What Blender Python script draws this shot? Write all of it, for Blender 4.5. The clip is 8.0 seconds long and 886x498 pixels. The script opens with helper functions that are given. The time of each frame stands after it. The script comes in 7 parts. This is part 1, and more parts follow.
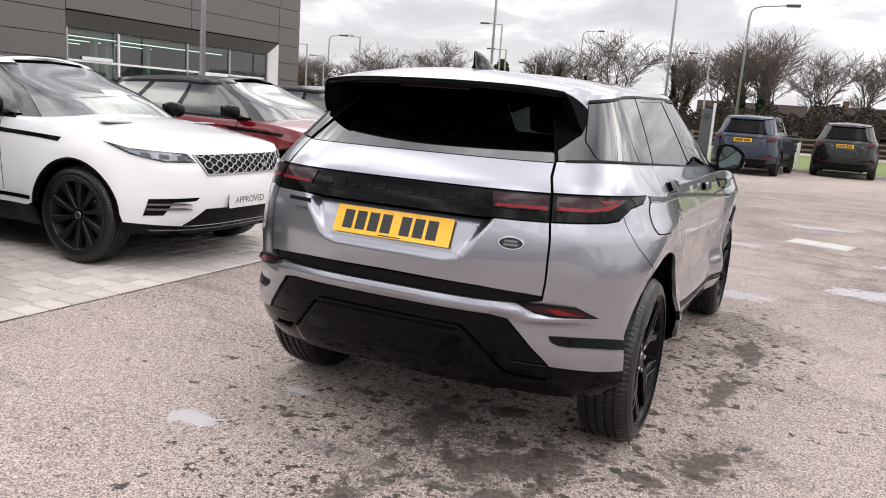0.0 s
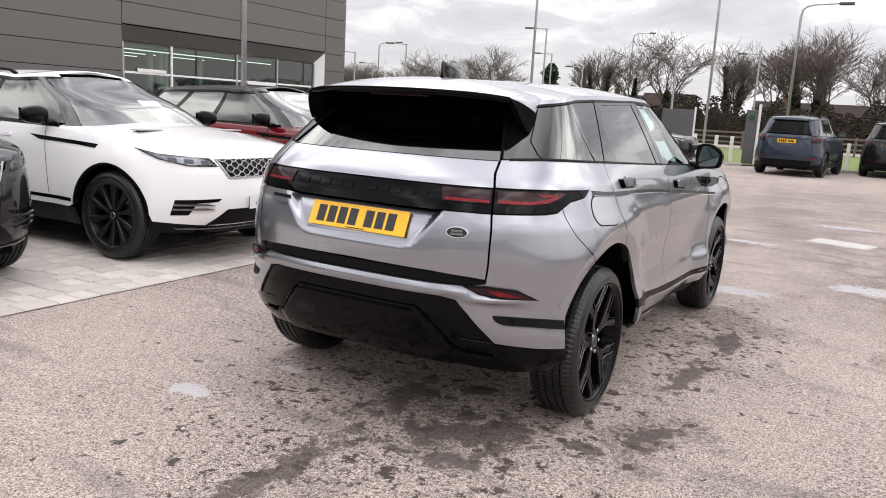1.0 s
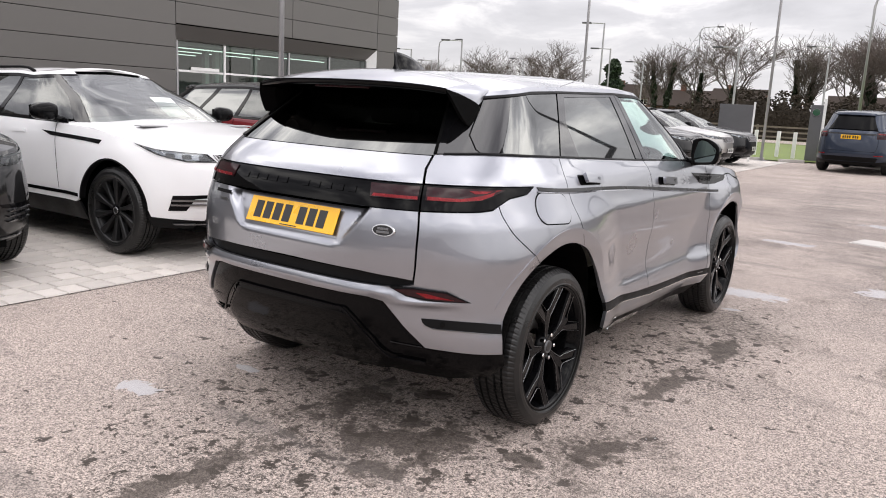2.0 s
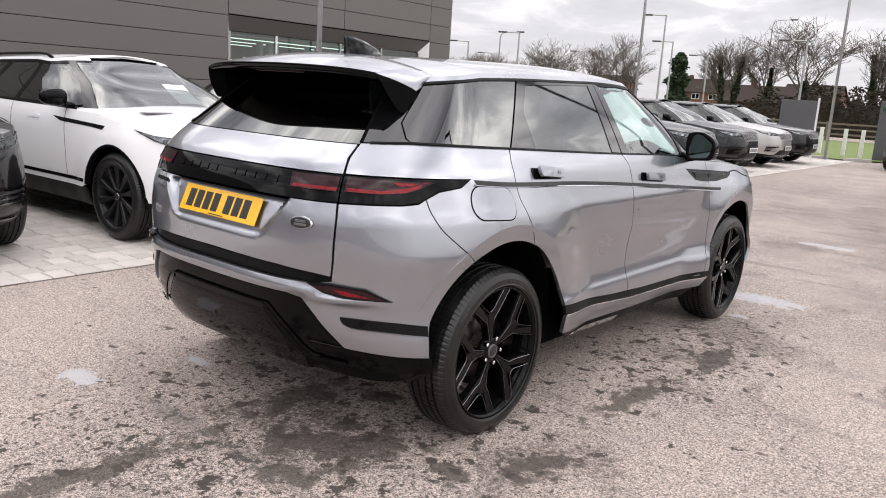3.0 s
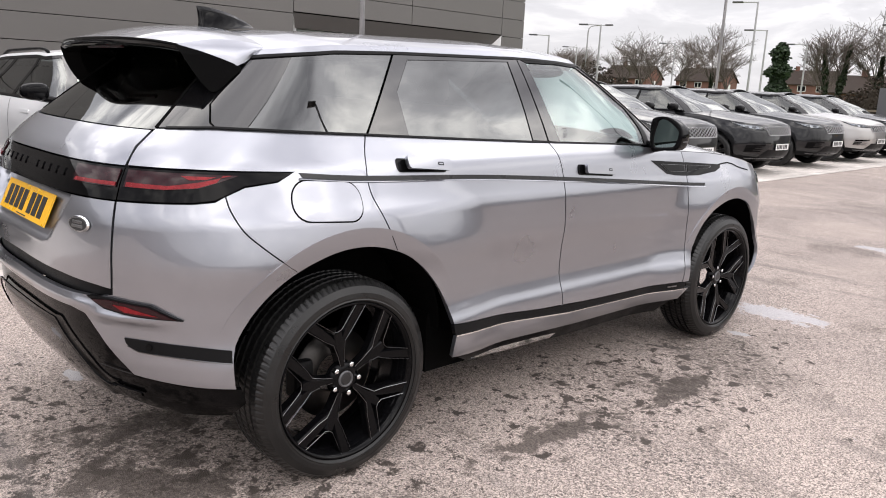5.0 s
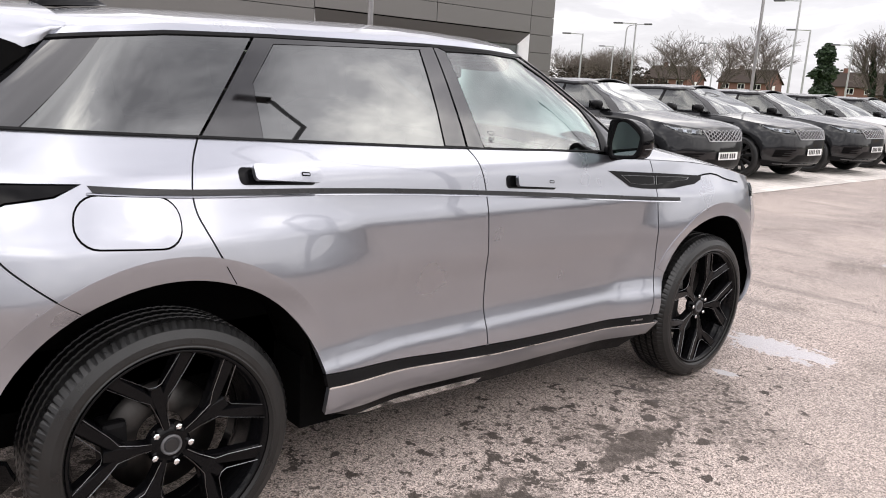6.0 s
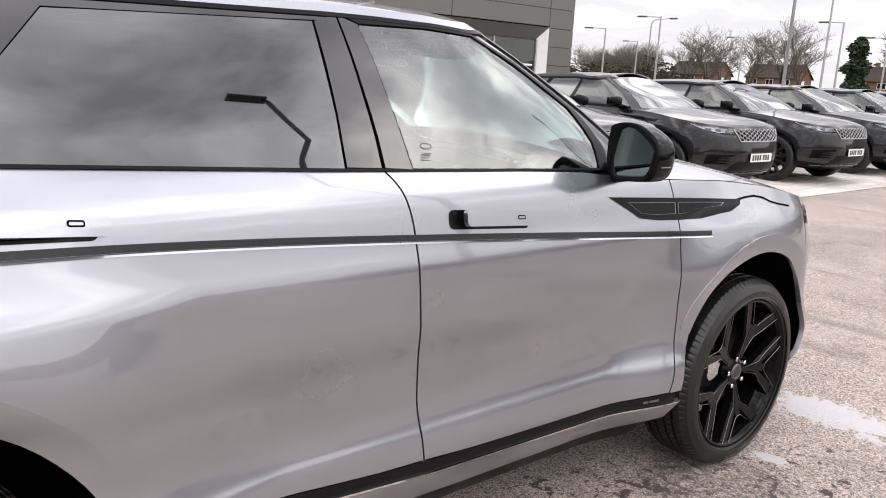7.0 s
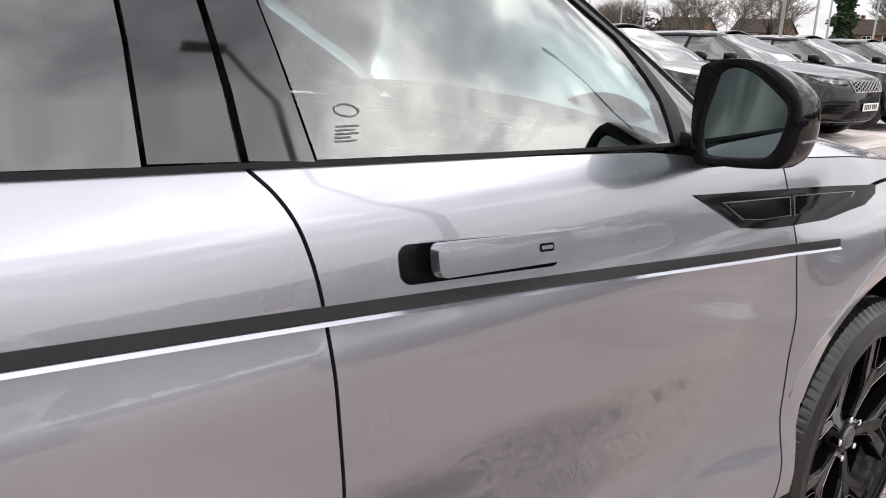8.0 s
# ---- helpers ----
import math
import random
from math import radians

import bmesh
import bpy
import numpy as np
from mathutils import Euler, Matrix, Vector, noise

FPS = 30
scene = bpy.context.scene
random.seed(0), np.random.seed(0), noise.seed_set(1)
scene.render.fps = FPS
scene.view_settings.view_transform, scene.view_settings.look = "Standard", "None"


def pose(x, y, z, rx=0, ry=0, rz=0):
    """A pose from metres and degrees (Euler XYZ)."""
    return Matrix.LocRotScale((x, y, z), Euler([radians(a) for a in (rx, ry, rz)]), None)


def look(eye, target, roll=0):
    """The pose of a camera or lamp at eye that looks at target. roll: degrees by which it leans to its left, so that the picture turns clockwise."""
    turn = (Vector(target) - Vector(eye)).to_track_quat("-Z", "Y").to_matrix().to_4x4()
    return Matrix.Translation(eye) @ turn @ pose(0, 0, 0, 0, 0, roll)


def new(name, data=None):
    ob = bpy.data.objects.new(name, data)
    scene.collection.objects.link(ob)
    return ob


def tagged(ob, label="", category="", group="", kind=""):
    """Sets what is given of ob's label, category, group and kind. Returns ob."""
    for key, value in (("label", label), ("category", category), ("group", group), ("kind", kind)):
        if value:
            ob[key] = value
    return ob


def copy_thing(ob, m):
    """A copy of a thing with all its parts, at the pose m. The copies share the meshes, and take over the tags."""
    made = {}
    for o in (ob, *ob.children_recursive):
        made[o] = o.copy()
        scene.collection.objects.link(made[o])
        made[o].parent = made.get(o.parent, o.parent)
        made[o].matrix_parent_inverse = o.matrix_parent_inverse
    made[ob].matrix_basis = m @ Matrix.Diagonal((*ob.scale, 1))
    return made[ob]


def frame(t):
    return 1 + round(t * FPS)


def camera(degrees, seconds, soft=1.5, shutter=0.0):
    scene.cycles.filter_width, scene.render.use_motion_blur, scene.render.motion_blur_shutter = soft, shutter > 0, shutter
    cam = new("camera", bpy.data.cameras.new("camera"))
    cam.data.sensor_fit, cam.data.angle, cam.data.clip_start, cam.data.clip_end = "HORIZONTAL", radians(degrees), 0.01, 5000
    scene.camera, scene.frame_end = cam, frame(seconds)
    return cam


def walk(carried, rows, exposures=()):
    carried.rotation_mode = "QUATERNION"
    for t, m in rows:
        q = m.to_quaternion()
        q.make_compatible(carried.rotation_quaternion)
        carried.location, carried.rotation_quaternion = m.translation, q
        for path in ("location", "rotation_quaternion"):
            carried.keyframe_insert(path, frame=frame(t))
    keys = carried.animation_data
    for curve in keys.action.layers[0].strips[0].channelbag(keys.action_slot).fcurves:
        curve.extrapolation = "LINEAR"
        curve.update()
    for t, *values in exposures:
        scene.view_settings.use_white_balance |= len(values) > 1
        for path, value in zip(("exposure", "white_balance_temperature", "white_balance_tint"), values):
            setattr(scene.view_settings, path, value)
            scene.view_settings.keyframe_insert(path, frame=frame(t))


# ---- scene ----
cam = camera(60.0, 8.0, soft=1.0)
PATH = [
    (0, (1.474, -3.324, 1.392), (0.616, -1.554, 1.028), 4.1),
    (0.5, (1.724, -3.456, 1.421), (0.8, -1.719, 1.066), 3.6),
    (1, (1.994, -3.457, 1.418), (1.013, -1.751, 1.058), 3.3),
    (1.5, (2.162, -3.294, 1.418), (1.116, -1.63, 1.05), 3.0),
    (1.7, (2.233, -3.18, 1.419), (1.16, -1.533, 1.047), 3.1),
    (2.8, (2.651, -2.67, 1.442), (1.424, -1.14, 1.05), 3.1),
    (3, (2.661, -2.557, 1.427), (1.419, -1.041, 1.025), 3.6),
    (3.5, (2.743, -2.301, 1.415), (1.44, -0.84, 1.004), 3.5),
    (4, (2.838, -2.052, 1.402), (1.491, -0.633, 0.987), 3.1),
    (4.5, (2.927, -1.804, 1.411), (1.542, -0.424, 0.99), 2.7),
    (4.7, (2.943, -1.699, 1.403), (1.544, -0.332, 0.981), 2.6),
    (5.8, (2.902, -0.926, 1.389), (1.438, 0.368, 0.966), 3.2),
    (6, (2.841, -0.738, 1.396), (1.362, 0.539, 0.968), 3.2),
    (6.5, (2.566, -0.297, 1.401), (1.061, 0.949, 0.973), 3.1),
    (7, (2.281, 0.094, 1.386), (0.765, 1.323, 0.948), 2.9),
    (7.5, (1.885, 0.462, 1.35), (0.376, 1.691, 0.89), 2.6),
    (8, (1.54, 0.749, 1.302), (0.068, 1.996, 0.771), 2.0),
]
walk(cam, [(t, look(eye, target, roll)) for t, eye, target, roll in PATH], ((0.0, 0.0), (3.0, 0.03), (4.5, 0.1), (6.0, 0.23), (8.0, 0.28)))

# ---- world, sun and exposure ----
scene.view_settings.exposure = 0.0
world = bpy.data.worlds.new("world")
scene.world = world
world.use_nodes = True
wt = world.node_tree
wt.nodes.clear()


def wnode(kind, **props):
    n = wt.nodes.new(kind)
    for k, v in props.items():
        setattr(n, k, v)
    return n


SUN_EL, SUN_AZ = radians(32), radians(66)
sky = wnode("ShaderNodeTexSky", sky_type="NISHITA", sun_disc=False, sun_elevation=SUN_EL, sun_rotation=SUN_AZ)
geo = wnode("ShaderNodeTexCoord")
sep = wnode("ShaderNodeSeparateXYZ")
wt.links.new(geo.outputs["Generated"], sep.inputs[0])
lift = wnode("ShaderNodeMath", operation="MAXIMUM")
lift.inputs[1].default_value = 0.0
wt.links.new(sep.outputs[2], lift.inputs[0])
low = wnode("ShaderNodeMath", operation="ADD")
low.inputs[1].default_value = 0.22
wt.links.new(lift.outputs[0], low.inputs[0])
px = wnode("ShaderNodeMath", operation="DIVIDE")
py = wnode("ShaderNodeMath", operation="DIVIDE")
wt.links.new(sep.outputs[0], px.inputs[0])
wt.links.new(low.outputs[0], px.inputs[1])
wt.links.new(sep.outputs[1], py.inputs[0])
wt.links.new(low.outputs[0], py.inputs[1])
comb = wnode("ShaderNodeCombineXYZ")
wt.links.new(px.outputs[0], comb.inputs[0])
wt.links.new(py.outputs[0], comb.inputs[1])
cloud = wnode("ShaderNodeTexNoise")
cloud.inputs["Scale"].default_value = 2.3
cloud.inputs["Detail"].default_value = 7
cloud.inputs["Roughness"].default_value = 0.56
cloud.inputs["Distortion"].default_value = 0.35
drift = wnode("ShaderNodeVectorMath", operation="ADD")
drift.inputs[1].default_value = (0.0, 0.31, 0.0)
wt.links.new(comb.outputs[0], drift.inputs[0])
wt.links.new(drift.outputs[0], cloud.inputs["Vector"])
ramp = wnode("ShaderNodeValToRGB")
ramp.color_ramp.elements[0].position, ramp.color_ramp.elements[0].color = 0.33, (0.46, 0.45, 0.52, 1)
ramp.color_ramp.elements[1].position, ramp.color_ramp.elements[1].color = 0.62, (3.75, 3.6, 3.5, 1)
mid = ramp.color_ramp.elements.new(0.50)
mid.color = (1.45, 1.41, 1.50, 1)
wt.links.new(cloud.outputs["Fac"], ramp.inputs[0])
# low cloud is thinner and paler, high cloud brighter, as under an overcast
high = wnode("ShaderNodeMapRange")
high.inputs["From Min"].default_value, high.inputs["From Max"].default_value = 0.04, 0.50
high.inputs["To Min"].default_value, high.inputs["To Max"].default_value = 0.46, 1.0
wt.links.new(lift.outputs[0], high.inputs["Value"])
dim = wnode("ShaderNodeVectorMath", operation="SCALE")
wt.links.new(ramp.outputs[0], dim.inputs[0])
wt.links.new(high.outputs[0], dim.inputs["Scale"])
hz = wnode("ShaderNodeMapRange")
hz.inputs["From Min"].default_value, hz.inputs["From Max"].default_value = 0.06, 0.54
hz.inputs["To Min"].default_value, hz.inputs["To Max"].default_value = 0.88, 0.0
wt.links.new(lift.outputs[0], hz.inputs["Value"])
pale = wnode("ShaderNodeMixRGB")
pale.inputs[2].default_value = (0.725, 0.708, 0.735, 1)
wt.links.new(hz.outputs[0], pale.inputs[0])
top_fade = wnode("ShaderNodeMapRange")
top_fade.inputs["From Min"].default_value, top_fade.inputs["From Max"].default_value = 0.86, 0.97
top_fade.inputs["To Min"].default_value, top_fade.inputs["To Max"].default_value = 0.0, 0.75
wt.links.new(lift.outputs[0], top_fade.inputs["Value"])
even = wnode("ShaderNodeMixRGB")
even.inputs[2].default_value = (1.86, 1.80, 1.86, 1)
wt.links.new(top_fade.outputs[0], even.inputs[0])
wt.links.new(dim.outputs[0], even.inputs[1])
wt.links.new(even.outputs[0], pale.inputs[1])
bg_sky, bg_cloud = wnode("ShaderNodeBackground"), wnode("ShaderNodeBackground")
bg_sky.inputs[1].default_value = 0.10
bg_cloud.inputs[1].default_value = 1.0
wt.links.new(sky.outputs[0], bg_sky.inputs[0])
# an overcast is brighter on the sun's side
toward = wnode("ShaderNodeVectorMath", operation="DOT_PRODUCT")
toward.inputs[1].default_value = (0.80, 0.30, 0.52)
wt.links.new(geo.outputs["Generated"], toward.inputs[0])
glow = wnode("ShaderNodeMapRange")
glow.inputs["From Min"].default_value, glow.inputs["From Max"].default_value = -0.5, 1.0
glow.inputs["To Min"].default_value, glow.inputs["To Max"].default_value = 1.10, 1.30
wt.links.new(toward.outputs["Value"], glow.inputs["Value"])
side = wnode("ShaderNodeVectorMath", operation="SCALE")
wt.links.new(pale.outputs[0], side.inputs[0])
wt.links.new(glow.outputs[0], side.inputs["Scale"])
wt.links.new(side.outputs[0], bg_cloud.inputs[0])
over = wnode("ShaderNodeMixShader")
over.inputs[0].default_value = 0.93
wt.links.new(bg_sky.outputs[0], over.inputs[1])
wt.links.new(bg_cloud.outputs[0], over.inputs[2])
out = wnode("ShaderNodeOutputWorld")
wt.links.new(over.outputs[0], out.inputs[0])

sun = new("sun", bpy.data.lights.new("sun", "SUN"))
sun.data.energy, sun.data.angle, sun.data.color = 0.5, radians(100), (1.0, 0.95, 0.88)
sun.matrix_world = look((0, 0, 30), (-math.sin(SUN_AZ) * math.cos(SUN_EL), -math.cos(SUN_AZ) * math.cos(SUN_EL), 30 - math.sin(SUN_EL)))


# ---- materials ----
def tree_of(name):
    m = bpy.data.materials.new(name)
    m.use_nodes = True
    nt = m.node_tree
    return m, nt, nt.nodes["Principled BSDF"]


def surface(name, color, rough=0.5, metal=0.0, coat=0.0, vary=0.08, scale=6.0, fine=90.0, bump=0.0, rvary=0.08, spread=0.0, specular=0.5):
    """A material with colour variation at two scales, uneven gloss and fine relief. spread: how far alike pieces differ."""
    m, nt, b = tree_of(name)
    b.inputs["Metallic"].default_value = metal
    b.inputs["Coat Weight"].default_value = coat
    b.inputs["Coat Roughness"].default_value = 0.03
    b.inputs["Specular IOR Level"].default_value = specular
    tc = nt.nodes.new("ShaderNodeTexCoord")
    n1, n2 = nt.nodes.new("ShaderNodeTexNoise"), nt.nodes.new("ShaderNodeTexNoise")
    n1.inputs["Scale"].default_value, n1.inputs["Detail"].default_value = scale, 4
    n2.inputs["Scale"].default_value, n2.inputs["Detail"].default_value = fine, 2
    nt.links.new(tc.outputs["Object"], n1.inputs["Vector"])
    nt.links.new(tc.outputs["Object"], n2.inputs["Vector"])
    add = nt.nodes.new("ShaderNodeMath")
    add.operation = "ADD"
    nt.links.new(n1.outputs["Fac"], add.inputs[0])
    nt.links.new(n2.outputs["Fac"], add.inputs[1])
    value = add.outputs[0]
    if spread:
        info = nt.nodes.new("ShaderNodeObjectInfo")
        isl = nt.nodes.new("ShaderNodeNewGeometry")
        two = nt.nodes.new("ShaderNodeMath")
        two.operation = "ADD"
        nt.links.new(info.outputs["Random"], two.inputs[0])
        nt.links.new(isl.outputs["Random Per Island"], two.inputs[1])
        frac = nt.nodes.new("ShaderNodeMath")
        frac.operation = "FRACT"
        nt.links.new(two.outputs[0], frac.inputs[0])
        mul = nt.nodes.new("ShaderNodeMath")
        mul.operation = "MULTIPLY_ADD"
        mul.inputs[1].default_value = spread
        nt.links.new(frac.outputs[0], mul.inputs[0])
        nt.links.new(value, mul.inputs[2])
        sub = nt.nodes.new("ShaderNodeMath")
        sub.operation = "SUBTRACT"
        sub.inputs[1].default_value = spread / 2
        nt.links.new(mul.outputs[0], sub.inputs[0])
        value = sub.outputs[0]
    mr = nt.nodes.new("ShaderNodeMapRange")
    mr.inputs["From Min"].default_value, mr.inputs["From Max"].default_value = 0.6, 1.4
    mr.inputs["To Min"].default_value, mr.inputs["To Max"].default_value = 1 - vary, 1 + vary
    mr.clamp = False
    nt.links.new(value, mr.inputs["Value"])
    mix = nt.nodes.new("ShaderNodeVectorMath")
    mix.operation = "SCALE"
    mix.inputs[0].default_value = color[:3]
    nt.links.new(mr.outputs[0], mix.inputs["Scale"])
    nt.links.new(mix.outputs[0], b.inputs["Base Color"])
    rr = nt.nodes.new("ShaderNodeMapRange")
    rr.inputs["From Min"].default_value, rr.inputs["From Max"].default_value = 0.3, 0.7
    rr.inputs["To Min"].default_value, rr.inputs["To Max"].default_value = max(rough - rvary, 0.0), min(rough + rvary, 1.0)
    nt.links.new(n1.outputs["Fac"], rr.inputs["Value"])
    nt.links.new(rr.outputs[0], b.inputs["Roughness"])
    if bump:
        bp = nt.nodes.new("ShaderNodeBump")
        bp.inputs["Strength"].default_value, bp.inputs["Distance"].default_value = 1.0, bump
        nt.links.new(n2.outputs["Fac"], bp.inputs["Height"])
        nt.links.new(bp.outputs[0], b.inputs["Normal"])
    return m


def paint(name, color, metal=0.0, rough=0.35, flake=0.06, coat=1.0, ior=1.6):
    m = surface(name, color, rough, metal, coat, flake, 3.0, 900.0, 0.0, 0.03)
    m.node_tree.nodes["Principled BSDF"].inputs["Specular IOR Level"].default_value = 0.5 if metal > 0.7 else 0.08
    m.node_tree.nodes["Principled BSDF"].inputs["Coat Roughness"].default_value = 0.012
    m.node_tree.nodes["Principled BSDF"].inputs["Coat IOR"].default_value = ior
    return m


def glass(name, tint, gloss=1.5):
    """A clear or tinted pane: see-through, with the gloss of glass."""
    m = bpy.data.materials.new(name)
    m.use_nodes = True
    nt = m.node_tree
    nt.nodes.clear()
    tr, gl = nt.nodes.new("ShaderNodeBsdfTransparent"), nt.nodes.new("ShaderNodeBsdfGlossy")
    tr.inputs[0].default_value = (*tint, 1)
    gl.inputs[0].default_value = (0.97, 0.99, 0.98, 1)
    gl.inputs["Roughness"].default_value = 0.015
    fr, mx, ou = nt.nodes.new("ShaderNodeFresnel"), nt.nodes.new("ShaderNodeMixShader"), nt.nodes.new("ShaderNodeOutputMaterial")
    fr.inputs[0].default_value = gloss
    nt.links.new(fr.outputs[0], mx.inputs[0])
    nt.links.new(tr.outputs[0], mx.inputs[1])
    nt.links.new(gl.outputs[0], mx.inputs[2])
    nt.links.new(mx.outputs[0], ou.inputs[0])
    return m


# centre, half length, half width and turn of the wet run on the asphalt
STREAK = ((0.10, -1.35, 0.95, 0.16, 89), (0.06, -0.35, 0.5, 0.22, 90), (0.62, -0.86, 0.22, 0.16, 20), (0.66, -0.41, 0.24, 0.16, 0), (1.0, -0.42, 0.16, 0.12, 0), (0.31, -0.08, 0.2, 0.14, 0), (0.55, -0.55, 0.55, 0.40, 30), (1.22, -0.12, 0.34, 0.16, 75), (1.15, 0.85, 0.7, 0.14, 88), (1.2, 1.75, 0.6, 0.14, 92))


def ground_material():
    """Worn grey-pink asphalt with pale aggregate, dark damp blotches and tyre-worn streaks."""
    m, nt, b = tree_of("worn_asphalt")
    b.inputs["Specular IOR Level"].default_value = 0.22
    tc = nt.nodes.new("ShaderNodeTexCoord")

    def nz(scale, detail=3, rough=0.5, dist=0.0):
        n = nt.nodes.new("ShaderNodeTexNoise")
        n.inputs["Scale"].default_value, n.inputs["Detail"].default_value = scale, detail
        n.inputs["Roughness"].default_value, n.inputs["Distortion"].default_value = rough, dist
        nt.links.new(tc.outputs["Object"], n.inputs["Vector"])
        return n.outputs["Fac"]

    def rmp(src, lo, hi, c0, c1):
        r = nt.nodes.new("ShaderNodeValToRGB")
        r.color_ramp.elements[0].position, r.color_ramp.elements[0].color = lo, (*c0, 1)
        r.color_ramp.elements[1].position, r.color_ramp.elements[1].color = hi, (*c1, 1)
        nt.links.new(src, r.inputs[0])
        return r.outputs[0]

    def mixc(fac, a, c, mode="MIX"):
        x = nt.nodes.new("ShaderNodeMixRGB")
        x.blend_type = mode
        if isinstance(fac, float):
            x.inputs[0].default_value = fac
        else:
            nt.links.new(fac, x.inputs[0])
        for i, v in ((1, a), (2, c)):
            if isinstance(v, tuple):
                x.inputs[i].default_value = (*v, 1)
            else:
                nt.links.new(v, x.inputs[i])
        return x.outputs[0]

    vor = nt.nodes.new("ShaderNodeTexVoronoi")
    vor.inputs["Scale"].default_value = 200
    nt.links.new(tc.outputs["Object"], vor.inputs["Vector"])
    stone = rmp(vor.outputs["Color"], 0.2, 0.85, (0.110, 0.0935, 0.0845), (0.735, 0.622, 0.560))
    base = mixc(0.85, rmp(nz(1.1, 5, 0.6), 0.3, 0.7, (0.337, 0.281, 0.246), (0.468, 0.392, 0.346)), stone)
    # binder showing between the stones, in patches
    patch = rmp(nz(0.7, 6, 0.62, 0.4), 0.44, 0.60, (0, 0, 0), (1, 1, 1))
    grit = rmp(nz(42, 4, 0.72), 0.52, 0.60, (0, 0, 0), (1, 1, 1))
    both = mixc(1.0, patch, grit, "MULTIPLY")
    col = mixc(both, base, (0.09, 0.08, 0.076))
    pits = rmp(nz(85, 3, 0.7), 0.58, 0.64, (0, 0, 0), (1, 1, 1))
    col = mixc(pits, col, (0.085, 0.076, 0.072))
    chips = rmp(nz(95, 2, 0.5), 0.62, 0.66, (0, 0, 0), (0.7, 0.7, 0.7))
    col = mixc(chips, col, (0.68, 0.57, 0.50))
    # oily and damp blotches, thickest where the car has been standing and dripping
    def far_from(cx, cy, rx, ry):
        mp = nt.nodes.new("ShaderNodeMapping")
        mp.inputs["Location"].default_value = (-cx / rx, -cy / ry, 0)
        mp.inputs["Scale"].default_value = (1 / rx, 1 / ry, 0)
        ln = nt.nodes.new("ShaderNodeVectorMath")
        ln.operation = "LENGTH"
        nt.links.new(tc.outputs["Object"], mp.inputs[0])
        nt.links.new(mp.outputs[0], ln.inputs[0])
        return ln.outputs["Value"]

    def lying(cx, cy, rx, ry, turn):
        mp = nt.nodes.new("ShaderNodeMapping")
        mp.vector_type = "TEXTURE"
        mp.inputs["Location"].default_value = (cx, cy, 0)
        mp.inputs["Rotation"].default_value = (0, 0, radians(turn))
        mp.inputs["Scale"].default_value = (rx, ry, 1)
        ln = nt.nodes.new("ShaderNodeVectorMath")
        ln.operation = "LENGTH"
        nt.links.new(tc.outputs["Object"], mp.inputs[0])
        nt.links.new(mp.outputs[0], ln.inputs[0])
        return ln.outputs["Value"]

    near = rmp(far_from(0.25, -0.40, 1.75, 2.2), 0.40, 1.1, (0.106, 0.106, 0.106), (0, 0, 0))
    along = rmp(far_from(1.05, 1.75, 0.75, 1.7), 0.40, 1.1, (0.12, 0.12, 0.12), (0, 0, 0))
    near = mixc(1.0, near, along, "LIGHTEN")
    wet = nt.nodes.new("ShaderNodeMath")
    wet.operation = "ADD"
    nt.links.new(nz(9.5, 4, 0.60, 0.3), wet.inputs[0])
    nt.links.new(near, wet.inputs[1])
    grain = nt.nodes.new("ShaderNodeMath")
    grain.operation = "MULTIPLY_ADD"
    grain.inputs[1].default_value = 0.16
    nt.links.new(nz(70, 3, 0.7), grain.inputs[0])
    nt.links.new(wet.outputs[0], grain.inputs[2])
    less = nt.nodes.new("ShaderNodeMath")
    less.operation = "SUBTRACT"
    less.inputs[1].default_value = 0.08
    nt.links.new(grain.outputs[0], less.inputs[0])
    wet = less
    spots = rmp(wet.outputs[0], 0.685, 0.715, (0, 0, 0), (0.93, 0.93, 0.93))
    col = mixc(spots, col, (0.050, 0.041, 0.035))
    fleck = nt.nodes.new("ShaderNodeMath")
    fleck.operation = "ADD"
    nt.links.new(nz(27, 3, 0.6, 0.2), fleck.inputs[0])
    nt.links.new(near, fleck.inputs[1])
    flecks = rmp(fleck.outputs[0], 0.685, 0.72, (0, 0, 0), (0.85, 0.85, 0.85))
    col = mixc(flecks, col, (0.060, 0.049, 0.042))
    yard = rmp(far_from(2.9, 6.0, 3.2, 6.5), 0.35, 1.1, (0.125, 0.125, 0.125), (0, 0, 0))
    # a well-used lane, darker from tyres, across the open end of the yard
    lane = mixc(1.0, rmp(far_from(1.4, 11.0, 5.4, 9.5), 0.45, 1.08, (1, 1, 1), (0, 0, 0)), rmp(nz(0.75, 6, 0.66, 0.9), 0.36, 0.60, (0.25, 0.25, 0.25), (1, 1, 1)), "MULTIPLY")
    col = mixc(lane, col, mixc(1.0, col, (0.66, 0.66, 0.68), "MULTIPLY"))
    soft = nt.nodes.new("ShaderNodeMath")
    soft.operation = "ADD"
    nt.links.new(nz(1.3, 4, 0.6, 0.8), soft.inputs[0])
    nt.links.new(mixc(1.0, near, yard, "LIGHTEN"), soft.inputs[1])
    blotch = mixc(1.0, rmp(soft.outputs[0], 0.605, 0.71, (0, 0, 0), (0.80, 0.80, 0.80)), rmp(nz(34, 5, 0.72), 0.42, 0.60, (0.12, 0.12, 0.12), (1, 1, 1)), "MULTIPLY")
    col = mixc(blotch, col, (0.095, 0.080, 0.070))
    # a run of water from under the tail across the yard
    run = None
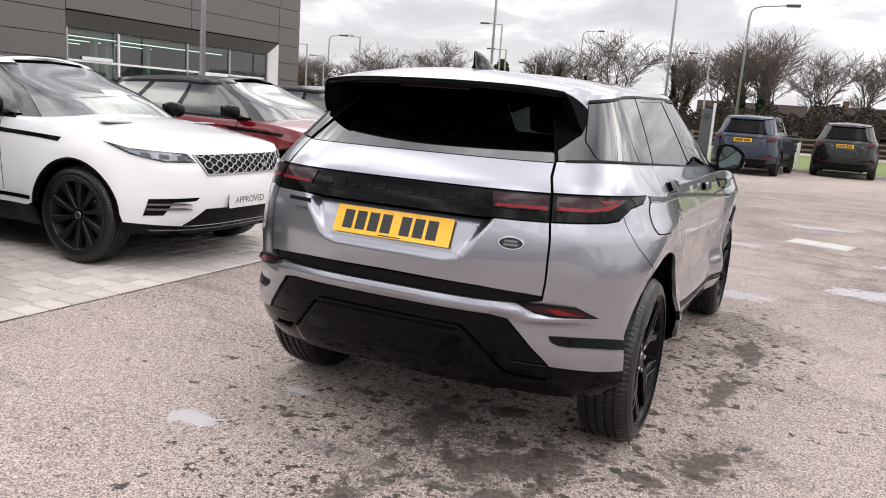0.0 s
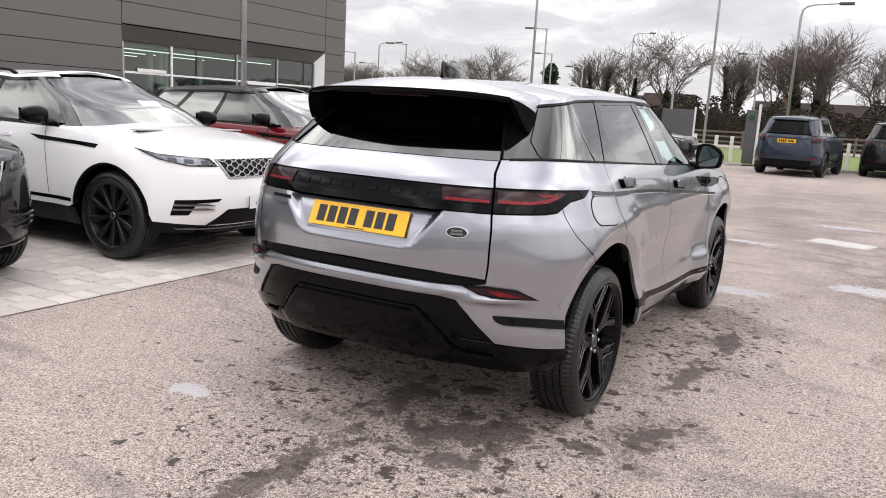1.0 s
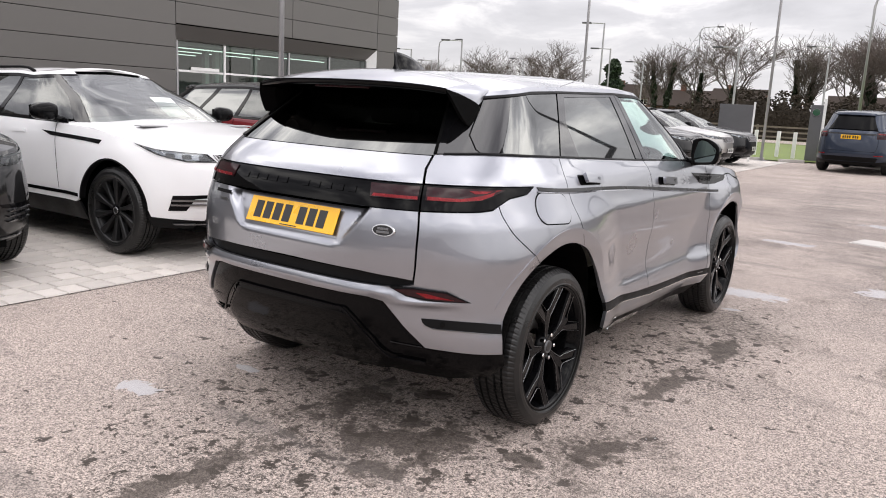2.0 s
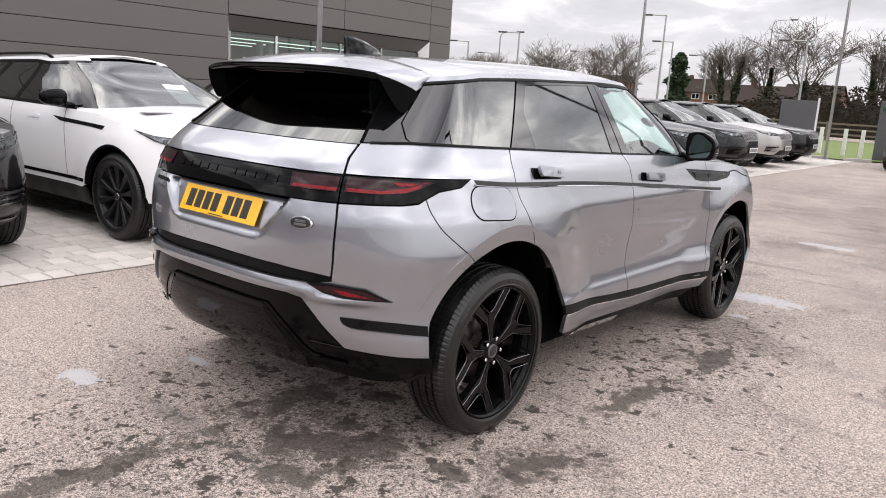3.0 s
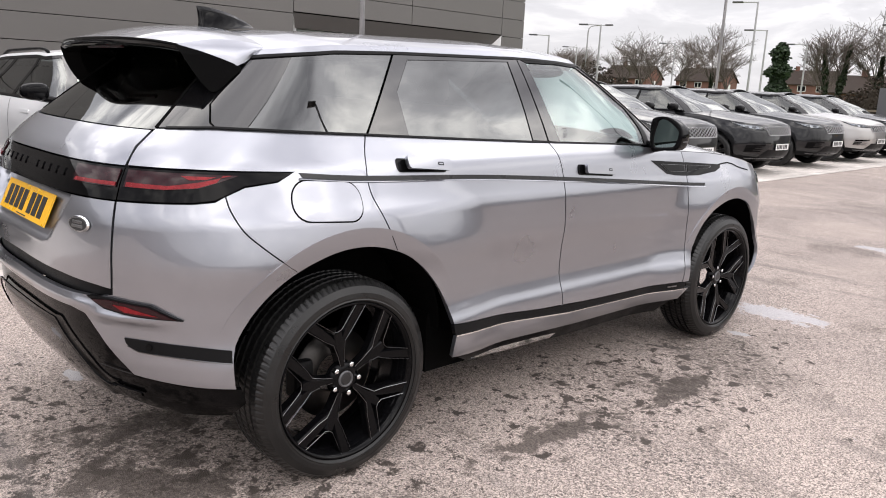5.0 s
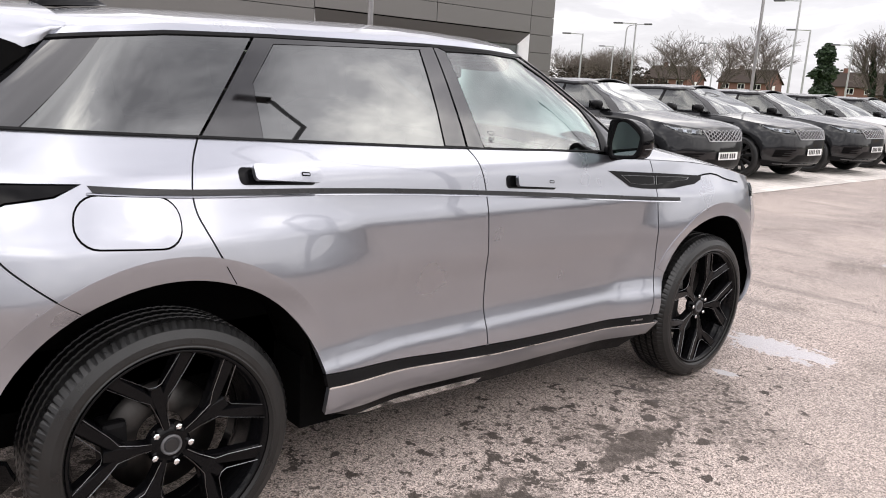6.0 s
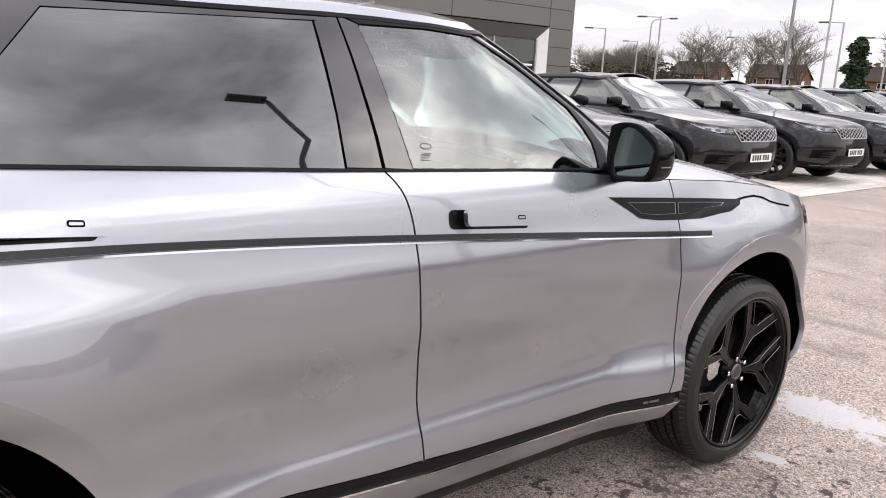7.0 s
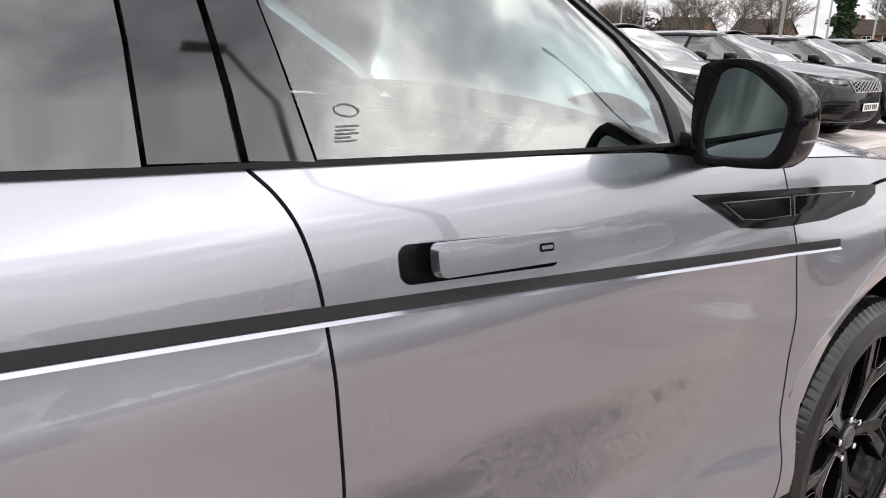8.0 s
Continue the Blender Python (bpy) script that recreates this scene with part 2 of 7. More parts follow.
    for cx, cy, rx, ry, turn in STREAK:
        one = rmp(lying(cx, cy, rx, ry, turn), 0.1, 1.0, (0.36, 0.36, 0.36), (0, 0, 0))
        run = one if run is None else mixc(1.0, run, one, "LIGHTEN")
    ragged = nt.nodes.new("ShaderNodeMath")
    ragged.operation = "ADD"
    nt.links.new(run, ragged.inputs[0])
    nt.links.new(nz(9.0, 5, 0.62, 0.4), ragged.inputs[1])
    wetrun = rmp(ragged.outputs[0], 0.65, 0.76, (0, 0, 0), (0.80, 0.80, 0.80))
    col = mixc(wetrun, col, (0.070, 0.058, 0.050))
    # long tyre-dragged streaks across the yard
    mp = nt.nodes.new("ShaderNodeMapping")
    mp.inputs["Rotation"].default_value = (0, 0, radians(24))
    mp.inputs["Scale"].default_value = (0.55, 3.2, 1)
    nt.links.new(tc.outputs["Object"], mp.inputs[0])
    st = nt.nodes.new("ShaderNodeTexNoise")
    st.inputs["Scale"].default_value, st.inputs["Detail"].default_value = 1.0, 6
    nt.links.new(mp.outputs[0], st.inputs["Vector"])
    streak = rmp(st.outputs["Fac"], 0.56, 0.68, (0, 0, 0), (0.5, 0.5, 0.5))
    col = mixc(streak, col, (0.15, 0.135, 0.128))
    # shallow puddles with ragged edges
    pool = None
    for cx, cy, rx, ry in ((-0.81, -0.97, 0.17, 0.12), (0.92, 3.50, 0.46, 0.24), (0.97, 2.85, 0.09, 0.06), (0.62, 6.65, 0.50, 0.18), (2.0, 4.4, 0.55, 0.34), (-0.63, -0.45, 0.13, 0.05), (1.5, 9.4, 0.7, 0.3), (2.6, 6.2, 0.8, 0.3)):
        one = rmp(far_from(cx, cy, rx, ry), 0.2, 1.0, (0.46, 0.46, 0.46), (0, 0, 0))
        pool = one if pool is None else mixc(1.0, pool, one, "ADD")
    lvl = nt.nodes.new("ShaderNodeMath")
    lvl.operation = "ADD"
    nt.links.new(pool, lvl.inputs[0])
    nt.links.new(nz(9.5, 6, 0.66, 0.8), lvl.inputs[1])
    water = rmp(lvl.outputs[0], 0.71, 0.75, (0, 0, 0), (1, 1, 1))
    col = mixc(water, col, (0.56, 0.54, 0.55))
    nt.links.new(col, b.inputs["Base Color"])
    rg = nt.nodes.new("ShaderNodeMapRange")
    rg.inputs["To Min"].default_value, rg.inputs["To Max"].default_value = 0.62, 0.95
    nt.links.new(nz(2.2, 4), rg.inputs["Value"])
    damp = nt.nodes.new("ShaderNodeMath")
    damp.operation = "MULTIPLY_ADD"
    damp.inputs[1].default_value = -0.05
    nt.links.new(spots, damp.inputs[0])
    nt.links.new(rg.outputs[0], damp.inputs[2])
    nt.links.new(mixc(water, damp.outputs[0], (0.10, 0.10, 0.10)), b.inputs["Roughness"])
    bp = nt.nodes.new("ShaderNodeBump")
    bp.inputs["Strength"].default_value, bp.inputs["Distance"].default_value = 0.8, 0.004
    nt.links.new(vor.outputs["Distance"], bp.inputs["Height"])
    nt.links.new(bp.outputs[0], b.inputs["Normal"])
    return m


M_GROUND = ground_material()
M_GREY = paint("grey_metallic_paint", (0.322, 0.332, 0.368), 0.92, 0.30, 0.05, 1.0, 1.70)
M_WHITE = paint("white_paint", (0.88, 0.88, 0.89), 0.0, 0.4, 0.01)
M_RED = paint("red_metallic_paint", (0.16, 0.005, 0.010), 0.35, 0.35, 0.05)
M_DARK = paint("dark_grey_paint", (0.009, 0.0094, 0.0106), 0.15, 0.4, 0.08, 0.75)
M_SILVER = paint("silver_paint", (0.42, 0.41, 0.40), 0.7, 0.36, 0.05)
M_BLUE = paint("slate_blue_paint", (0.028, 0.037, 0.058), 0.5, 0.36, 0.06, 0.6)
M_BLACKPAINT = paint("black_paint", (0.006, 0.006, 0.0065), 0.0, 0.4, 0.05, 0.75)
M_GLOSS = surface("gloss_black", (0.004, 0.004, 0.0045), 0.05, 0, 0, 0.05, 4, 300, 0, 0.03, specular=0.11)
M_TRIM = surface("black_plastic", (0.007, 0.007, 0.0075), 0.42, 0, 0, 0.15, 7, 500, 0.0003, specular=0.10)
M_VALANCE = surface("gloss_black_valance", (0.002, 0.002, 0.0023), 0.08, 0, 0, 0.1, 6, 300, 0, 0.03, specular=0.13)
M_SHELL = surface("dark_inner_shell", (0.003, 0.003, 0.003), 0.9, 0, 0, 0.1, specular=0.05)
M_STRIPE = surface("dark_grey_strip", (0.016, 0.016, 0.017), 0.3, 0, 0, 0.05, specular=0.3)
M_PIANO = surface("polished_black", (0.004, 0.004, 0.0045), 0.04, 0, 0, 0.05, 4, 300, 0, 0.02, specular=1.0)
M_BAR = surface("smoked_black", (0.002, 0.002, 0.0023), 0.05, 0, 0, 0.05, 4, 300, 0, 0.02, specular=0.12)
M_RUBBER = surface("tyre_rubber", (0.008, 0.008, 0.008), 0.36, 0, 0, 0.3, 12, 160, 0.0003, rvary=0.12, specular=0.45)
M_RIM = surface("gloss_black_alloy", (0.0035, 0.0035, 0.004), 0.12, 0, 0, 0.1, 9, specular=0.13)
M_ALLOY = surface("satin_dark_alloy", (0.022, 0.022, 0.023), 0.34, 0.5, 0, 0.1, 9, specular=0.3)
M_EDGE = surface("satin_edge", (0.24, 0.24, 0.245), 0.3, 1.0, 0, 0.06)
M_CHROME = surface("chrome", (0.82, 0.83, 0.84), 0.09, 1.0, 0, 0.04)
M_DISC = surface("brake_disc_steel", (0.055, 0.052, 0.05), 0.42, 1.0, 0, 0.12, 20)
M_TINT = glass("privacy_glass", (0.035, 0.04, 0.04), 2.2)
M_CLEAR = glass("clear_glass", (0.78, 1.0, 0.89), 2.15)
M_THIN = glass("screen_glass", (0.88, 0.96, 0.92), 1.5)
M_SIDE = glass("side_glass", (0.22, 0.25, 0.24), 1.75)
M_LENS = glass("clear_lamp_lens", (0.85, 0.87, 0.88), 1.5)
M_LAMPRED_IN = surface("red_reflector", (0.19, 0.010, 0.014), 0.25, 0.2, 0, 0.35, 30, specular=0.3)
M_LAMPDARK = surface("smoked_lamp", (0.022, 0.005, 0.007), 0.06, 0, 0, 0.3, 30, specular=0.3)
M_LAMPIN = surface("lamp_reflector", (0.30, 0.31, 0.33), 0.2, 0.9, 0, 0.3, 25)
M_YELLOW = surface("yellow_plate", (0.88, 0.47, 0.006), 0.3, 0, 0.4, 0.03, 8)
M_PLATEW = surface("white_plate", (0.78, 0.78, 0.77), 0.3, 0, 0.4, 0.03, 8)
M_INK = surface("black_lettering", (0.015, 0.015, 0.016), 0.35)
M_GREEN = surface("green_badge", (0.01, 0.07, 0.03), 0.2, 0, 1.0)
M_CABIN = surface("dark_cabin_trim", (0.03, 0.03, 0.031), 0.65, 0, 0, 0.2, 8, 200, 0.0004)
M_SEAT = surface("pale_leather_seat", (0.50, 0.48, 0.45), 0.5, 0, 0, 0.06, 7, 220, 0.0001)
M_CARD = surface("white_card", (0.82, 0.86, 0.84), 0.6)
M_CLAD = surface("grey_cladding", (0.125, 0.119, 0.114), 0.42, 0.25, 0, 0.06, 0.6, 60, 0.0, 0.08, 0.25)
M_WHITEFRAME = surface("white_frame", (0.75, 0.75, 0.74), 0.4)
M_POLE = surface("galvanised_steel", (0.40, 0.40, 0.41), 0.45, 0.6, 0, 0.12, 5)
M_POLEDARK = surface("dark_grey_post", (0.11, 0.11, 0.115), 0.45, 0.4, 0, 0.12, 5)
M_PAVER = surface("concrete_paver", (0.53, 0.49, 0.455), 0.8, 0, 0, 0.12, 9, 120, 0.0012, 0.1, 0.9)
M_JOINT = surface("paver_joint_sand", (0.10, 0.09, 0.08), 0.9, 0, 0, 0.2, 12)
M_KERB = surface("concrete_kerb", (0.46, 0.44, 0.42), 0.8, 0, 0, 0.12, 5, 80, 0.001)
M_GRASS = surface("grass", (0.115, 0.155, 0.030), 0.8, 0, 0, 0.35, 1.2, 30, 0, 0.05, 0.4)
M_BARK = surface("bark", (0.085, 0.07, 0.06), 0.9, 0, 0, 0.25, 3, 60)
M_TWIG = surface("twig", (0.125, 0.102, 0.090), 0.9, 0, 0, 0.2, 2)
M_IVY = surface("ivy_leaf", (0.020, 0.032, 0.012), 0.6, 0, 0, 0.4, 2, 30, 0, 0.1, 0.8)
M_CONIFER = surface("evergreen_leaf", (0.022, 0.042, 0.016), 0.7, 0, 0, 0.4, 1.5, 30, 0, 0.1, 0.8)
M_HEDGE = surface("winter_hedge", (0.042, 0.035, 0.027), 0.9, 0, 0, 0.3, 0.5, 12, 0, 0.05, 0.35, specular=0.1)
M_BRICK = surface("red_brick", (0.150, 0.072, 0.054), 0.85, 0, 0, 0.18, 0.8, 14, 0.0)
M_ROOFTILE = surface("brown_roof_tile", (0.045, 0.035, 0.030), 0.8, 0, 0, 0.15, 0.7, 9, specular=0.1)
M_WOOD = surface("weathered_rail", (0.16, 0.13, 0.105), 0.85, 0, 0, 0.2, 3)
M_LED = surface("lamp_housing", (0.10, 0.10, 0.105), 0.4, 0.4)


# ---- mesh helpers ----
def link(name, me, material, parent=None, label=""):
    ob = new(name, me)
    if material and not me.materials:
        me.materials.append(material)
    if parent:
        ob.parent = parent
    if label:
        ob["label"] = label
    return ob


def part(name, bm, material, parent=None, label="", smooth=False):
    me = bpy.data.meshes.new(name)
    bm.to_mesh(me)
    bm.free()
    if smooth:
        me.shade_smooth()
    return link(name, me, material, parent, label)


def raw(name, verts, faces, material, parent=None, label="", smooth=False):
    me = bpy.data.meshes.new(name)
    me.from_pydata([tuple(map(float, v)) for v in verts], [], faces)
    me.update()
    if smooth:
        me.shade_smooth()
    return link(name, me, material, parent, label)


def thing(name, label, category, at=None, group="", kind=""):
    ob = new(name)
    ob.empty_display_size = 0.2
    if at is not None:
        ob.matrix_world = at
    return tagged(ob, label, category, group, kind)


def add_box(bm, x0, y0, z0, x1, y1, z1, bevel=0.0, m=None):
    r = bmesh.ops.create_cube(bm, size=1.0)
    vs = r["verts"]
    for v in vs:
        v.co = Vector((x0 + (v.co.x + 0.5) * (x1 - x0), y0 + (v.co.y + 0.5) * (y1 - y0), z0 + (v.co.z + 0.5) * (z1 - z0)))
    if bevel:
        es = list({e for v in vs for e in v.link_edges})
        r2 = bmesh.ops.bevel(bm, geom=es, offset=bevel, segments=2, profile=0.6, affect="EDGES")
        vs = list({v for f in r2["faces"] for v in f.verts} | {v for v in vs if v.is_valid})
    if m is not None:
        bmesh.ops.transform(bm, matrix=m, verts=[v for v in vs if v.is_valid])
    return vs


def box(x0, y0, z0, x1, y1, z1, bevel=0.0, m=None):
    bm = bmesh.new()
    add_box(bm, x0, y0, z0, x1, y1, z1, bevel, m)
    return bm


def add_tube(bm, path, radii, sides=8, closed=False, cap=True):
    """A round bar along a path of points."""
    pts = [Vector(p) for p in path]
    if not isinstance(radii, (list, tuple)):
        radii = [radii] * len(pts)
    rings = []
    for i, p in enumerate(pts):
        a, b = pts[max(i - 1, 0)], pts[min(i + 1, len(pts) - 1)]
        if closed:
            a, b = pts[i - 1], pts[(i + 1) % len(pts)]
        d = (b - a).normalized()
        q = d.to_track_quat("Z", "Y")
        rings.append([bm.verts.new(p + q @ Vector((math.cos(k / sides * math.tau) * radii[i], math.sin(k / sides * math.tau) * radii[i], 0))) for k in range(sides)])
    n = len(rings)
    for i in range(n if closed else n - 1):
        r0, r1 = rings[i], rings[(i + 1) % n]
        for k in range(sides):
            bm.faces.new((r0[k], r0[(k + 1) % sides], r1[(k + 1) % sides], r1[k]))
    if cap and not closed:
        bm.faces.new(list(reversed(rings[0])))
        bm.faces.new(rings[-1])


def tube(path, radii, sides=8, closed=False):
    bm = bmesh.new()
    add_tube(bm, path, radii, sides, closed)
    return bm


def add_lathe(bm, profile, seg=32, axis="x"):
    """profile: (along the axis, radius)."""
    rings = []
    for h, r in profile:
        ring = []
        for k in range(seg):
            a = k / seg * math.tau
            c, s = math.cos(a) * r, math.sin(a) * r
            ring.append(bm.verts.new((h, c, s) if axis == "x" else (c, s, h)))
        rings.append(ring)
    for r0, r1 in zip(rings, rings[1:]):
        for k in range(seg):
            bm.faces.new((r0[k], r0[(k + 1) % seg], r1[(k + 1) % seg], r1[k]))
    return rings


def letters(text, size, material, parent, m, label="", name="lettering", depth=0.002):
    cu = bpy.data.curves.new(name, "FONT")
    cu.body, cu.size, cu.align_x, cu.align_y, cu.extrude = text, size, "CENTER", "CENTER", depth
    tmp = bpy.data.objects.new("tmp", cu)
    scene.collection.objects.link(tmp)
    me = bpy.data.meshes.new_from_object(tmp.evaluated_get(bpy.context.evaluated_depsgraph_get()))
    bpy.data.objects.remove(tmp)
    me.transform(m)
    me.materials.clear()
    return link(name, me, material, parent, label)
# ---- body surfaces: horizontal sections of a vehicle ----
def table(pairs):
    """A smooth function through pairs of (z, value)."""
    zs = np.array([p[0] for p in pairs], float)
    vs = np.array([p[1] for p in pairs], float)
    sl = np.zeros(len(zs))
    d = np.diff(vs) / np.diff(zs)
    for i in range(1, len(zs) - 1):
        a, b = d[i - 1], d[i]
        sl[i] = 0 if a * b <= 0 else 2 * a * b / (a + b)
    sl[0], sl[-1] = d[0], d[-1]

    def f(z):
        z = np.asarray(z, float)
        i = np.clip(np.searchsorted(zs, z) - 1, 0, len(zs) - 2)
        h = zs[i + 1] - zs[i]
        s = np.clip((z - zs[i]) / h, -1.0, 2.0)
        h00, h10 = 2 * s**3 - 3 * s**2 + 1, s**3 - 2 * s**2 + s
        h01, h11 = -2 * s**3 + 3 * s**2, s**3 - s**2
        inside = h00 * vs[i] + h10 * h * sl[i] + h01 * vs[i + 1] + h11 * h * sl[i + 1]
        low, high = vs[0] + (z - zs[0]) * sl[0], vs[-1] + (z - zs[-1]) * sl[-1]
        return np.where(z < zs[0], low, np.where(z > zs[-1], high, inside))

    return f


class Surf:
    """A skin whose horizontal sections are superellipse-ended outlines. u runs from the rear's centre along the right side to the front's centre."""

    def __init__(self, width, rear, front, pr, pf, ref=0.9, dr=0.89, df=0.89, nr=3.4, nf=3.0, flares=(), zlift=0.0):
        self.w, self.r, self.f = table(width), table(rear), table(front)
        self.pr, self.pf, self.ref, self.dr, self.df, self.flares = pr, pf, ref, dr, df, flares
        a = np.linspace(0, math.pi / 2, 1600)
        rear_pts = [(ref * math.sin(t) ** (2 / nr), pr - dr * math.cos(t) ** (2 / nr)) for t in a]
        front_pts = [(ref * math.cos(t) ** (2 / nf) if t < math.pi / 2 - 1e-9 else 0.0, pf + df * math.sin(t) ** (2 / nf)) for t in a]
        pts = np.array(rear_pts + front_pts)
        self.u = np.r_[0, np.cumsum(np.hypot(*np.diff(pts, axis=0).T))]
        keep = np.r_[True, np.diff(self.u) > 1e-9]
        self.u, self.pts = self.u[keep], pts[keep]
        self.u_pr = float(np.interp(0, [0, 1], [self.u[len(rear_pts) - 1], 0])) if keep[: len(rear_pts)].all() else float(self.u[np.argmin(abs(self.pts[:, 1] - pr))])
        self.top = float(self.u[-1])

    def s(self, y):
        """u of a place on the straight side."""
        return self.u_pr + (y - self.pr)

    def xu(self, x):
        """u of a place across the rear."""
        k = int(np.argmin(abs(self.u - self.u_pr)))
        return float(np.interp(x / 0.9 * self.ref, self.pts[: k + 1, 0], self.u[: k + 1]))

    def xf(self, x):
        """u of a place across the front."""
        k = int(np.argmin(abs(self.u - self.s(self.pf))))
        return float(np.interp(-x / 0.9 * self.ref, -self.pts[k:, 0], self.u[k:]))

    def at(self, u, z):
        u, z = np.asarray(u, float), np.asarray(z, float)
        sgn = np.where(u < 0, -1.0, 1.0)
        v = np.abs(u)
        sgn = np.where(v > self.top, -sgn, sgn)
        v = np.where(v > self.top, 2 * self.top - v, v)
        X, Y = np.interp(v, self.u, self.pts[:, 0]), np.interp(v, self.u, self.pts[:, 1])
        w = self.w(z)
        for fy, fz, r0, r1, amp in self.flares:
            d = np.hypot(Y - fy, z - fz)
            k = np.clip((r1 - d) / (r1 - r0), 0, 1)
            w = w + amp * k * k * (3 - 2 * k)
        x = X / self.ref * w
        y = np.where(Y < self.pr, self.pr + (Y - self.pr) / self.dr * (self.pr - self.r(z)),
                     np.where(Y > self.pf, self.pf + (Y - self.pf) / self.df * (self.f(z) - self.pf), Y))
        return np.stack([sgn * x, y, z], -1)

    def normal(self, u, z):
        e = 6e-3
        du = self.at(np.asarray(u) + e, z) - self.at(np.asarray(u) - e, z)
        dz = self.at(u, np.asarray(z) + e) - self.at(u, np.asarray(z) - e)
        n = np.cross(du, dz)
        return n / np.maximum(np.linalg.norm(n, axis=-1, keepdims=True), 1e-9)


HERO_FLARES = ((0.0, 0.36, 0.46, 0.86, 0.060), (2.681, 0.36, 0.45, 0.80, 0.050))
HERO_REAR = ((0.2, -0.52), (0.30, -0.650), (0.38, -0.714), (0.45, -0.750), (0.58, -0.786), (0.70, -0.79), (0.80, -0.79), (0.92, -0.78), (1.05, -0.745), (1.13, -0.70), (1.18, -0.65), (1.25, -0.56), (1.45, -0.29), (1.60, -0.08))
HERO_WIDTH = ((0.20, 0.77), (0.29, 0.838), (0.38, 0.884), (0.44, 0.888), (0.49, 0.8835), (0.54, 0.869), (0.59, 0.8605), (0.69, 0.868), (0.82, 0.889), (0.93, 0.887), (1.00, 0.873), (1.10, 0.852), (1.16, 0.822), (1.25, 0.765), (1.40, 0.68), (1.52, 0.605), (1.60, 0.545))
HERO_FRONT = ((0.2, 3.35), (0.35, 3.52), (0.55, 3.57), (0.75, 3.55), (0.90, 3.47), (1.0, 3.36), (1.08, 3.2))
HERO_SCREEN = ((1.00, 2.55), (1.10, 2.40), (1.30, 2.08), (1.50, 1.72), (1.60, 1.50))
hero_body = Surf(HERO_WIDTH, HERO_REAR, HERO_FRONT, 0.10, 2.68, flares=HERO_FLARES)
HERO_GLASS = HERO_WIDTH[:12] + tuple((z, 0.822 - 0.53 * (z - 1.16) - 0.15 * (z - 1.16) ** 2) for z in (1.22, 1.28, 1.34, 1.40, 1.46, 1.52, 1.60))
hero_cabin = Surf(HERO_GLASS, HERO_REAR, HERO_SCREEN, 0.10, 1.0, df=1.2, nf=5.0)
from mathutils import geometry


def inside(poly, pts):
    x, y = pts[:, 0], pts[:, 1]
    hit = np.zeros(len(pts), bool)
    for (x0, y0), (x1, y1) in zip(poly, np.roll(poly, -1, axis=0)):
        c = (y0 > y) != (y1 > y)
        with np.errstate(divide="ignore", invalid="ignore"):
            hit ^= c & (x < (x1 - x0) * (y - y0) / (y1 - y0) + x0)
    return hit


def near_edge(poly, pts, d):
    best = np.full(len(pts), 9.0)
    for a, b in zip(poly, np.roll(poly, -1, axis=0)):
        ab = b - a
        t = np.clip(((pts - a) @ ab) / max(ab @ ab, 1e-12), 0, 1)
        best = np.minimum(best, np.hypot(*(pts - a - t[:, None] * ab).T))
    return best < d


def area2(poly):
    x, y = poly[:, 0], poly[:, 1]
    return float(np.sum(x * np.roll(y, -1) - np.roll(x, -1) * y))


def inset(poly, g):
    if g == 0:
        return poly
    out = []
    n = len(poly)
    for i in range(n):
        a, b, c = poly[i - 1], poly[i], poly[(i + 1) % n]
        d0, d1 = b - a, c - b
        d0, d1 = d0 / max(np.hypot(*d0), 1e-9), d1 / max(np.hypot(*d1), 1e-9)
        n0, n1 = np.array((-d0[1], d0[0])), np.array((-d1[1], d1[0]))
        k = n0 + n1
        s = k @ k
        out.append(b + (k * (2 * g / s) if s > 0.6 else n0 * g))
    return np.array(out)


def resample(poly, step):
    out = []
    for a, b in zip(poly, np.roll(poly, -1, axis=0)):
        n = max(1, int(np.hypot(*(b - a)) / step))
        out += [a + (b - a) * (k / n) for k in range(n)]
    return np.array(out)


def curve2(pts, per=6):
    """A smooth line through (u, z) points."""
    p = np.array(pts, float)
    q = np.vstack([2 * p[0] - p[1], p, 2 * p[-1] - p[-2]])
    out = []
    for i in range(1, len(q) - 2):
        for k in range(per):
            t = k / per
            out.append(0.5 * (2 * q[i] + (q[i + 1] - q[i - 1]) * t + (2 * q[i - 1] - 5 * q[i] + 4 * q[i + 1] - q[i + 2]) * t**2 + (3 * q[i] - q[i - 1] - 3 * q[i + 1] + q[i + 2]) * t**3))
    out.append(p[-1])
    return [tuple(v) for v in out]


def arc(cu, cz, r, a0, a1, n=24, rz=None):
    """Points of an arch round a hub, in (u, z), degrees counted from forwards over the top."""
    return [(cu + r * math.cos(radians(a0 + (a1 - a0) * k / n)), cz + (rz or r) * math.sin(radians(a0 + (a1 - a0) * k / n))) for k in range(n + 1)]


def rounded(u0, z0, u1, z1, r, n=5):
    out = []
    for cx, cz, a in ((u1 - r, z0 + r, -90), (u1 - r, z1 - r, 0), (u0 + r, z1 - r, 90), (u0 + r, z0 + r, 180)):
        out += [(cx + r * math.cos(radians(a + 90 * k / n)), cz + r * math.sin(radians(a + 90 * k / n))) for k in range(n + 1)]
    return out


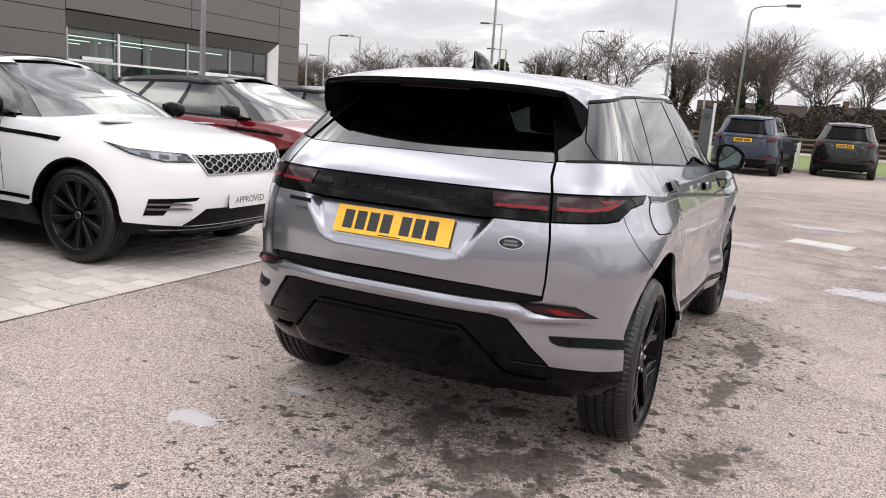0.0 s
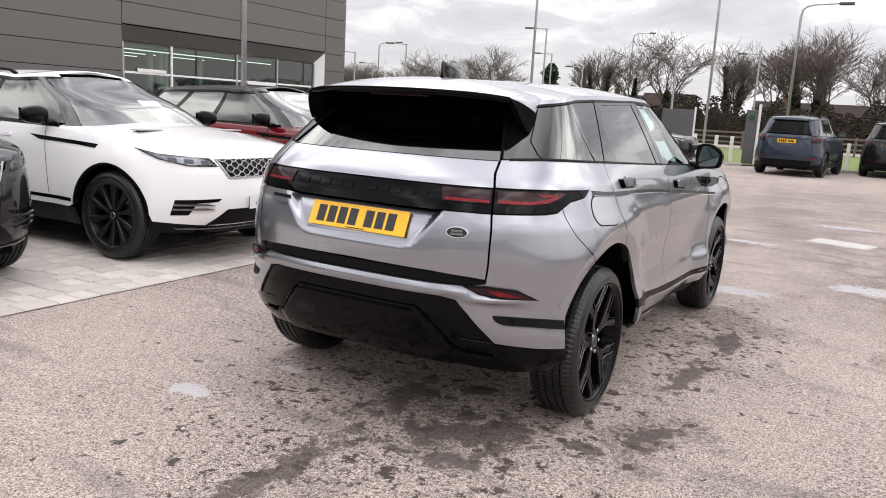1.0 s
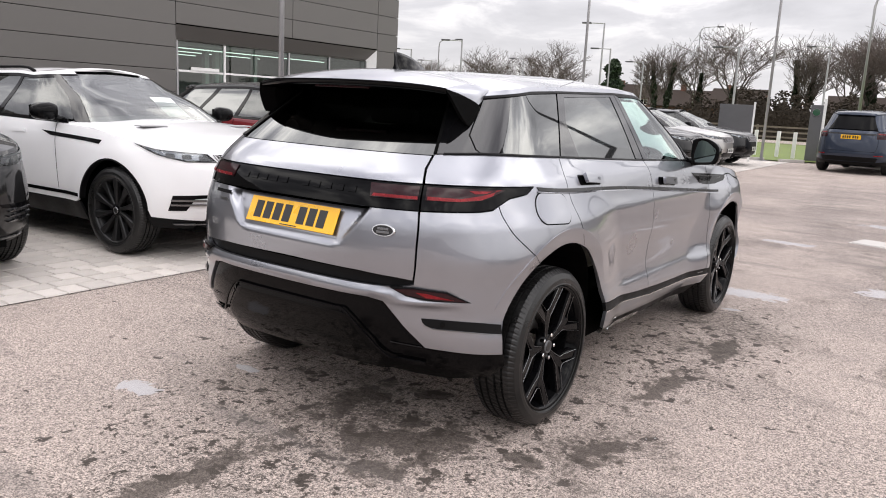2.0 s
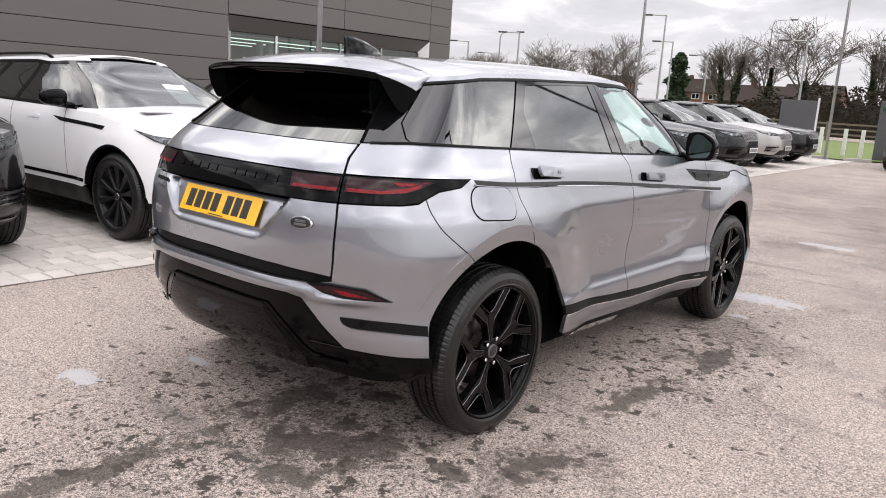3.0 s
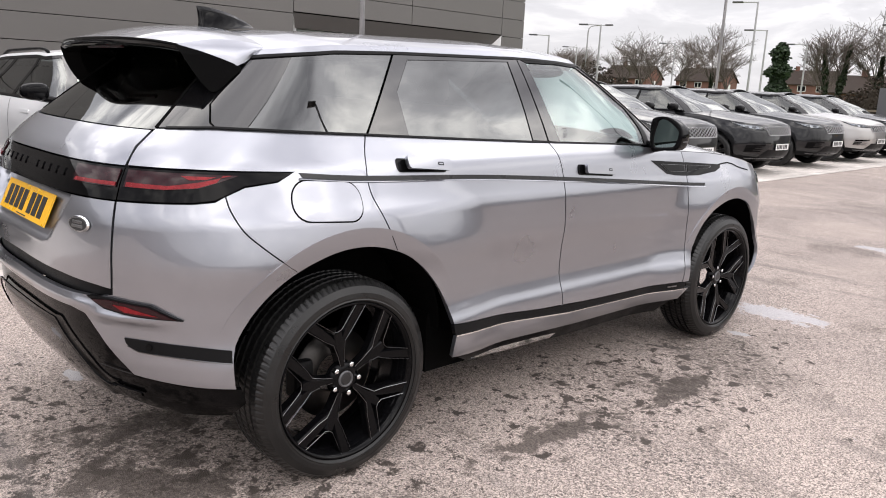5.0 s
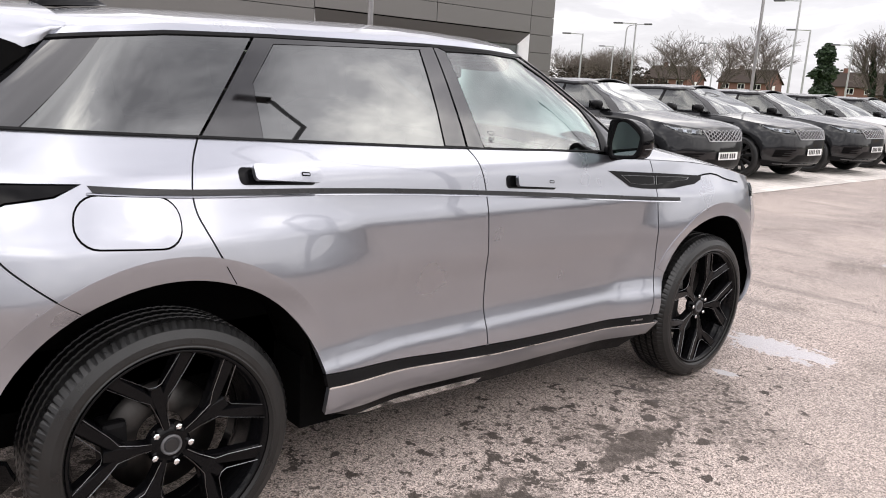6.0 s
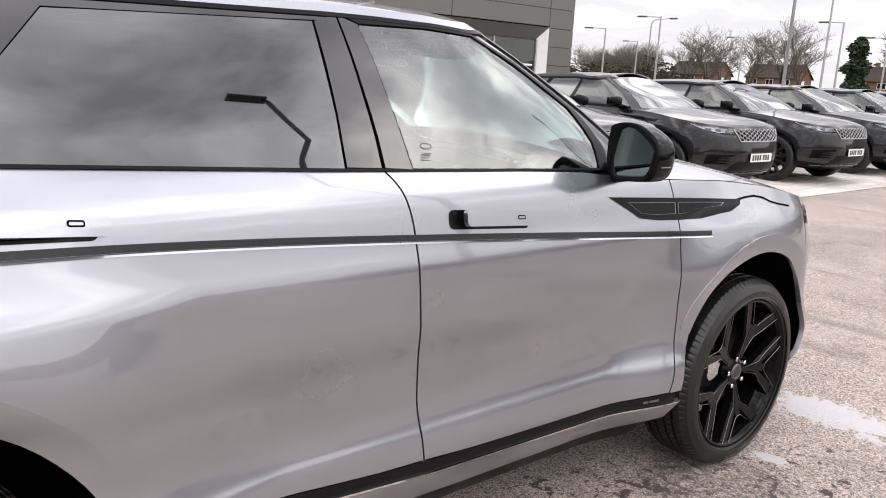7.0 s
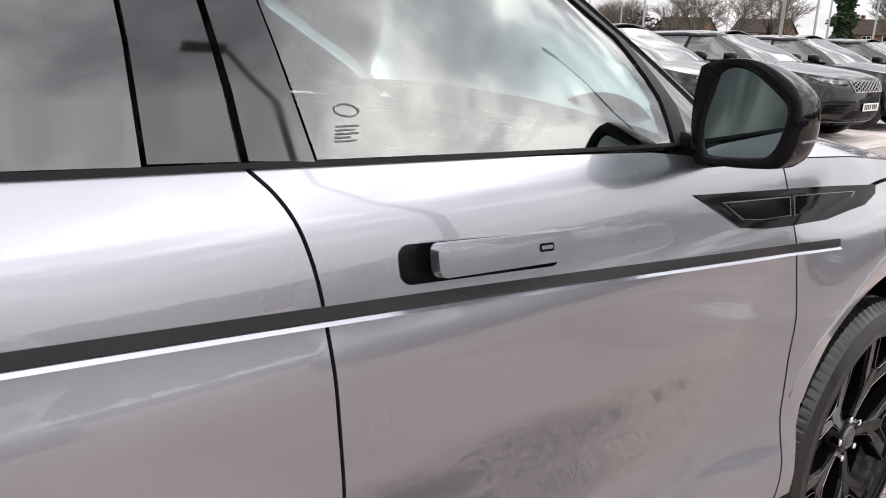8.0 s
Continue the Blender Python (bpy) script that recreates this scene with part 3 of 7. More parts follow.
def panel_mesh(name, S, poly, off=0.0, rim=0.018, step=0.05, gap=0.0, flip=False, dome=None, shade=None):
    """A sheet of the skin S within an outline in (u, z), with a folded edge. dome(u, z) adds height."""
    p = np.array(poly, float)
    if area2(p) < 0:
        p = p[::-1]
    p = resample(inset(p, gap), step)
    lo, hi = p.min(0), p.max(0)
    gu, gz = np.meshgrid(np.arange(lo[0] + step / 2, hi[0], step), np.arange(lo[1] + step / 2, hi[1], step))
    g = np.stack([gu.ravel(), gz.ravel()], 1)
    if len(g):
        g = g[inside(p, g)]
    if len(g):
        g = g[~near_edge(p, g, step * 0.4)]
    n = len(p)
    allp = np.vstack([p, g]) if len(g) else p
    from_cdt = geometry_cdt([Vector((float(a), float(b))) for a, b in allp], [], [list(range(n))], 1, 1e-6)
    q = np.array([tuple(v) for v in from_cdt[0]])
    tris = [tuple(f) for f in from_cdt[2]]
    u, z = q[:, 0], q[:, 1]
    def place(a, b, lift=dome):
        n = S.normal(a, b)
        return S.at(a, b) + (n.T * (off + (lift(a, b) if lift else 0.0))).T

    N = S.normal(u, z)
    P = place(u, z)
    if dome:
        e = 4e-3
        f = shade or dome
        N = np.cross(place(u + e, z, f) - place(u - e, z, f), place(u, z + e, f) - place(u, z - e, f))
        N /= np.maximum(np.linalg.norm(N, axis=-1, keepdims=True), 1e-9)
    verts, norms = [P], [N]
    faces = tris
    if rim:
        pu, pz = p[:, 0], p[:, 1]
        n0 = S.normal(pu, pz)
        h0 = off + (dome(pu, pz) if dome else 0.0)
        top = S.at(pu, pz) + (n0.T * h0).T
        bot = top - n0 * rim
        tang = np.roll(top, -1, 0) - np.roll(top, 1, 0)
        out_n = np.cross(tang, n0)
        out_n /= np.maximum(np.linalg.norm(out_n, axis=1, keepdims=True), 1e-9)
        b0 = len(P)
        verts += [top, bot]
        norms += [out_n, out_n]
        for i in range(n):
            j = (i + 1) % n
            faces.append((b0 + i, b0 + n + i, b0 + n + j, b0 + j))
    V, NN = np.vstack(verts), np.vstack(norms)
    if flip:
        V = V * [-1, 1, 1]
        NN = NN * [-1, 1, 1]
        faces = [tuple(reversed(f)) for f in faces]
    me = bpy.data.meshes.new(name)
    me.from_pydata([tuple(map(float, v)) for v in V], [], faces)
    me.shade_smooth()
    me.normals_split_custom_set_from_vertices([tuple(map(float, v)) for v in NN])
    return me


def geometry_cdt(*a):
    return geometry.delaunay_2d_cdt(*a)


def panel(name, S, poly, material, parent, both=False, label="", **kw):
    obs = [link(name, panel_mesh(name, S, poly, **kw), material, parent, label)]
    if both:
        obs.append(link(name, panel_mesh(name, S, poly, flip=True, **kw), material, parent, label))
    return obs


def strip_poly(line, h):
    """A band of height h under a line of (u, z)."""
    return list(line) + [(u, z - h) for u, z in reversed(line)]


def seam(name, S, line, width, material, parent, both=False, off=0.0012):
    """A narrow dark shut-line along a line of (u, z)."""
    p = np.array(line, float)
    t = np.gradient(p, axis=0)
    t /= np.maximum(np.hypot(t[:, 0], t[:, 1]), 1e-9)[:, None]
    nn = np.stack([-t[:, 1], t[:, 0]], 1) * width / 2
    poly = [tuple(v) for v in p + nn] + [tuple(v) for v in (p - nn)[::-1]]
    return panel(name, S, poly, material, parent, both, off=off, rim=0.0, step=0.03)


def cap(name, S, zf, u0, u1, crown, material, parent, rows=40, cols=24, off=0.0, power=2.2, label=""):
    """A domed lid over the outline (u, zf(u)), from side to side."""
    us = np.linspace(u0, u1, rows)
    E = S.at(us, zf(us))
    wmax = E[:, 0].max()
    t = np.linspace(-1, 1, cols)
    verts, faces = [], []
    for (x, y, z) in E:
        k = crown * min(1.0, max(x, 0) / wmax * 1.15) ** 0.9
        for s in t:
            verts.append((s * x, y, z + off + k * (1 - abs(s) ** power)))
    for i in range(rows - 1):
        for j in range(cols - 1):
            a = i * cols + j
            faces.append((a, a + 1, a + cols + 1, a + cols))
    bm = bmesh.new()
    vs = [bm.verts.new(v) for v in verts]
    for f in faces:
        bm.faces.new([vs[i] for i in f])
    bmesh.ops.remove_doubles(bm, verts=bm.verts[:], dist=0.0005)
    bmesh.ops.recalc_face_normals(bm, faces=bm.faces[:])
    if sum(f.normal.z for f in bm.faces) < 0:
        bmesh.ops.reverse_faces(bm, faces=bm.faces[:])
    return part(name, bm, material, parent, label, smooth=True)


# ---- ground, road and paving ----
raw("ground", [(-900, -900, 0), (900, -900, 0), (900, 900, 0), (-900, 900, 0)], [(0, 1, 2, 3)], M_GROUND)
tagged(bpy.data.objects["ground"], "worn grey-pink asphalt yard with damp dark stains", "ground", kind="structure")
ROW = Matrix.Translation((-2.62, 0, 0)) @ Matrix.Rotation(radians(1.1), 4, "Z")
pb = thing("pavement", "pale concrete block paving of the parking bays", "pavement", ROW, kind="structure")
o = raw("paving_bed", [(-14.0, -40, 0.004), (0, -40, 0.004), (0, 29, 0.004), (-14.0, 29, 0.004)], [(0, 1, 2, 3)], M_JOINT, pb)


# ---- showroom ----
def showroom():
    X, Y0, Y1, ZT = -17.5, -40.0, 21.7, 7.2
    W0, W1, WZ = 11.37, 20.5, 2.87
    b = thing("showroom", "dark grey clad car showroom with a recessed glass front", "building", pose(0, 0, 0))
    bm = bmesh.new()
    add_box(bm, X - 14, Y0, 0, X - 0.06, W0, ZT - 0.02)
    add_box(bm, X - 14, W1, 0, X - 0.06, Y1 - 0.05, ZT - 0.02)
    add_box(bm, X - 14, W0, WZ + 0.35, X - 0.06, W1, ZT - 0.02)
    part("wall", bm, M_SHELL, b)
    zs = [0.12, 0.72, 1.33, 1.96, 2.60, 3.24, 3.90, 4.58, 5.27, 5.95, 6.63, 7.25]
    ys = [-40, -31, -22, -13, -4, 2.6, W0, 16.0, 20.45, Y1]
    for z0, z1 in zip(zs, zs[1:]):
        for y0, y1 in zip(ys, ys[1:]):
            lo = z0
            if z1 < WZ + 0.45 and y0 >= W0 - 0.01 and y0 < 20.4:
                continue
            if z0 < WZ + 0.41 and y0 >= W0 - 0.01 and y0 < 20.4:
                lo = WZ + 0.42
            m = Matrix.Translation((X - 0.05, 0, 0))
            part("cladding_panel", box(0, y0 + 0.011, lo + 0.009, 0.05, y1 - 0.011, z1 - 0.009, 0.004, m), M_CLAD, b)
    for z0, z1 in zip(zs, zs[1:]):
        part("cladding_panel", box(X - 7, Y1 - 0.05, z0 + 0.009, X - 0.06, Y1, z1 - 0.009, 0.004), M_CLAD, b)
    # sloping soffit and splayed white jamb round the glass
    raw("soffit", [(X, W0, 3.26), (X, 20.45, 3.26), (X - 0.30, W1 - 0.36, WZ - 0.02), (X - 0.30, W0 + 0.22, WZ - 0.02)], [(0, 1, 2, 3)], M_CLAD, b)
    raw("jamb", [(X, 20.45, 0), (X, 20.45, 3.26), (X - 0.30, W1 - 0.36, WZ - 0.02), (X - 0.30, W1 - 0.36, 0)], [(0, 1, 2, 3)], M_WHITEFRAME, b, "white splayed jamb")
    raw("jamb", [(X, W0, 0), (X, W0, 3.26), (X - 0.30, W0 + 0.22, WZ - 0.02), (X - 0.30, W0 + 0.22, 0)], [(3, 2, 1, 0)], M_WHITEFRAME, b)
    gx = X - 0.30
    cuts = [W0 + 0.22, 13.35, 16.1, 18.1, W1 - 0.36]
    for y0, y1 in zip(cuts, cuts[1:]):
        raw("glass_pane", [(gx, y0 + 0.03, 0.05), (gx, y1 - 0.03, 0.05), (gx, y1 - 0.03, WZ - 0.06), (gx, y0 + 0.03, WZ - 0.06)], [(0, 1, 2, 3)], M_SHOPGLASS, b, "showroom glazing")
    for y in cuts:
        part("mullion", box(gx - 0.03, y - 0.03, 0, gx + 0.05, y + 0.03, WZ - 0.05), M_WHITEFRAME if y in cuts[1:2] else M_POLE, b)
    part("transom", box(gx - 0.03, W0 + 0.1, 1.92, gx + 0.03, W1 - 0.5, 1.98), M_WHITEFRAME, b)
    part("showroom_floor", box(gx - 9, W0, 0.0, gx, W1, 0.04), M_KERB, b)
    for y in (W0 + 0.02, W1 - 0.08):
        part("showroom_side", box(gx - 9, y, 0, gx - 0.1, y + 0.06, 3.05), M_KERB, b)
    part("showroom_back", box(gx - 9.2, W0 - 0.3, 0, gx - 9, W1 + 0.3, 3.2), M_KERB, b)
    part("showroom_ceiling", box(gx - 9, W0 + 0.1, 2.84, gx - 0.1, W1 - 0.1, 2.94), M_KERB, b)
    for y0, y1, z in ((W0 + 0.7, W0 + 1.75, 1.98), (16.6, 18.0, 1.86)):
        part("window_rail", box(gx + 0.035, y0, z, gx + 0.055, y1, z + 0.10), M_WHITEFRAME, b, "white rail across the glass")
    for y in (W0 + 3.6, W0 + 4.3, 15.4, 17.2):
        part("inner_column", box(gx - 3.2, y, 0.0, gx - 3.0, y + 0.16, 2.84), M_WHITEFRAME, b)
    part("inner_partition", box(gx - 4.6, W0 + 1.0, 0.0, gx - 4.5, 16.2, 1.25), M_POLEDARK, b)
    part("counter", box(gx - 3.9, 16.8, 0.0, gx - 3.2, 19.4, 1.10, 0.02), M_CARD, b)
    for k in range(3):
        part("strip_light", box(gx - 2.0 - 2.2 * k, W0 + 0.6 + 0.8 * k, 2.72, gx - 1.95 - 2.2 * k, W1 - 0.6 - 1.4 * k, 2.75), M_TUBE, b, "lit strip light")


M_SHOPGLASS = glass("showroom_glass", (0.50, 0.70, 0.62), 1.75)
M_TUBE = bpy.data.materials.new("lit_tube")
M_TUBE.use_nodes = True
M_TUBE.node_tree.nodes["Principled BSDF"].inputs["Emission Color"].default_value = (1, 0.97, 0.92, 1)
M_TUBE.node_tree.nodes["Principled BSDF"].inputs["Emission Strength"].default_value = 1.5
showroom()


# ---- wheels ----
def wheel(parent, at, R=0.365, width=0.235, rim=0.280, style="split", right=True, label="black alloy wheel with a road tyre", spin=18.0):
    """A wheel whose outer face points to +x (right) or -x."""
    w = new("wheel")
    w.parent = parent
    w.matrix_basis = at if right else at @ Matrix.Rotation(math.pi, 4, "Z")
    w["label"] = label
    h = width / 2
    bm = bmesh.new()
    prof = [(-h + 0.02, rim), (-h + 0.004, rim + 0.02), (-h, R - 0.06), (-h + 0.012, R - 0.022), (-h + 0.035, R - 0.004)]
    for g in (-0.055, -0.02, 0.02, 0.055):
        prof += [(g - 0.006, R), (g - 0.004, R - 0.008), (g + 0.004, R - 0.008), (g + 0.006, R)]
    prof += [(h - 0.035, R - 0.004), (h - 0.012, R - 0.022), (h - 0.002, R - 0.045), (h, R - 0.06), (h - 0.001, R - 0.066), (h + 0.001, R - 0.07), (h - 0.004, rim + 0.02), (h - 0.012, rim + 0.006), (h - 0.025, rim)]
    rings = add_lathe(bm, prof, 288)
    # sipes and shoulder blocks of the tread
    for i, (px_, pr_) in enumerate(prof):
        if pr_ > R - 0.016:
            edge = abs(px_) > 0.07
            for k, v in enumerate(rings[i]):
                if (k + (1 if px_ < 0 else 0)) % 3 == 0:
                    f = (pr_ - (0.0032 if edge else 0.002)) / pr_
                    v.co.y *= f
                    v.co.z *= f
    tyre = part("tyre", bm, M_RUBBER, w, "worn black rubber tyre")
    bm = bmesh.new()
    add_lathe(bm, [(-h + 0.02, rim + 0.002), (-h + 0.03, rim - 0.02), (0.0, rim - 0.035), (h - 0.04, rim - 0.014), (h - 0.014, rim + 0.004), (h - 0.008, rim + 0.006), (h - 0.010, rim - 0.002), (h - 0.03, rim - 0.012), (-h + 0.03, rim - 0.03)], 64)
    part("rim", bm, M_RIM if style == "split" else M_ALLOY, w, "", smooth=True)
    x0 = h - 0.045

    def spoke(pts, halfw, name="spoke"):
        """A spoke along points of (distance from the hub's axis, sideways), with a raised ridge."""
        b = bmesh.new()
        rows = []
        m = len(pts)
        for i, (r, s) in enumerate(pts):
            a, c = pts[max(i - 1, 0)], pts[min(i + 1, m - 1)]
            d = Vector((c[0] - a[0], c[1] - a[1])).normalized()
            nx = Vector((-d.y, d.x))
            hw = halfw[i]
            fx = x0 - 0.006 + 0.028 * (r / rim) ** 1.6
            row = []
            for k, dx in ((-1, -0.03), (-0.9, 0.0), (-0.62, 0.008), (0.62, 0.008), (0.9, 0.0), (1, -0.03)):
                row.append(b.verts.new((fx + dx, s + nx.y * hw * k, r + nx.x * hw * k)))
            rows.append(row)
        for r0, r1 in zip(rows, rows[1:]):
            for k in range(5):
                b.faces.new((r0[k], r0[k + 1], r1[k + 1], r1[k]))
        bmesh.ops.recalc_face_normals(b, faces=b.faces[:])
        return b

    meshes = []
    if style == "split":
        # five arms, each a stem that widens and forks into two prongs
        q = lambda r, deg: (r * math.cos(radians(deg)), -r * math.sin(radians(deg)))
        fx = lambda r: x0 + 0.0015 + 0.028 * (r / rim) ** 1.6
        on = lambda r, deg: (fx(r), -r * math.sin(radians(deg)), r * math.cos(radians(deg)))

        def arm(limbs):
            whole = bmesh.new()
            for i, (line_, hw) in enumerate(limbs):
                b2 = spoke([q(*p_) for p_ in line_], hw)
                bmesh.ops.translate(b2, vec=(-0.0006 * i, 0, 0), verts=b2.verts[:])
                me_ = bpy.data.meshes.new("limb")
                b2.to_mesh(me_)
                b2.free()
                whole.from_mesh(me_)
                bpy.data.meshes.remove(me_)
            return whole

        rt = rim - 0.005
        fork = arm([([(0.045, 0), (0.095, 0), (0.150, 0), (0.186, 0)], [0.0105, 0.0150, 0.0265, 0.0200]),
                    ([(0.130, -4), (0.180, -12.5), (rt, -22)], [0.0150, 0.0190, 0.0250]),
                    ([(0.130, 4), (0.180, 12.5), (rt, 22)], [0.0150, 0.0190, 0.0250])])
        meshes.append(part("spoke", fork, M_RIM, w))
        for line_ in ([(0.055, -9.5), (0.095, -8.2), (0.148, -9.8), (0.180, -17.6), (rt, -26.4)], [(0.055, 9.5), (0.095, 8.2), (0.148, 9.8), (0.180, 17.6), (rt, 26.4)], [(rt, -17.4), (0.194, -5.0), (0.189, 0), (0.194, 5.0), (rt, 17.4)]):
            meshes.append(part("spoke_edge", tube([on(*p_) for p_ in line_], 0.0009, 4), M_EDGE, w, "satin grey spoke edge"))
        for o in meshes:
            o.matrix_basis = Matrix.Rotation(radians(spin), 4, "X")
        count = 5
    else:
        s1 = part("spoke", spoke([(0.05, 0), (0.10, 0.004), (0.17, 0.010), (rim - 0.006, 0.022)], [0.018, 0.017, 0.024, 0.040]), M_ALLOY, w)
        meshes = [s1]
        count = 10
    for k in range(1, count):
        for o in meshes:
            c = link(o.name.split(".")[0], o.data, None, w)
            c.matrix_basis = Matrix.Rotation(k / count * math.tau, 4, "X") @ o.matrix_basis
    bm = bmesh.new()
    add_lathe(bm, [(x0 - 0.03, 0.062), (x0 + 0.002, 0.056), (x0 + 0.006, 0.036), (x0 + 0.006, 0.03)], 32)
    part("hub", bm, M_RIM, w, "", smooth=True)
    bm = bmesh.new()
    add_lathe(bm, [(x0 + 0.004, 0.031), (x0 + 0.012, 0.029), (x0 + 0.012, 0.024), (x0 + 0.009, 0.023), (x0 + 0.010, 0.0001)], 28)
    part("centre_cap", bm, M_POLEDARK if style == "split" else M_EDGE, w, "grey ringed centre cap", smooth=True)
    bm = bmesh.new()
    add_lathe(bm, [(x0 + 0.0105, 0.021), (x0 + 0.0125, 0.0195), (x0 + 0.0125, 0.0001)], 24)
    part("cap_badge", bm, M_INK, w, "dark oval cap badge")
    if style == "split":
        nut = None
        for k in range(5):
            if nut is None:
                b = bmesh.new()
                add_lathe(b, [(x0 - 0.008, 0.0105), (x0 + 0.012, 0.0095), (x0 + 0.014, 0.006), (x0 + 0.014, 0.0001)], 6)
                nut = part("wheel_nut", b, M_CHROME, w, "bright wheel nut")
            else:
                nut = link("wheel_nut", nut.data, None, w)
            nut.matrix_basis = Matrix.Rotation((k + 0.5) / 5 * math.tau + radians(spin), 4, "X") @ Matrix.Translation((0, 0, 0.055))
    bm = bmesh.new()
    add_lathe(bm, [(-0.02, 0.07), (-0.018, 0.165), (0.0, 0.165), (0.002, 0.07)], 40)
    part("brake_disc", bm, M_DISC, w, "grey steel brake disc", smooth=True)
    part("brake_caliper", box(-0.05, -0.17, -0.06, 0.03, -0.10, 0.08, 0.015), M_TRIM, w)
    return w


# ---- the grey hatch-backed car that the camera goes round ----
H = thing("grey_suv", "metallic grey compact suv with black trim and a closed tailgate", "car", pose(0, 0, 0))
B, C = hero_body, hero_cabin
HUB_R, HUB_F, HZ = B.s(0.0), B.s(2.681), 0.36
AZ = 0.387


def rad(hub):
    """Radius of an arch's edge, round a centre a little above the hub."""
    return 0.468 if hub < 3 else 0.452


rear_seam = curve2([(1.558, 1.207), (1.522, 1.140), (1.505, 1.075), (1.507, 1.024), (1.523, 0.980), (1.561, 0.899), (1.590, 0.850), (1.605, 0.822)])
mid_seam = curve2([(2.528, 1.170), (2.556, 1.138), (2.575, 1.097), (2.589, 1.030), (2.595, 0.930), (2.604, 0.80), (2.618, 0.66), (2.627, 0.52), (2.634, 0.434)])
front_seam = curve2([(3.590, 1.107), (3.609, 1.041), (3.626, 0.965), (3.634, 0.80), (3.642, 0.62), (3.626, 0.49), (3.606, 0.411)])
quarter_seam = curve2([(0.985, 1.031), (1.002, 0.986), (1.038, 0.926), (1.094, 0.874), (1.155, 0.825), (1.198, 0.792)])
sill_top = curve2([(1.893, 0.4935), (2.634, 0.434), (3.606, 0.411)])


FOLD = 0.058


def arch_fold(u, z):
    """The crease round each wheel arch: within it the skin turns in towards the tyre; it dies out near the sill."""
    h = 0.0
    for hub in (HUB_R, HUB_F):
        r = np.hypot(np.asarray(u) - hub, np.asarray(z) - AZ)
        foot = np.where(np.asarray(u) < hub, 0.60, 0.58)
        h = h - 0.31 * np.clip(rad(hub) + FOLD - r, 0, FOLD + 0.012) * np.clip((np.asarray(z) - foot) / 0.17, 0, 1)
    return h * (np.asarray(u) > 0)


def no_fold(u, z):
    return 0.0 * np.asarray(u)


def arch_between(hub, p, q):
    """The arch's edge from one outline point to another, going over the top."""
    a0 = math.degrees(math.atan2(p[1] - AZ, p[0] - hub))
    a1 = math.degrees(math.atan2(q[1] - AZ, q[0] - hub))
    return arc(hub, AZ, rad(hub), a0, a1, 20)


# doors, wings and quarters
poly = rear_seam + arch_between(HUB_R, rear_seam[-1], (1.893, 0.4935))[1:] + sill_top[:7] + list(reversed(mid_seam)) + [(2.35, 1.174), (1.95, 1.190), (1.687, 1.202)]
panel("rear_door", B, poly, M_GREY, H, True, gap=0.0025, step=0.024, dome=arch_fold, shade=no_fold)
poly = mid_seam + sill_top[6:] + list(reversed(front_seam)) + [(3.45, 1.113), (3.30, 1.132), (3.20, 1.143), (2.90, 1.156), (2.60, 1.166)]
panel("front_door", B, poly, M_GREY, H, True, gap=0.0025, step=0.024)
poly = [(1.558, 1.209), (1.30, 1.218), (1.057, 1.226), (0.884, 1.228), (0.664, 1.219), (0.648, 1.165), (0.649, 1.109), (0.855, 1.107), (1.212, 1.098), (1.150, 1.071), (1.043, 1.057), (0.985, 1.031)] + quarter_seam[1:]
poly += arch_between(HUB_R, quarter_seam[-1], rear_seam[-1])[1:] + list(reversed(rear_seam))[1:]
panel("rear_quarter", B, poly, M_GREY, H, True, gap=0.0025, step=0.024, dome=arch_fold, shade=no_fold)


def bonnet_edge(u):
    return np.interp(u, [3.0, 3.45, 3.9, 4.3, 4.7, 5.2, 5.7], [1.135, 1.115, 1.090, 1.045, 0.985, 0.935, 0.925])


wing_top = [(u, float(bonnet_edge(u))) for u in np.linspace(3.60, 4.62, 12)]
a_front = arch_between(HUB_F, (HUB_F + 0.26, 0.70), (3.70, 0.50))
poly = front_seam + [(3.668, 0.409), (3.676, 0.46)] + list(reversed(a_front)) + [(4.447, 0.71), (4.455, 0.82), (4.50, 0.92)] + list(reversed(wing_top))
panel("front_wing", B, poly, M_GREY, H, True, gap=0.0025, step=0.024, dome=arch_fold, shade=no_fold)

# front bumper, lamps and grille, out of the camera's way
T2 = 2 * B.top
half = [(4.52, 0.90), (4.455, 0.82), (4.447, 0.71)] + arch_between(HUB_F, (HUB_F + 0.30, 0.66), (HUB_F + 0.41, 0.44)) + [(4.55, 0.30), (5.0, 0.27), (B.top, 0.26)]
poly = half + [(T2 - u, z) for u, z in reversed(half[:-1])]
panel("front_bumper", B, poly, M_GREY, H, gap=0.002, step=0.030, dome=lambda u, z: arch_fold(B.top - np.abs(u - B.top), z), shade=no_fold)
seam("bonnet_gap", B, [(3.950, 1.026), (4.000, 1.031), (4.051, 1.033), (4.102, 1.025), (4.160, 1.009), (4.230, 0.997), (4.343, 0.983)], 0.007, M_SHELL, H, True)
half = [(4.54, 0.905), (4.66, 0.955), (5.0, 0.935), (5.2, 0.915), (5.18, 0.855), (4.75, 0.86)]
panel("headlamp", B, half, M_LENS, H, True, "clear slim headlamp", off=0.004, step=0.05)
half = [(5.22, 0.91), (B.top, 0.905), (B.top, 0.80), (5.2, 0.80)]
panel("grille", B, half + [(T2 - u, z) for u, z in reversed(half)], M_TRIM, H, off=0.006, step=0.06, label="black mesh grille")
half = [(5.05, 0.52), (B.top, 0.56), (B.top, 0.38), (5.10, 0.36)]
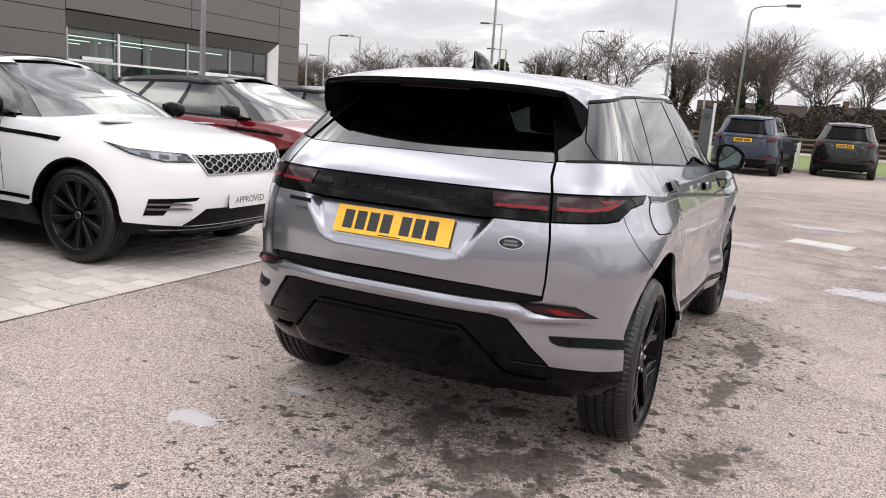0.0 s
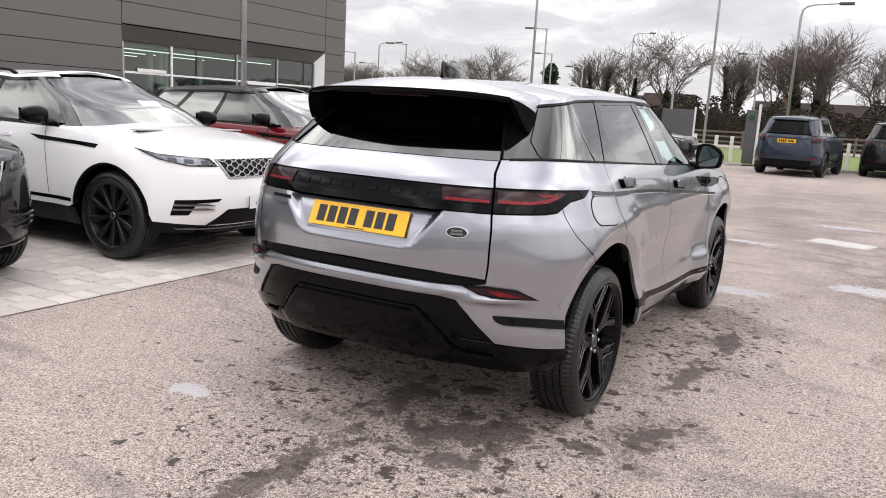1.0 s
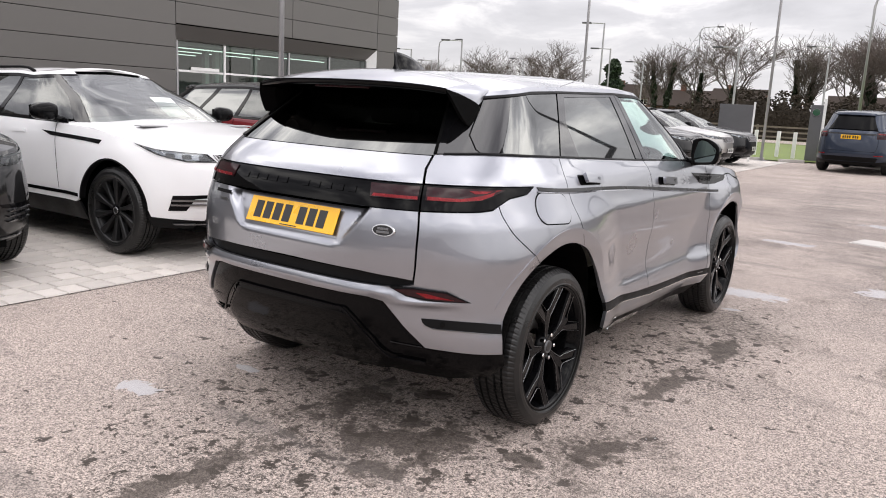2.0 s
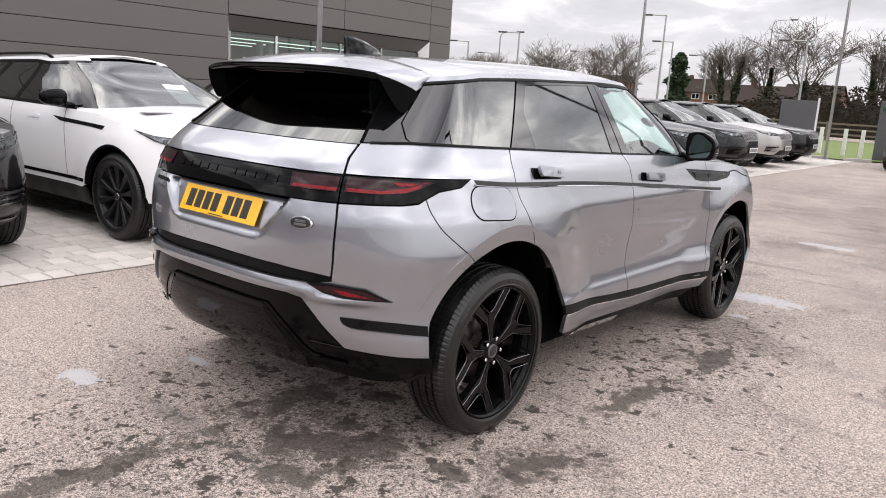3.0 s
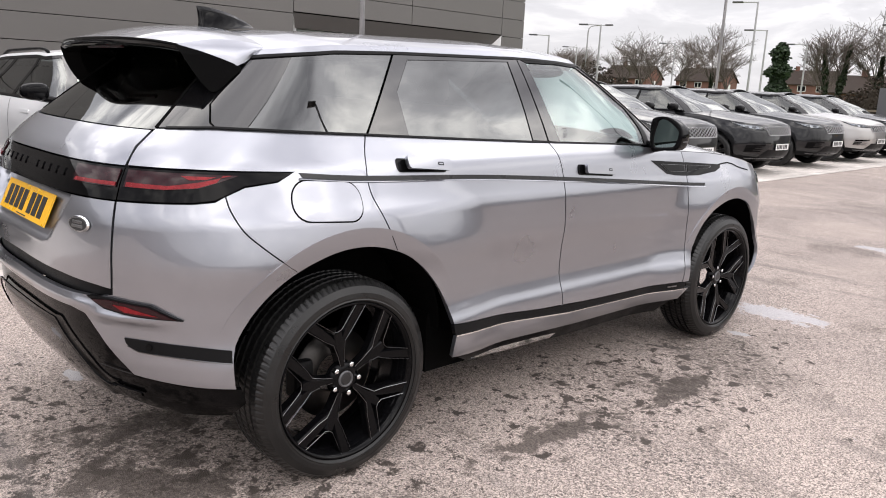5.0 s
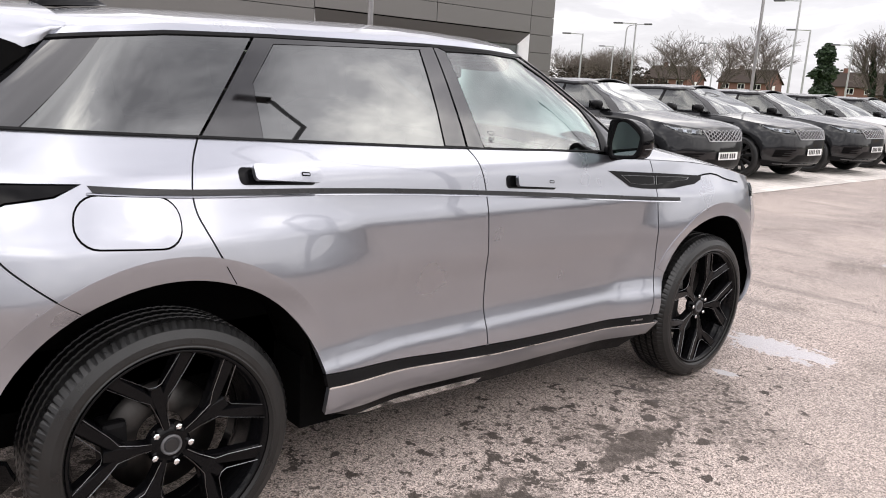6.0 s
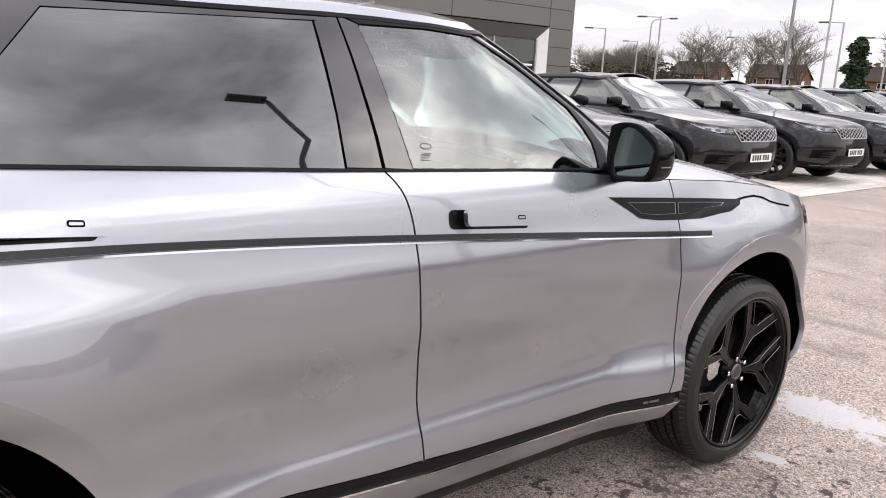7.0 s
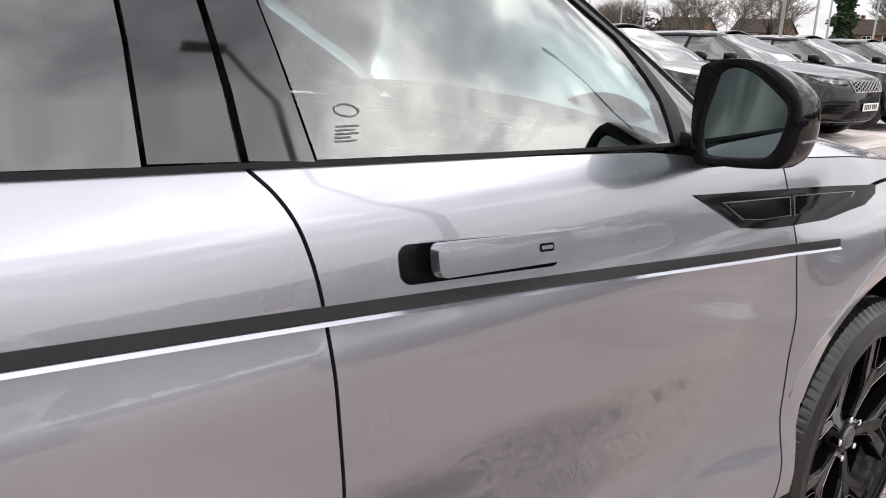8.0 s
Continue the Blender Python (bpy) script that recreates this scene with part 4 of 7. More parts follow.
panel("lower_intake", B, half + [(T2 - u, z) for u, z in reversed(half)], M_TRIM, H, off=0.005, step=0.07)
cap("bonnet", B, bonnet_edge, 3.42, B.top, 0.075, M_GREY, H, 46, 30)

# rear bumper in one piece with its corners
half = [(0.0, 0.648), (0.46, 0.650), (0.53, 0.640), (0.585, 0.58), (0.668, 0.461), (0.85, 0.440), (0.965, 0.431), (0.972, 0.430)]
half += [p for p in arc(HUB_R, AZ, rad(HUB_R), 173, 120, 10)] + list(reversed(quarter_seam)) + [(0.955, 1.014), (0.892, 1.008), (0.648, 1.006), (0.648, 0.720), (0.58, 0.705), (0.40, 0.703), (0.0, 0.703)]
poly = half + [(-u, z) for u, z in reversed(half)][1:-1]


def bumper_dome(u, z):
    a = np.abs(u)
    crest = np.interp(a, [0.0, 0.48, 0.60, 0.70, 0.88], [0.678, 0.678, 0.656, 0.646, 0.636])
    return 0.014 * np.exp(-((z - crest) / np.interp(a, [0.5, 0.7], [0.022, 0.014])) ** 2) * np.clip((0.90 - a) / 0.12, 0, 1)


panel("rear_bumper", B, poly, M_GREY, H, gap=0.002, step=0.024, dome=lambda u, z: bumper_dome(u, z) + arch_fold(np.abs(u), z), shade=bumper_dome)
half = [(0.0, 0.644), (0.46, 0.646), (0.525, 0.636), (0.580, 0.577), (0.663, 0.458), (0.85, 0.436), (0.955, 0.427), (0.985, 0.423), (0.985, 0.37), (0.92, 0.315), (0.75, 0.30), (0.50, 0.325), (0.0, 0.33)]
poly = half + [(-u, z) for u, z in reversed(half)][1:-1]


def valance_dome(u, z):
    a = np.abs(u)
    lim = np.interp(z, [0.40, 0.58], [0.50, 0.34])
    inner = np.clip((lim - a) / 0.03, 0, 1) * np.clip((0.58 - z) / 0.03, 0, 1)
    return -0.008 + 0.009 * inner


panel("rear_valance", B, poly, M_VALANCE, H, off=-0.002, step=0.018, dome=valance_dome, label="gloss black lower bumper with a raised diffuser")
panel("diffuser_lip", B, curve2([(0.30, 0.588), (0.345, 0.583), (0.40, 0.530), (0.50, 0.412), (0.56, 0.402)], 5) + curve2([(0.56, 0.397), (0.495, 0.405), (0.394, 0.525), (0.340, 0.576), (0.30, 0.581)], 5), M_GLOSS, H, True, off=0.006, rim=0.006, step=0.03)
panel("diffuser_lip", B, [(-0.30, 0.588), (0.30, 0.588), (0.30, 0.581), (-0.30, 0.581)], M_GLOSS, H, off=0.006, rim=0.006, step=0.05)
panel("valance_seam", B, [(0.53, 0.470), (0.655, 0.462), (0.655, 0.459), (0.53, 0.467)], M_STRIPE, H, True, off=-0.004, rim=0.002, step=0.03)
panel("exhaust_finisher", B, [(0.54, 0.402), (0.655, 0.394), (0.655, 0.378), (0.54, 0.384)], M_GLOSS, H, True, off=0.001, rim=0.006, step=0.03)
panel("rear_reflector_surround", B, [(0.555, 0.706), (0.648, 0.711), (0.775, 0.699), (0.866, 0.655), (0.735, 0.660), (0.625, 0.674)], M_TRIM, H, True, off=0.012, rim=0.02, step=0.03)
panel("rear_reflector", B, [(0.578, 0.700), (0.648, 0.705), (0.771, 0.694), (0.846, 0.660), (0.733, 0.666), (0.632, 0.680)], M_LAMPDARK, H, True, "dark red bumper reflector", off=0.017, rim=0.01, step=0.03)
panel("reflector_bar", B, [(0.66, 0.694), (0.70, 0.692), (0.80, 0.668), (0.70, 0.674)], M_LAMPRED_IN, H, True, off=0.0185, rim=0.002, step=0.03)
panel("bumper_vent", B, curve2([(0.684, 0.586), (0.690, 0.566), (0.721, 0.550), (0.827, 0.540), (0.983, 0.518)], 5) + curve2([(0.992, 0.557), (0.884, 0.573), (0.752, 0.584), (0.684, 0.586)], 4)[:-1], M_TRIM, H, True, "black slot in the bumper corner", off=0.004, rim=0.02, step=0.03)
panel("vent_edge", B, [(0.690, 0.562), (0.721, 0.5475), (0.827, 0.5385), (0.980, 0.517), (0.980, 0.514), (0.827, 0.5355), (0.721, 0.5445)], M_EDGE, H, True, "thin bright strip", off=0.006, rim=0.01, step=0.03)
for s in (-1, 1):
    bm = bmesh.new()
    add_lathe(bm, [(0, 0.011), (0.004, 0.010), (0.004, 0.0001)], 16)
    o = part("parking_sensor", bm, M_GLOSS, H)
    o.matrix_basis = Matrix.Translation(Vector(B.at(s * 0.76, 0.565) + B.normal(s * 0.76, 0.565) * 0.005)) @ Vector(B.normal(s * 0.76, 0.565)).to_track_quat("X", "Z").to_matrix().to_4x4()

# arch mouldings and sill
for hub, a0, a1 in ((HUB_R, 154, 23), (HUB_F, 153, 24)):
    outer = arc(hub, AZ, rad(hub) + FOLD, a0, a1, 30)
    inner = []
    for k in range(31):
        a = radians(a1 + (a0 - a1) * k / 30)
        lap = rad(hub) + 0.002 - 0.010 * min(1.0, k / 7, (30 - k) / 7)
        inner.append((hub + lap * math.cos(a), AZ + lap * math.sin(a)))
    panel("wheel_arch_moulding", B, outer + inner, M_GREY, H, True, off=0.0014, rim=0.012, step=0.015, dome=arch_fold)
for (u0, z0), (u1, z1) in (((1.140, 0.837), (1.203, 0.788)), ((1.574, 0.874), (1.607, 0.818))):
    panel("arch_seam", B, [(u0 - 0.0016, z0), (u0 + 0.0016, z0), (u1 + 0.0016, z1), (u1 - 0.0016, z1)], M_SHELL, H, True, off=0.0022, rim=0.0, step=0.01, dome=arch_fold)
panel("sill_strip", B, sill_top + [(3.640, 0.408), (3.640, 0.374), (2.634, 0.396), (1.899, 0.452)], M_TRIM, H, True, "black strip along the door bottoms", gap=0.001, off=-0.001, step=0.05)
panel("sill_line", B, [(1.902, 0.4515), (2.677, 0.3945), (3.66, 0.3735), (3.66, 0.3690), (2.677, 0.3890), (1.902, 0.4460)], M_CHROME, H, True, off=0.003, rim=0.006, step=0.05)
panel("sill", B, [(1.903, 0.448), (2.677, 0.391), (3.68, 0.371), (3.64, 0.308), (2.78, 0.312), (2.1, 0.338), (1.893, 0.360)], M_GREY, H, True, gap=0.001, step=0.05)
panel("sill_foot", B, [(1.925, 0.349), (2.1, 0.333), (2.78, 0.307), (3.62, 0.303), (3.55, 0.225), (2.78, 0.222), (2.10, 0.262)], M_TRIM, H, True, off=-0.012, step=0.06)
panel("sill_insert", B, [(2.04, 0.316), (2.3, 0.304), (2.62, 0.292), (2.66, 0.286), (2.64, 0.262), (2.3, 0.270), (2.10, 0.298)], M_CHROME, H, True, "bright insert under the sill", off=0.004, rim=0.003, step=0.05)
for s in (-1, 1):
    u = B.s(2.06)
    for k, wide in ((0, 0.022), (0.6, 0.040)):
        panel("sill_badge", B, [(u + 0.045 * k, 0.400), (u + 0.045 * k + wide, 0.3995), (u + 0.045 * k + wide, 0.3925), (u + 0.045 * k, 0.393)], M_EDGE, H, off=0.0015, rim=0.002, step=0.03, flip=s < 0)

# waist line, fuel flap, wing vent, handles
waist = curve2([(1.225, 1.096), (1.49, 1.078), (2.10, 1.052), (2.59, 1.021), (3.10, 0.984), (3.60, 0.946), (3.78, 0.936)])
panel("waist_strip", B, strip_poly(waist, 0.015)[:-1] + [(1.24, 1.079)], M_STRIPE, H, True, "dark strip along the waist line", off=0.0025, rim=0.004, step=0.04)
lip_top = [(u, z - 0.0155) for u, z in waist]
panel("waist_lip", B, strip_poly(lip_top, 0.006), M_GREY, H, True, off=0.0005, rim=0.0, step=0.03, dome=lambda u, z: 0.9 * (np.interp(u, [p[0] for p in lip_top], [p[1] for p in lip_top]) - z))
flap = rounded(1.196, 0.944, 1.457, 1.066, 0.055, 6)
flap = [(u, z - (u - 1.32) * 0.06) for u, z in flap]
grow = [(1.3265 + (u - 1.3265) * 1.035, 1.005 + (z - 1.005) * 1.075) for u, z in flap]
panel("flap_gap", B, grow, M_SHELL, H, off=0.0008, rim=0, step=0.03)
panel("fuel_flap", B, flap, M_GREY, H, off=0.003, rim=0.003, step=0.03, label="body-coloured fuel flap")
vent = [(3.292, 1.068), (3.606, 1.049), (3.61, 1.046), (3.614, 1.049), (3.965, 1.026), (3.955, 1.008), (3.90, 0.990), (3.832, 0.985), (3.74, 0.976), (3.614, 0.979), (3.52, 0.985), (3.433, 0.997), (3.37, 1.030)]
panel("wing_vent", B, vent, M_GLOSS, H, True, "gloss black wing vent", off=0.003, rim=0.006, step=0.03)
for blade_ in ([(3.375, 1.047), (3.602, 1.034), (3.602, 1.000), (3.50, 1.004), (3.434, 1.012)], [(3.622, 1.034), (3.86, 1.020), (3.845, 1.011), (3.70, 1.006), (3.665, 0.999), (3.622, 0.998)]):
    c_ = np.mean(blade_, axis=0)
    panel("vent_rim", B, [tuple(c_ + (np.array(q_) - c_) * 1.04) for q_ in blade_], M_EDGE, H, True, "thin grey edge of the vent blade", off=0.006, rim=0.005, step=0.03)
    panel("vent_blade", B, [tuple(c_ + (np.array(q_) - c_) * 0.965) for q_ in blade_], M_BAR, H, True, off=0.0085, rim=0.004, step=0.03)
for u0, z0, z1, L in ((1.652, 1.110, 1.097, 0.262), (2.697, 1.052, 1.033, 0.285)):
    sl = (z1 - z0) / L
    pocket = [(u, z + sl * (u - u0)) for u, z in rounded(u0 - 0.003, z0 - 0.028, u0 + L - 0.02, z0 + 0.019, 0.015, 5)]
    panel("handle_pocket", B, pocket, M_GLOSS, H, True, "black handle recess", off=0.0015, rim=0.003, step=0.03)
    blade = rounded(u0 + 0.031, z0 - 0.021, u0 + L, z0 + 0.019, 0.012, 4)
    blade = [(u, z + sl * (u - u0)) for u, z in blade]
    panel("door_handle", B, blade, M_GREY, H, True, "flush handle standing out of the door", step=0.03, rim=0.016, off=0.012, dome=lambda u, z, u0=u0, L=L: 0.022 * np.clip(1 - (u - u0) / L, 0, 1))
    slot = rounded(u0 + L - 0.074, z0 - 0.005, u0 + L - 0.044, z0 + 0.006, 0.004, 3)
    core = rounded(u0 + L - 0.071, z0 - 0.002, u0 + L - 0.047, z0 + 0.003, 0.002, 3)
    for nm_, ring_, mat_, lift_ in (("handle_button", slot, M_SHELL, 0.0006), ("button_face", core, M_GREY, 0.0012)):
        panel(nm_, B, [(u, z + sl * (u - u0)) for u, z in ring_], mat_, H, True, off=0.012 + lift_, rim=0.0, step=0.02, dome=lambda u, z, u0=u0, L=L: 0.022 * np.clip(1 - (u - u0) / L, 0, 1))

# tailgate: upper skin, light bar, lower skin with the plate recess
def mirrored(half):
    return half + [(-u, z) for u, z in reversed(half) if u > 1e-6]


panel("tailgate_upper", B, mirrored([(0.655, 1.214), (0.640, 1.165), (0.642, 1.108)]), M_GREY, H, gap=0.002, step=0.03)
panel("light_bar", B, mirrored([(0.643, 1.106), (0.643, 1.008)]), M_BAR, H, label="gloss black bar between the tail lamps", gap=0.001, off=-0.002, step=0.04)


def recess(u, z):
    a = np.abs(u)
    lim = np.interp(z, [0.83, 0.86, 1.0], [0.26, 0.315, 0.42])
    side = np.clip((lim + 0.02 - a) / 0.055, 0, 1)
    foot = np.clip((z - 0.832) / 0.022, 0, 1)
    return -(0.012 + 0.24 * np.clip(z - 0.86, 0, 1)) * side * side * (3 - 2 * side) * foot * foot * (3 - 2 * foot)


panel("tailgate_lower", B, mirrored([(0.643, 1.006), (0.644, 0.735), (0.58, 0.742), (0.40, 0.752), (0.0, 0.756)]), M_GREY, H, gap=0.002, step=0.013, dome=recess)
panel("tailgate_gap", B, mirrored([(0.66, 0.745), (0.66, 0.698)]), M_TRIM, H, off=-0.022, step=0.05, rim=0)
panel("tail_lamp", B, [(0.649, 1.105), (0.855, 1.104), (1.206, 1.096), (1.147, 1.072), (1.043, 1.059), (0.955, 1.018), (0.892, 1.011), (0.649, 1.009)], M_GLOSS, H, True, "smoked wrap-around tail lamp", gap=0.001, off=0.001, step=0.03)
panel("tail_lamp_lens", B, [(0.664, 1.098), (0.86, 1.095), (1.02, 1.090), (0.955, 1.068), (0.90, 1.052), (0.80, 1.046), (0.664, 1.048)], M_LAMPDARK, H, True, "dark red lamp lens", off=0.004, rim=0.004, step=0.03)
panel("tail_lamp_bar", B, [(0.672, 1.062), (0.81, 1.058), (0.90, 1.070), (1.00, 1.090), (0.97, 1.090), (0.955, 1.070), (0.90, 1.054), (0.80, 1.047), (0.672, 1.049)], M_LAMPRED_IN, H, True, "red light bar", off=0.0055, rim=0.002, step=0.03)
panel("tail_lamp_bar", B, [(0.84, 1.088), (0.95, 1.086), (0.92, 1.078), (0.87, 1.076)], M_LAMPRED_IN, H, True, off=0.0055, rim=0.002, step=0.03)
panel("inner_lamp", B, [(0.415, 1.098), (0.634, 1.098), (0.634, 1.046), (0.425, 1.046)], M_LAMPDARK, H, True, "dark red inner tail lamp", off=0.003, rim=0.004, step=0.03)
panel("inner_lamp_bar", B, [(0.44, 1.060), (0.632, 1.060), (0.632, 1.049), (0.432, 1.049)], M_LAMPRED_IN, H, True, off=0.0045, rim=0.002, step=0.03)
# raised lettering on the bar, as plain blocks
for i in range(11):
    if i == 5:
        continue
    u = -0.33 + i * 0.066
    panel("bar_block", B, [(u - 0.019, 1.079), (u + 0.019, 1.079), (u + 0.019, 1.055), (u - 0.019, 1.055)], M_GLOSS, H, off=0.001, rim=0.003, step=0.02)
panel("model_badge", B, [(-0.53, 0.985), (-0.40, 0.985), (-0.40, 0.970), (-0.53, 0.970)], M_TRIM, H, off=0.004, rim=0.004, step=0.02)
panel("model_badge", B, [(-0.48, 0.950), (-0.41, 0.950), (-0.41, 0.938), (-0.48, 0.938)], M_EDGE, H, off=0.004, rim=0.004, step=0.02)


def on_skin(S, u, z, off=0.0):
    n = Vector(S.normal(u, z))
    return Matrix.Translation(Vector(S.at(u, z)) + n * off) @ Matrix(((1, 0, 0, 0), (0, 1, 0, 0), (0, 0, 1, 0), (0, 0, 0, 1))) @ n.to_track_quat("Z", "Y").to_matrix().to_4x4()


def oval(a, b, h, n=28):
    bm = bmesh.new()
    lo = [bm.verts.new((a * math.cos(k / n * math.tau), b * math.sin(k / n * math.tau), 0)) for k in range(n)]
    hi = [bm.verts.new((a * 0.93 * math.cos(k / n * math.tau), b * 0.9 * math.sin(k / n * math.tau), h)) for k in range(n)]
    bm.faces.new(hi)
    for k in range(n):
        bm.faces.new((lo[k], lo[(k + 1) % n], hi[(k + 1) % n], hi[k]))
    return bm


bp = on_skin(B, 0.505, 0.923, 0.002)
badge = part("badge", oval(0.050, 0.026, 0.006), M_CHROME, H, "oval silver-rimmed badge")
badge.matrix_basis = bp
o = part("badge_field", oval(0.044, 0.021, 0.002), M_INK, badge)
o.matrix_basis = Matrix.Translation((0, 0, 0.0055))
for yy, ww in ((0.006, 0.024), (-0.007, 0.027)):
    o = part("badge_bar", box(-ww, yy - 0.0045, 0.0065, ww, yy + 0.0045, 0.0085, 0.001), M_EDGE, badge)

# number plate, leaning in its recess
tilt = math.atan2(0.052, 0.12)
pm = Matrix.Translation((0.002, -0.756, 0.926)) @ Matrix.Rotation(math.pi / 2 - tilt * 1.0, 4, "X")
plate = part("number_plate", box(-0.26, -0.0565, 0, 0.26, 0.0565, 0.004, 0.001), M_YELLOW, H, "yellow rear number plate with black bars")
plate.matrix_basis = pm
for i, xx in enumerate((-0.198, -0.140, -0.082, -0.024, 0.062, 0.120, 0.178)):
    o = part("plate_bar", box(xx - 0.022, -0.038, 0.004, xx + 0.022, 0.038, 0.0052), M_INK, plate)
o = part("plate_foot_bar", box(-0.05, -0.052, 0.004, 0.05, -0.048, 0.005), M_INK, plate)
o = part("plate_bracket", box(-0.20, -0.04, -0.003, 0.20, 0.04, 0.0), M_TRIM, plate)

# cabin: glass, pillars and roof
def top_line(u):
    return np.interp(u, [0.0, 0.60, 0.80, 0.851, 1.127, 1.822, 2.484, 2.75, 3.10, 3.29, 3.50, 3.9, C.top], [1.47, 1.46, 1.447, 1.456, 1.471, 1.502, 1.519, 1.520, 1.517, 1.511, 1.515, 1.54, 1.555])


def roof_edge(u):
    return top_line(u) + 0.022


panel("pillar", C, [(0.668, 1.221), (0.880, 1.228), (0.850, 1.243), (0.800, 1.298), (0.806, 1.33), (0.835, 1.43), (0.62, 1.45), (0.655, 1.30)], M_PIANO, H, True, "gloss black rear pillar", gap=0.001, step=0.04)
panel("quarter_panel_glass", C, [(0.888, 1.228), (1.004, 1.2245), (1.124, 1.470), (0.851, 1.453), (0.812, 1.33), (0.806, 1.298), (0.856, 1.243)], M_PIANO, H, True, "dark gloss quarter panel", gap=0.001, step=0.04)
panel("quarter_window", C, [(1.006, 1.2245), (1.057, 1.2235), (1.558, 1.2085), (1.804, 1.500), (1.122, 1.470)], M_TINT, H, True, "dark tinted rear quarter window", gap=0.001, step=0.04)
panel("door_pillar", C, [(1.566, 1.209), (1.812, 1.500), (2.569, 1.518), (2.560, 1.499), (2.452, 1.498), (1.866, 1.476), (1.762, 1.358), (1.752, 1.203)], M_PIANO, H, True, "gloss black door frame", gap=0.001, off=0.002, step=0.04)
panel("rear_door_window", C, [(1.752, 1.2035), (1.762, 1.358), (1.866, 1.476), (2.110, 1.487), (2.450, 1.498), (2.440, 1.29), (2.428, 1.175)], M_TINT, H, True, "dark tinted rear door window", gap=0.001, step=0.04)
panel("door_pillar", C, [(2.430, 1.175), (2.442, 1.29), (2.450, 1.40), (2.454, 1.498), (2.568, 1.518), (2.541, 1.337), (2.530, 1.24), (2.519, 1.171)], M_PIANO, H, True, gap=0.002, off=0.003, step=0.04)
panel("door_pillar", C, [(2.525, 1.171), (2.536, 1.24), (2.547, 1.337), (2.574, 1.518), (2.656, 1.499), (2.622, 1.337), (2.608, 1.24), (2.598, 1.165)], M_PIANO, H, True, gap=0.002, off=0.003, step=0.04)
panel("front_door_window", C, [(2.600, 1.1645), (2.610, 1.24), (2.624, 1.337), (2.658, 1.498), (3.0, 1.502), (3.285, 1.494), (3.355, 1.425), (3.385, 1.31), (3.30, 1.215), (3.200, 1.143)], M_CLEAR, H, True, "clear greenish front door window", gap=0.001, step=0.04)
for half in (0, 1):
    sweep = [math.pi * (half + k / 12) for k in range(13)]
    ring = [(2.6665 + 0.0165 * math.cos(a), 1.2185 + 0.0075 * math.sin(a)) for a in sweep]
    hole = [(2.6665 + 0.0147 * math.cos(a), 1.2185 + 0.0060 * math.sin(a)) for a in reversed(sweep)]
    panel("glass_mark", C, ring + hole, M_LED, H, off=0.0012, rim=0.0, step=0.01, label="grey etched oval on the glass")
for k, wide in enumerate((0.030, 0.026, 0.030, 0.020, 0.027)):
    z = 1.2025 - 0.0038 * k
    panel("glass_mark", C, [(2.642 - 0.0025 * k, z), (2.642 - 0.0025 * k + wide, z), (2.642 - 0.0025 * k + wide, z - 0.0016), (2.642 - 0.0025 * k, z - 0.0016)], M_LED, H, off=0.0012, rim=0.0, step=0.02)
panel("window_frame", C, [(2.586, 1.518), (3.0, 1.517), (3.29, 1.511), (3.385, 1.435), (3.42, 1.305), (3.335, 1.20), (3.245, 1.141), (3.203, 1.142), (3.302, 1.215), (3.387, 1.31), (3.357, 1.425), (3.285, 1.496), (3.0, 1.504), (2.660, 1.500)], M_TRIM, H, True, "black window seal", off=0.004, rim=0.02, step=0.04)
panel("windscreen_pillar", C, [(3.292, 1.513), (3.387, 1.437), (3.422, 1.305), (3.337, 1.20), (3.25, 1.141), (3.62, 1.10), (3.62, 1.222), (3.56, 1.368), (3.505, 1.515)], M_BLACKPAINT, H, True, "black windscreen pillar", step=0.04)
panel("pillar_trim", C, [(3.40, 1.515), (3.46, 1.45), (3.485, 1.30), (3.45, 1.13), (3.49, 1.128), (3.525, 1.30), (3.50, 1.45), (3.44, 1.515)], M_STRIPE, H, True, off=0.005, rim=0.006, step=0.04)
belt = [(0.70, 1.2225), (0.88, 1.229), (1.057, 1.2265), (1.545, 1.211), (1.687, 1.2045), (2.35, 1.1755), (2.60, 1.167), (3.2, 1.1455), (3.33, 1.135)]
panel("belt_trim", C, [(u, z + 0.002) for u, z in belt] + [(u, z - 0.0035) for u, z in reversed(belt)], M_TRIM, H, True, "black seal under the windows", off=0.003, rim=0.008, step=0.05)
us = np.linspace(0.835, 3.50, 40)
panel("roof_side", C, [(u, float(top_line(u))) for u in us] + [(u, float(roof_edge(u))) for u in us[::-1]], M_GREY, H, True, off=0.002, rim=0.02, step=0.03)
top_trim = [(u, float(top_line(u)) + 0.001) for u in us]
panel("roof_seal", C, top_trim + [(u, z - 0.010) for u, z in reversed(top_trim)], M_TRIM, H, True, off=0.005, rim=0.012, step=0.05)
half = [(3.515, 1.515), (3.57, 1.368), (3.63, 1.222), (3.66, 1.09), (C.top, 1.05)]
poly = half + [(2 * C.top - u, z) for u, z in reversed(half[:-1])]
head = [(u, float(top_line(u))) for u in np.linspace(3.52, C.top, 8)]
poly = poly + [(2 * C.top - u, z) for u, z in head] + list(reversed(head[:-1]))
panel("windscreen", C, poly[:-1], M_THIN, H, label="clear windscreen", step=0.06)
us = np.linspace(3.50, C.top, 10)
hd = [(u, float(top_line(u))) for u in us] + [(2 * C.top - u, float(top_line(u))) for u in us[::-1][1:]]
panel("windscreen_header", C, hd + [(u, z + 0.023) for u, z in reversed(hd)], M_GREY, H, step=0.05)
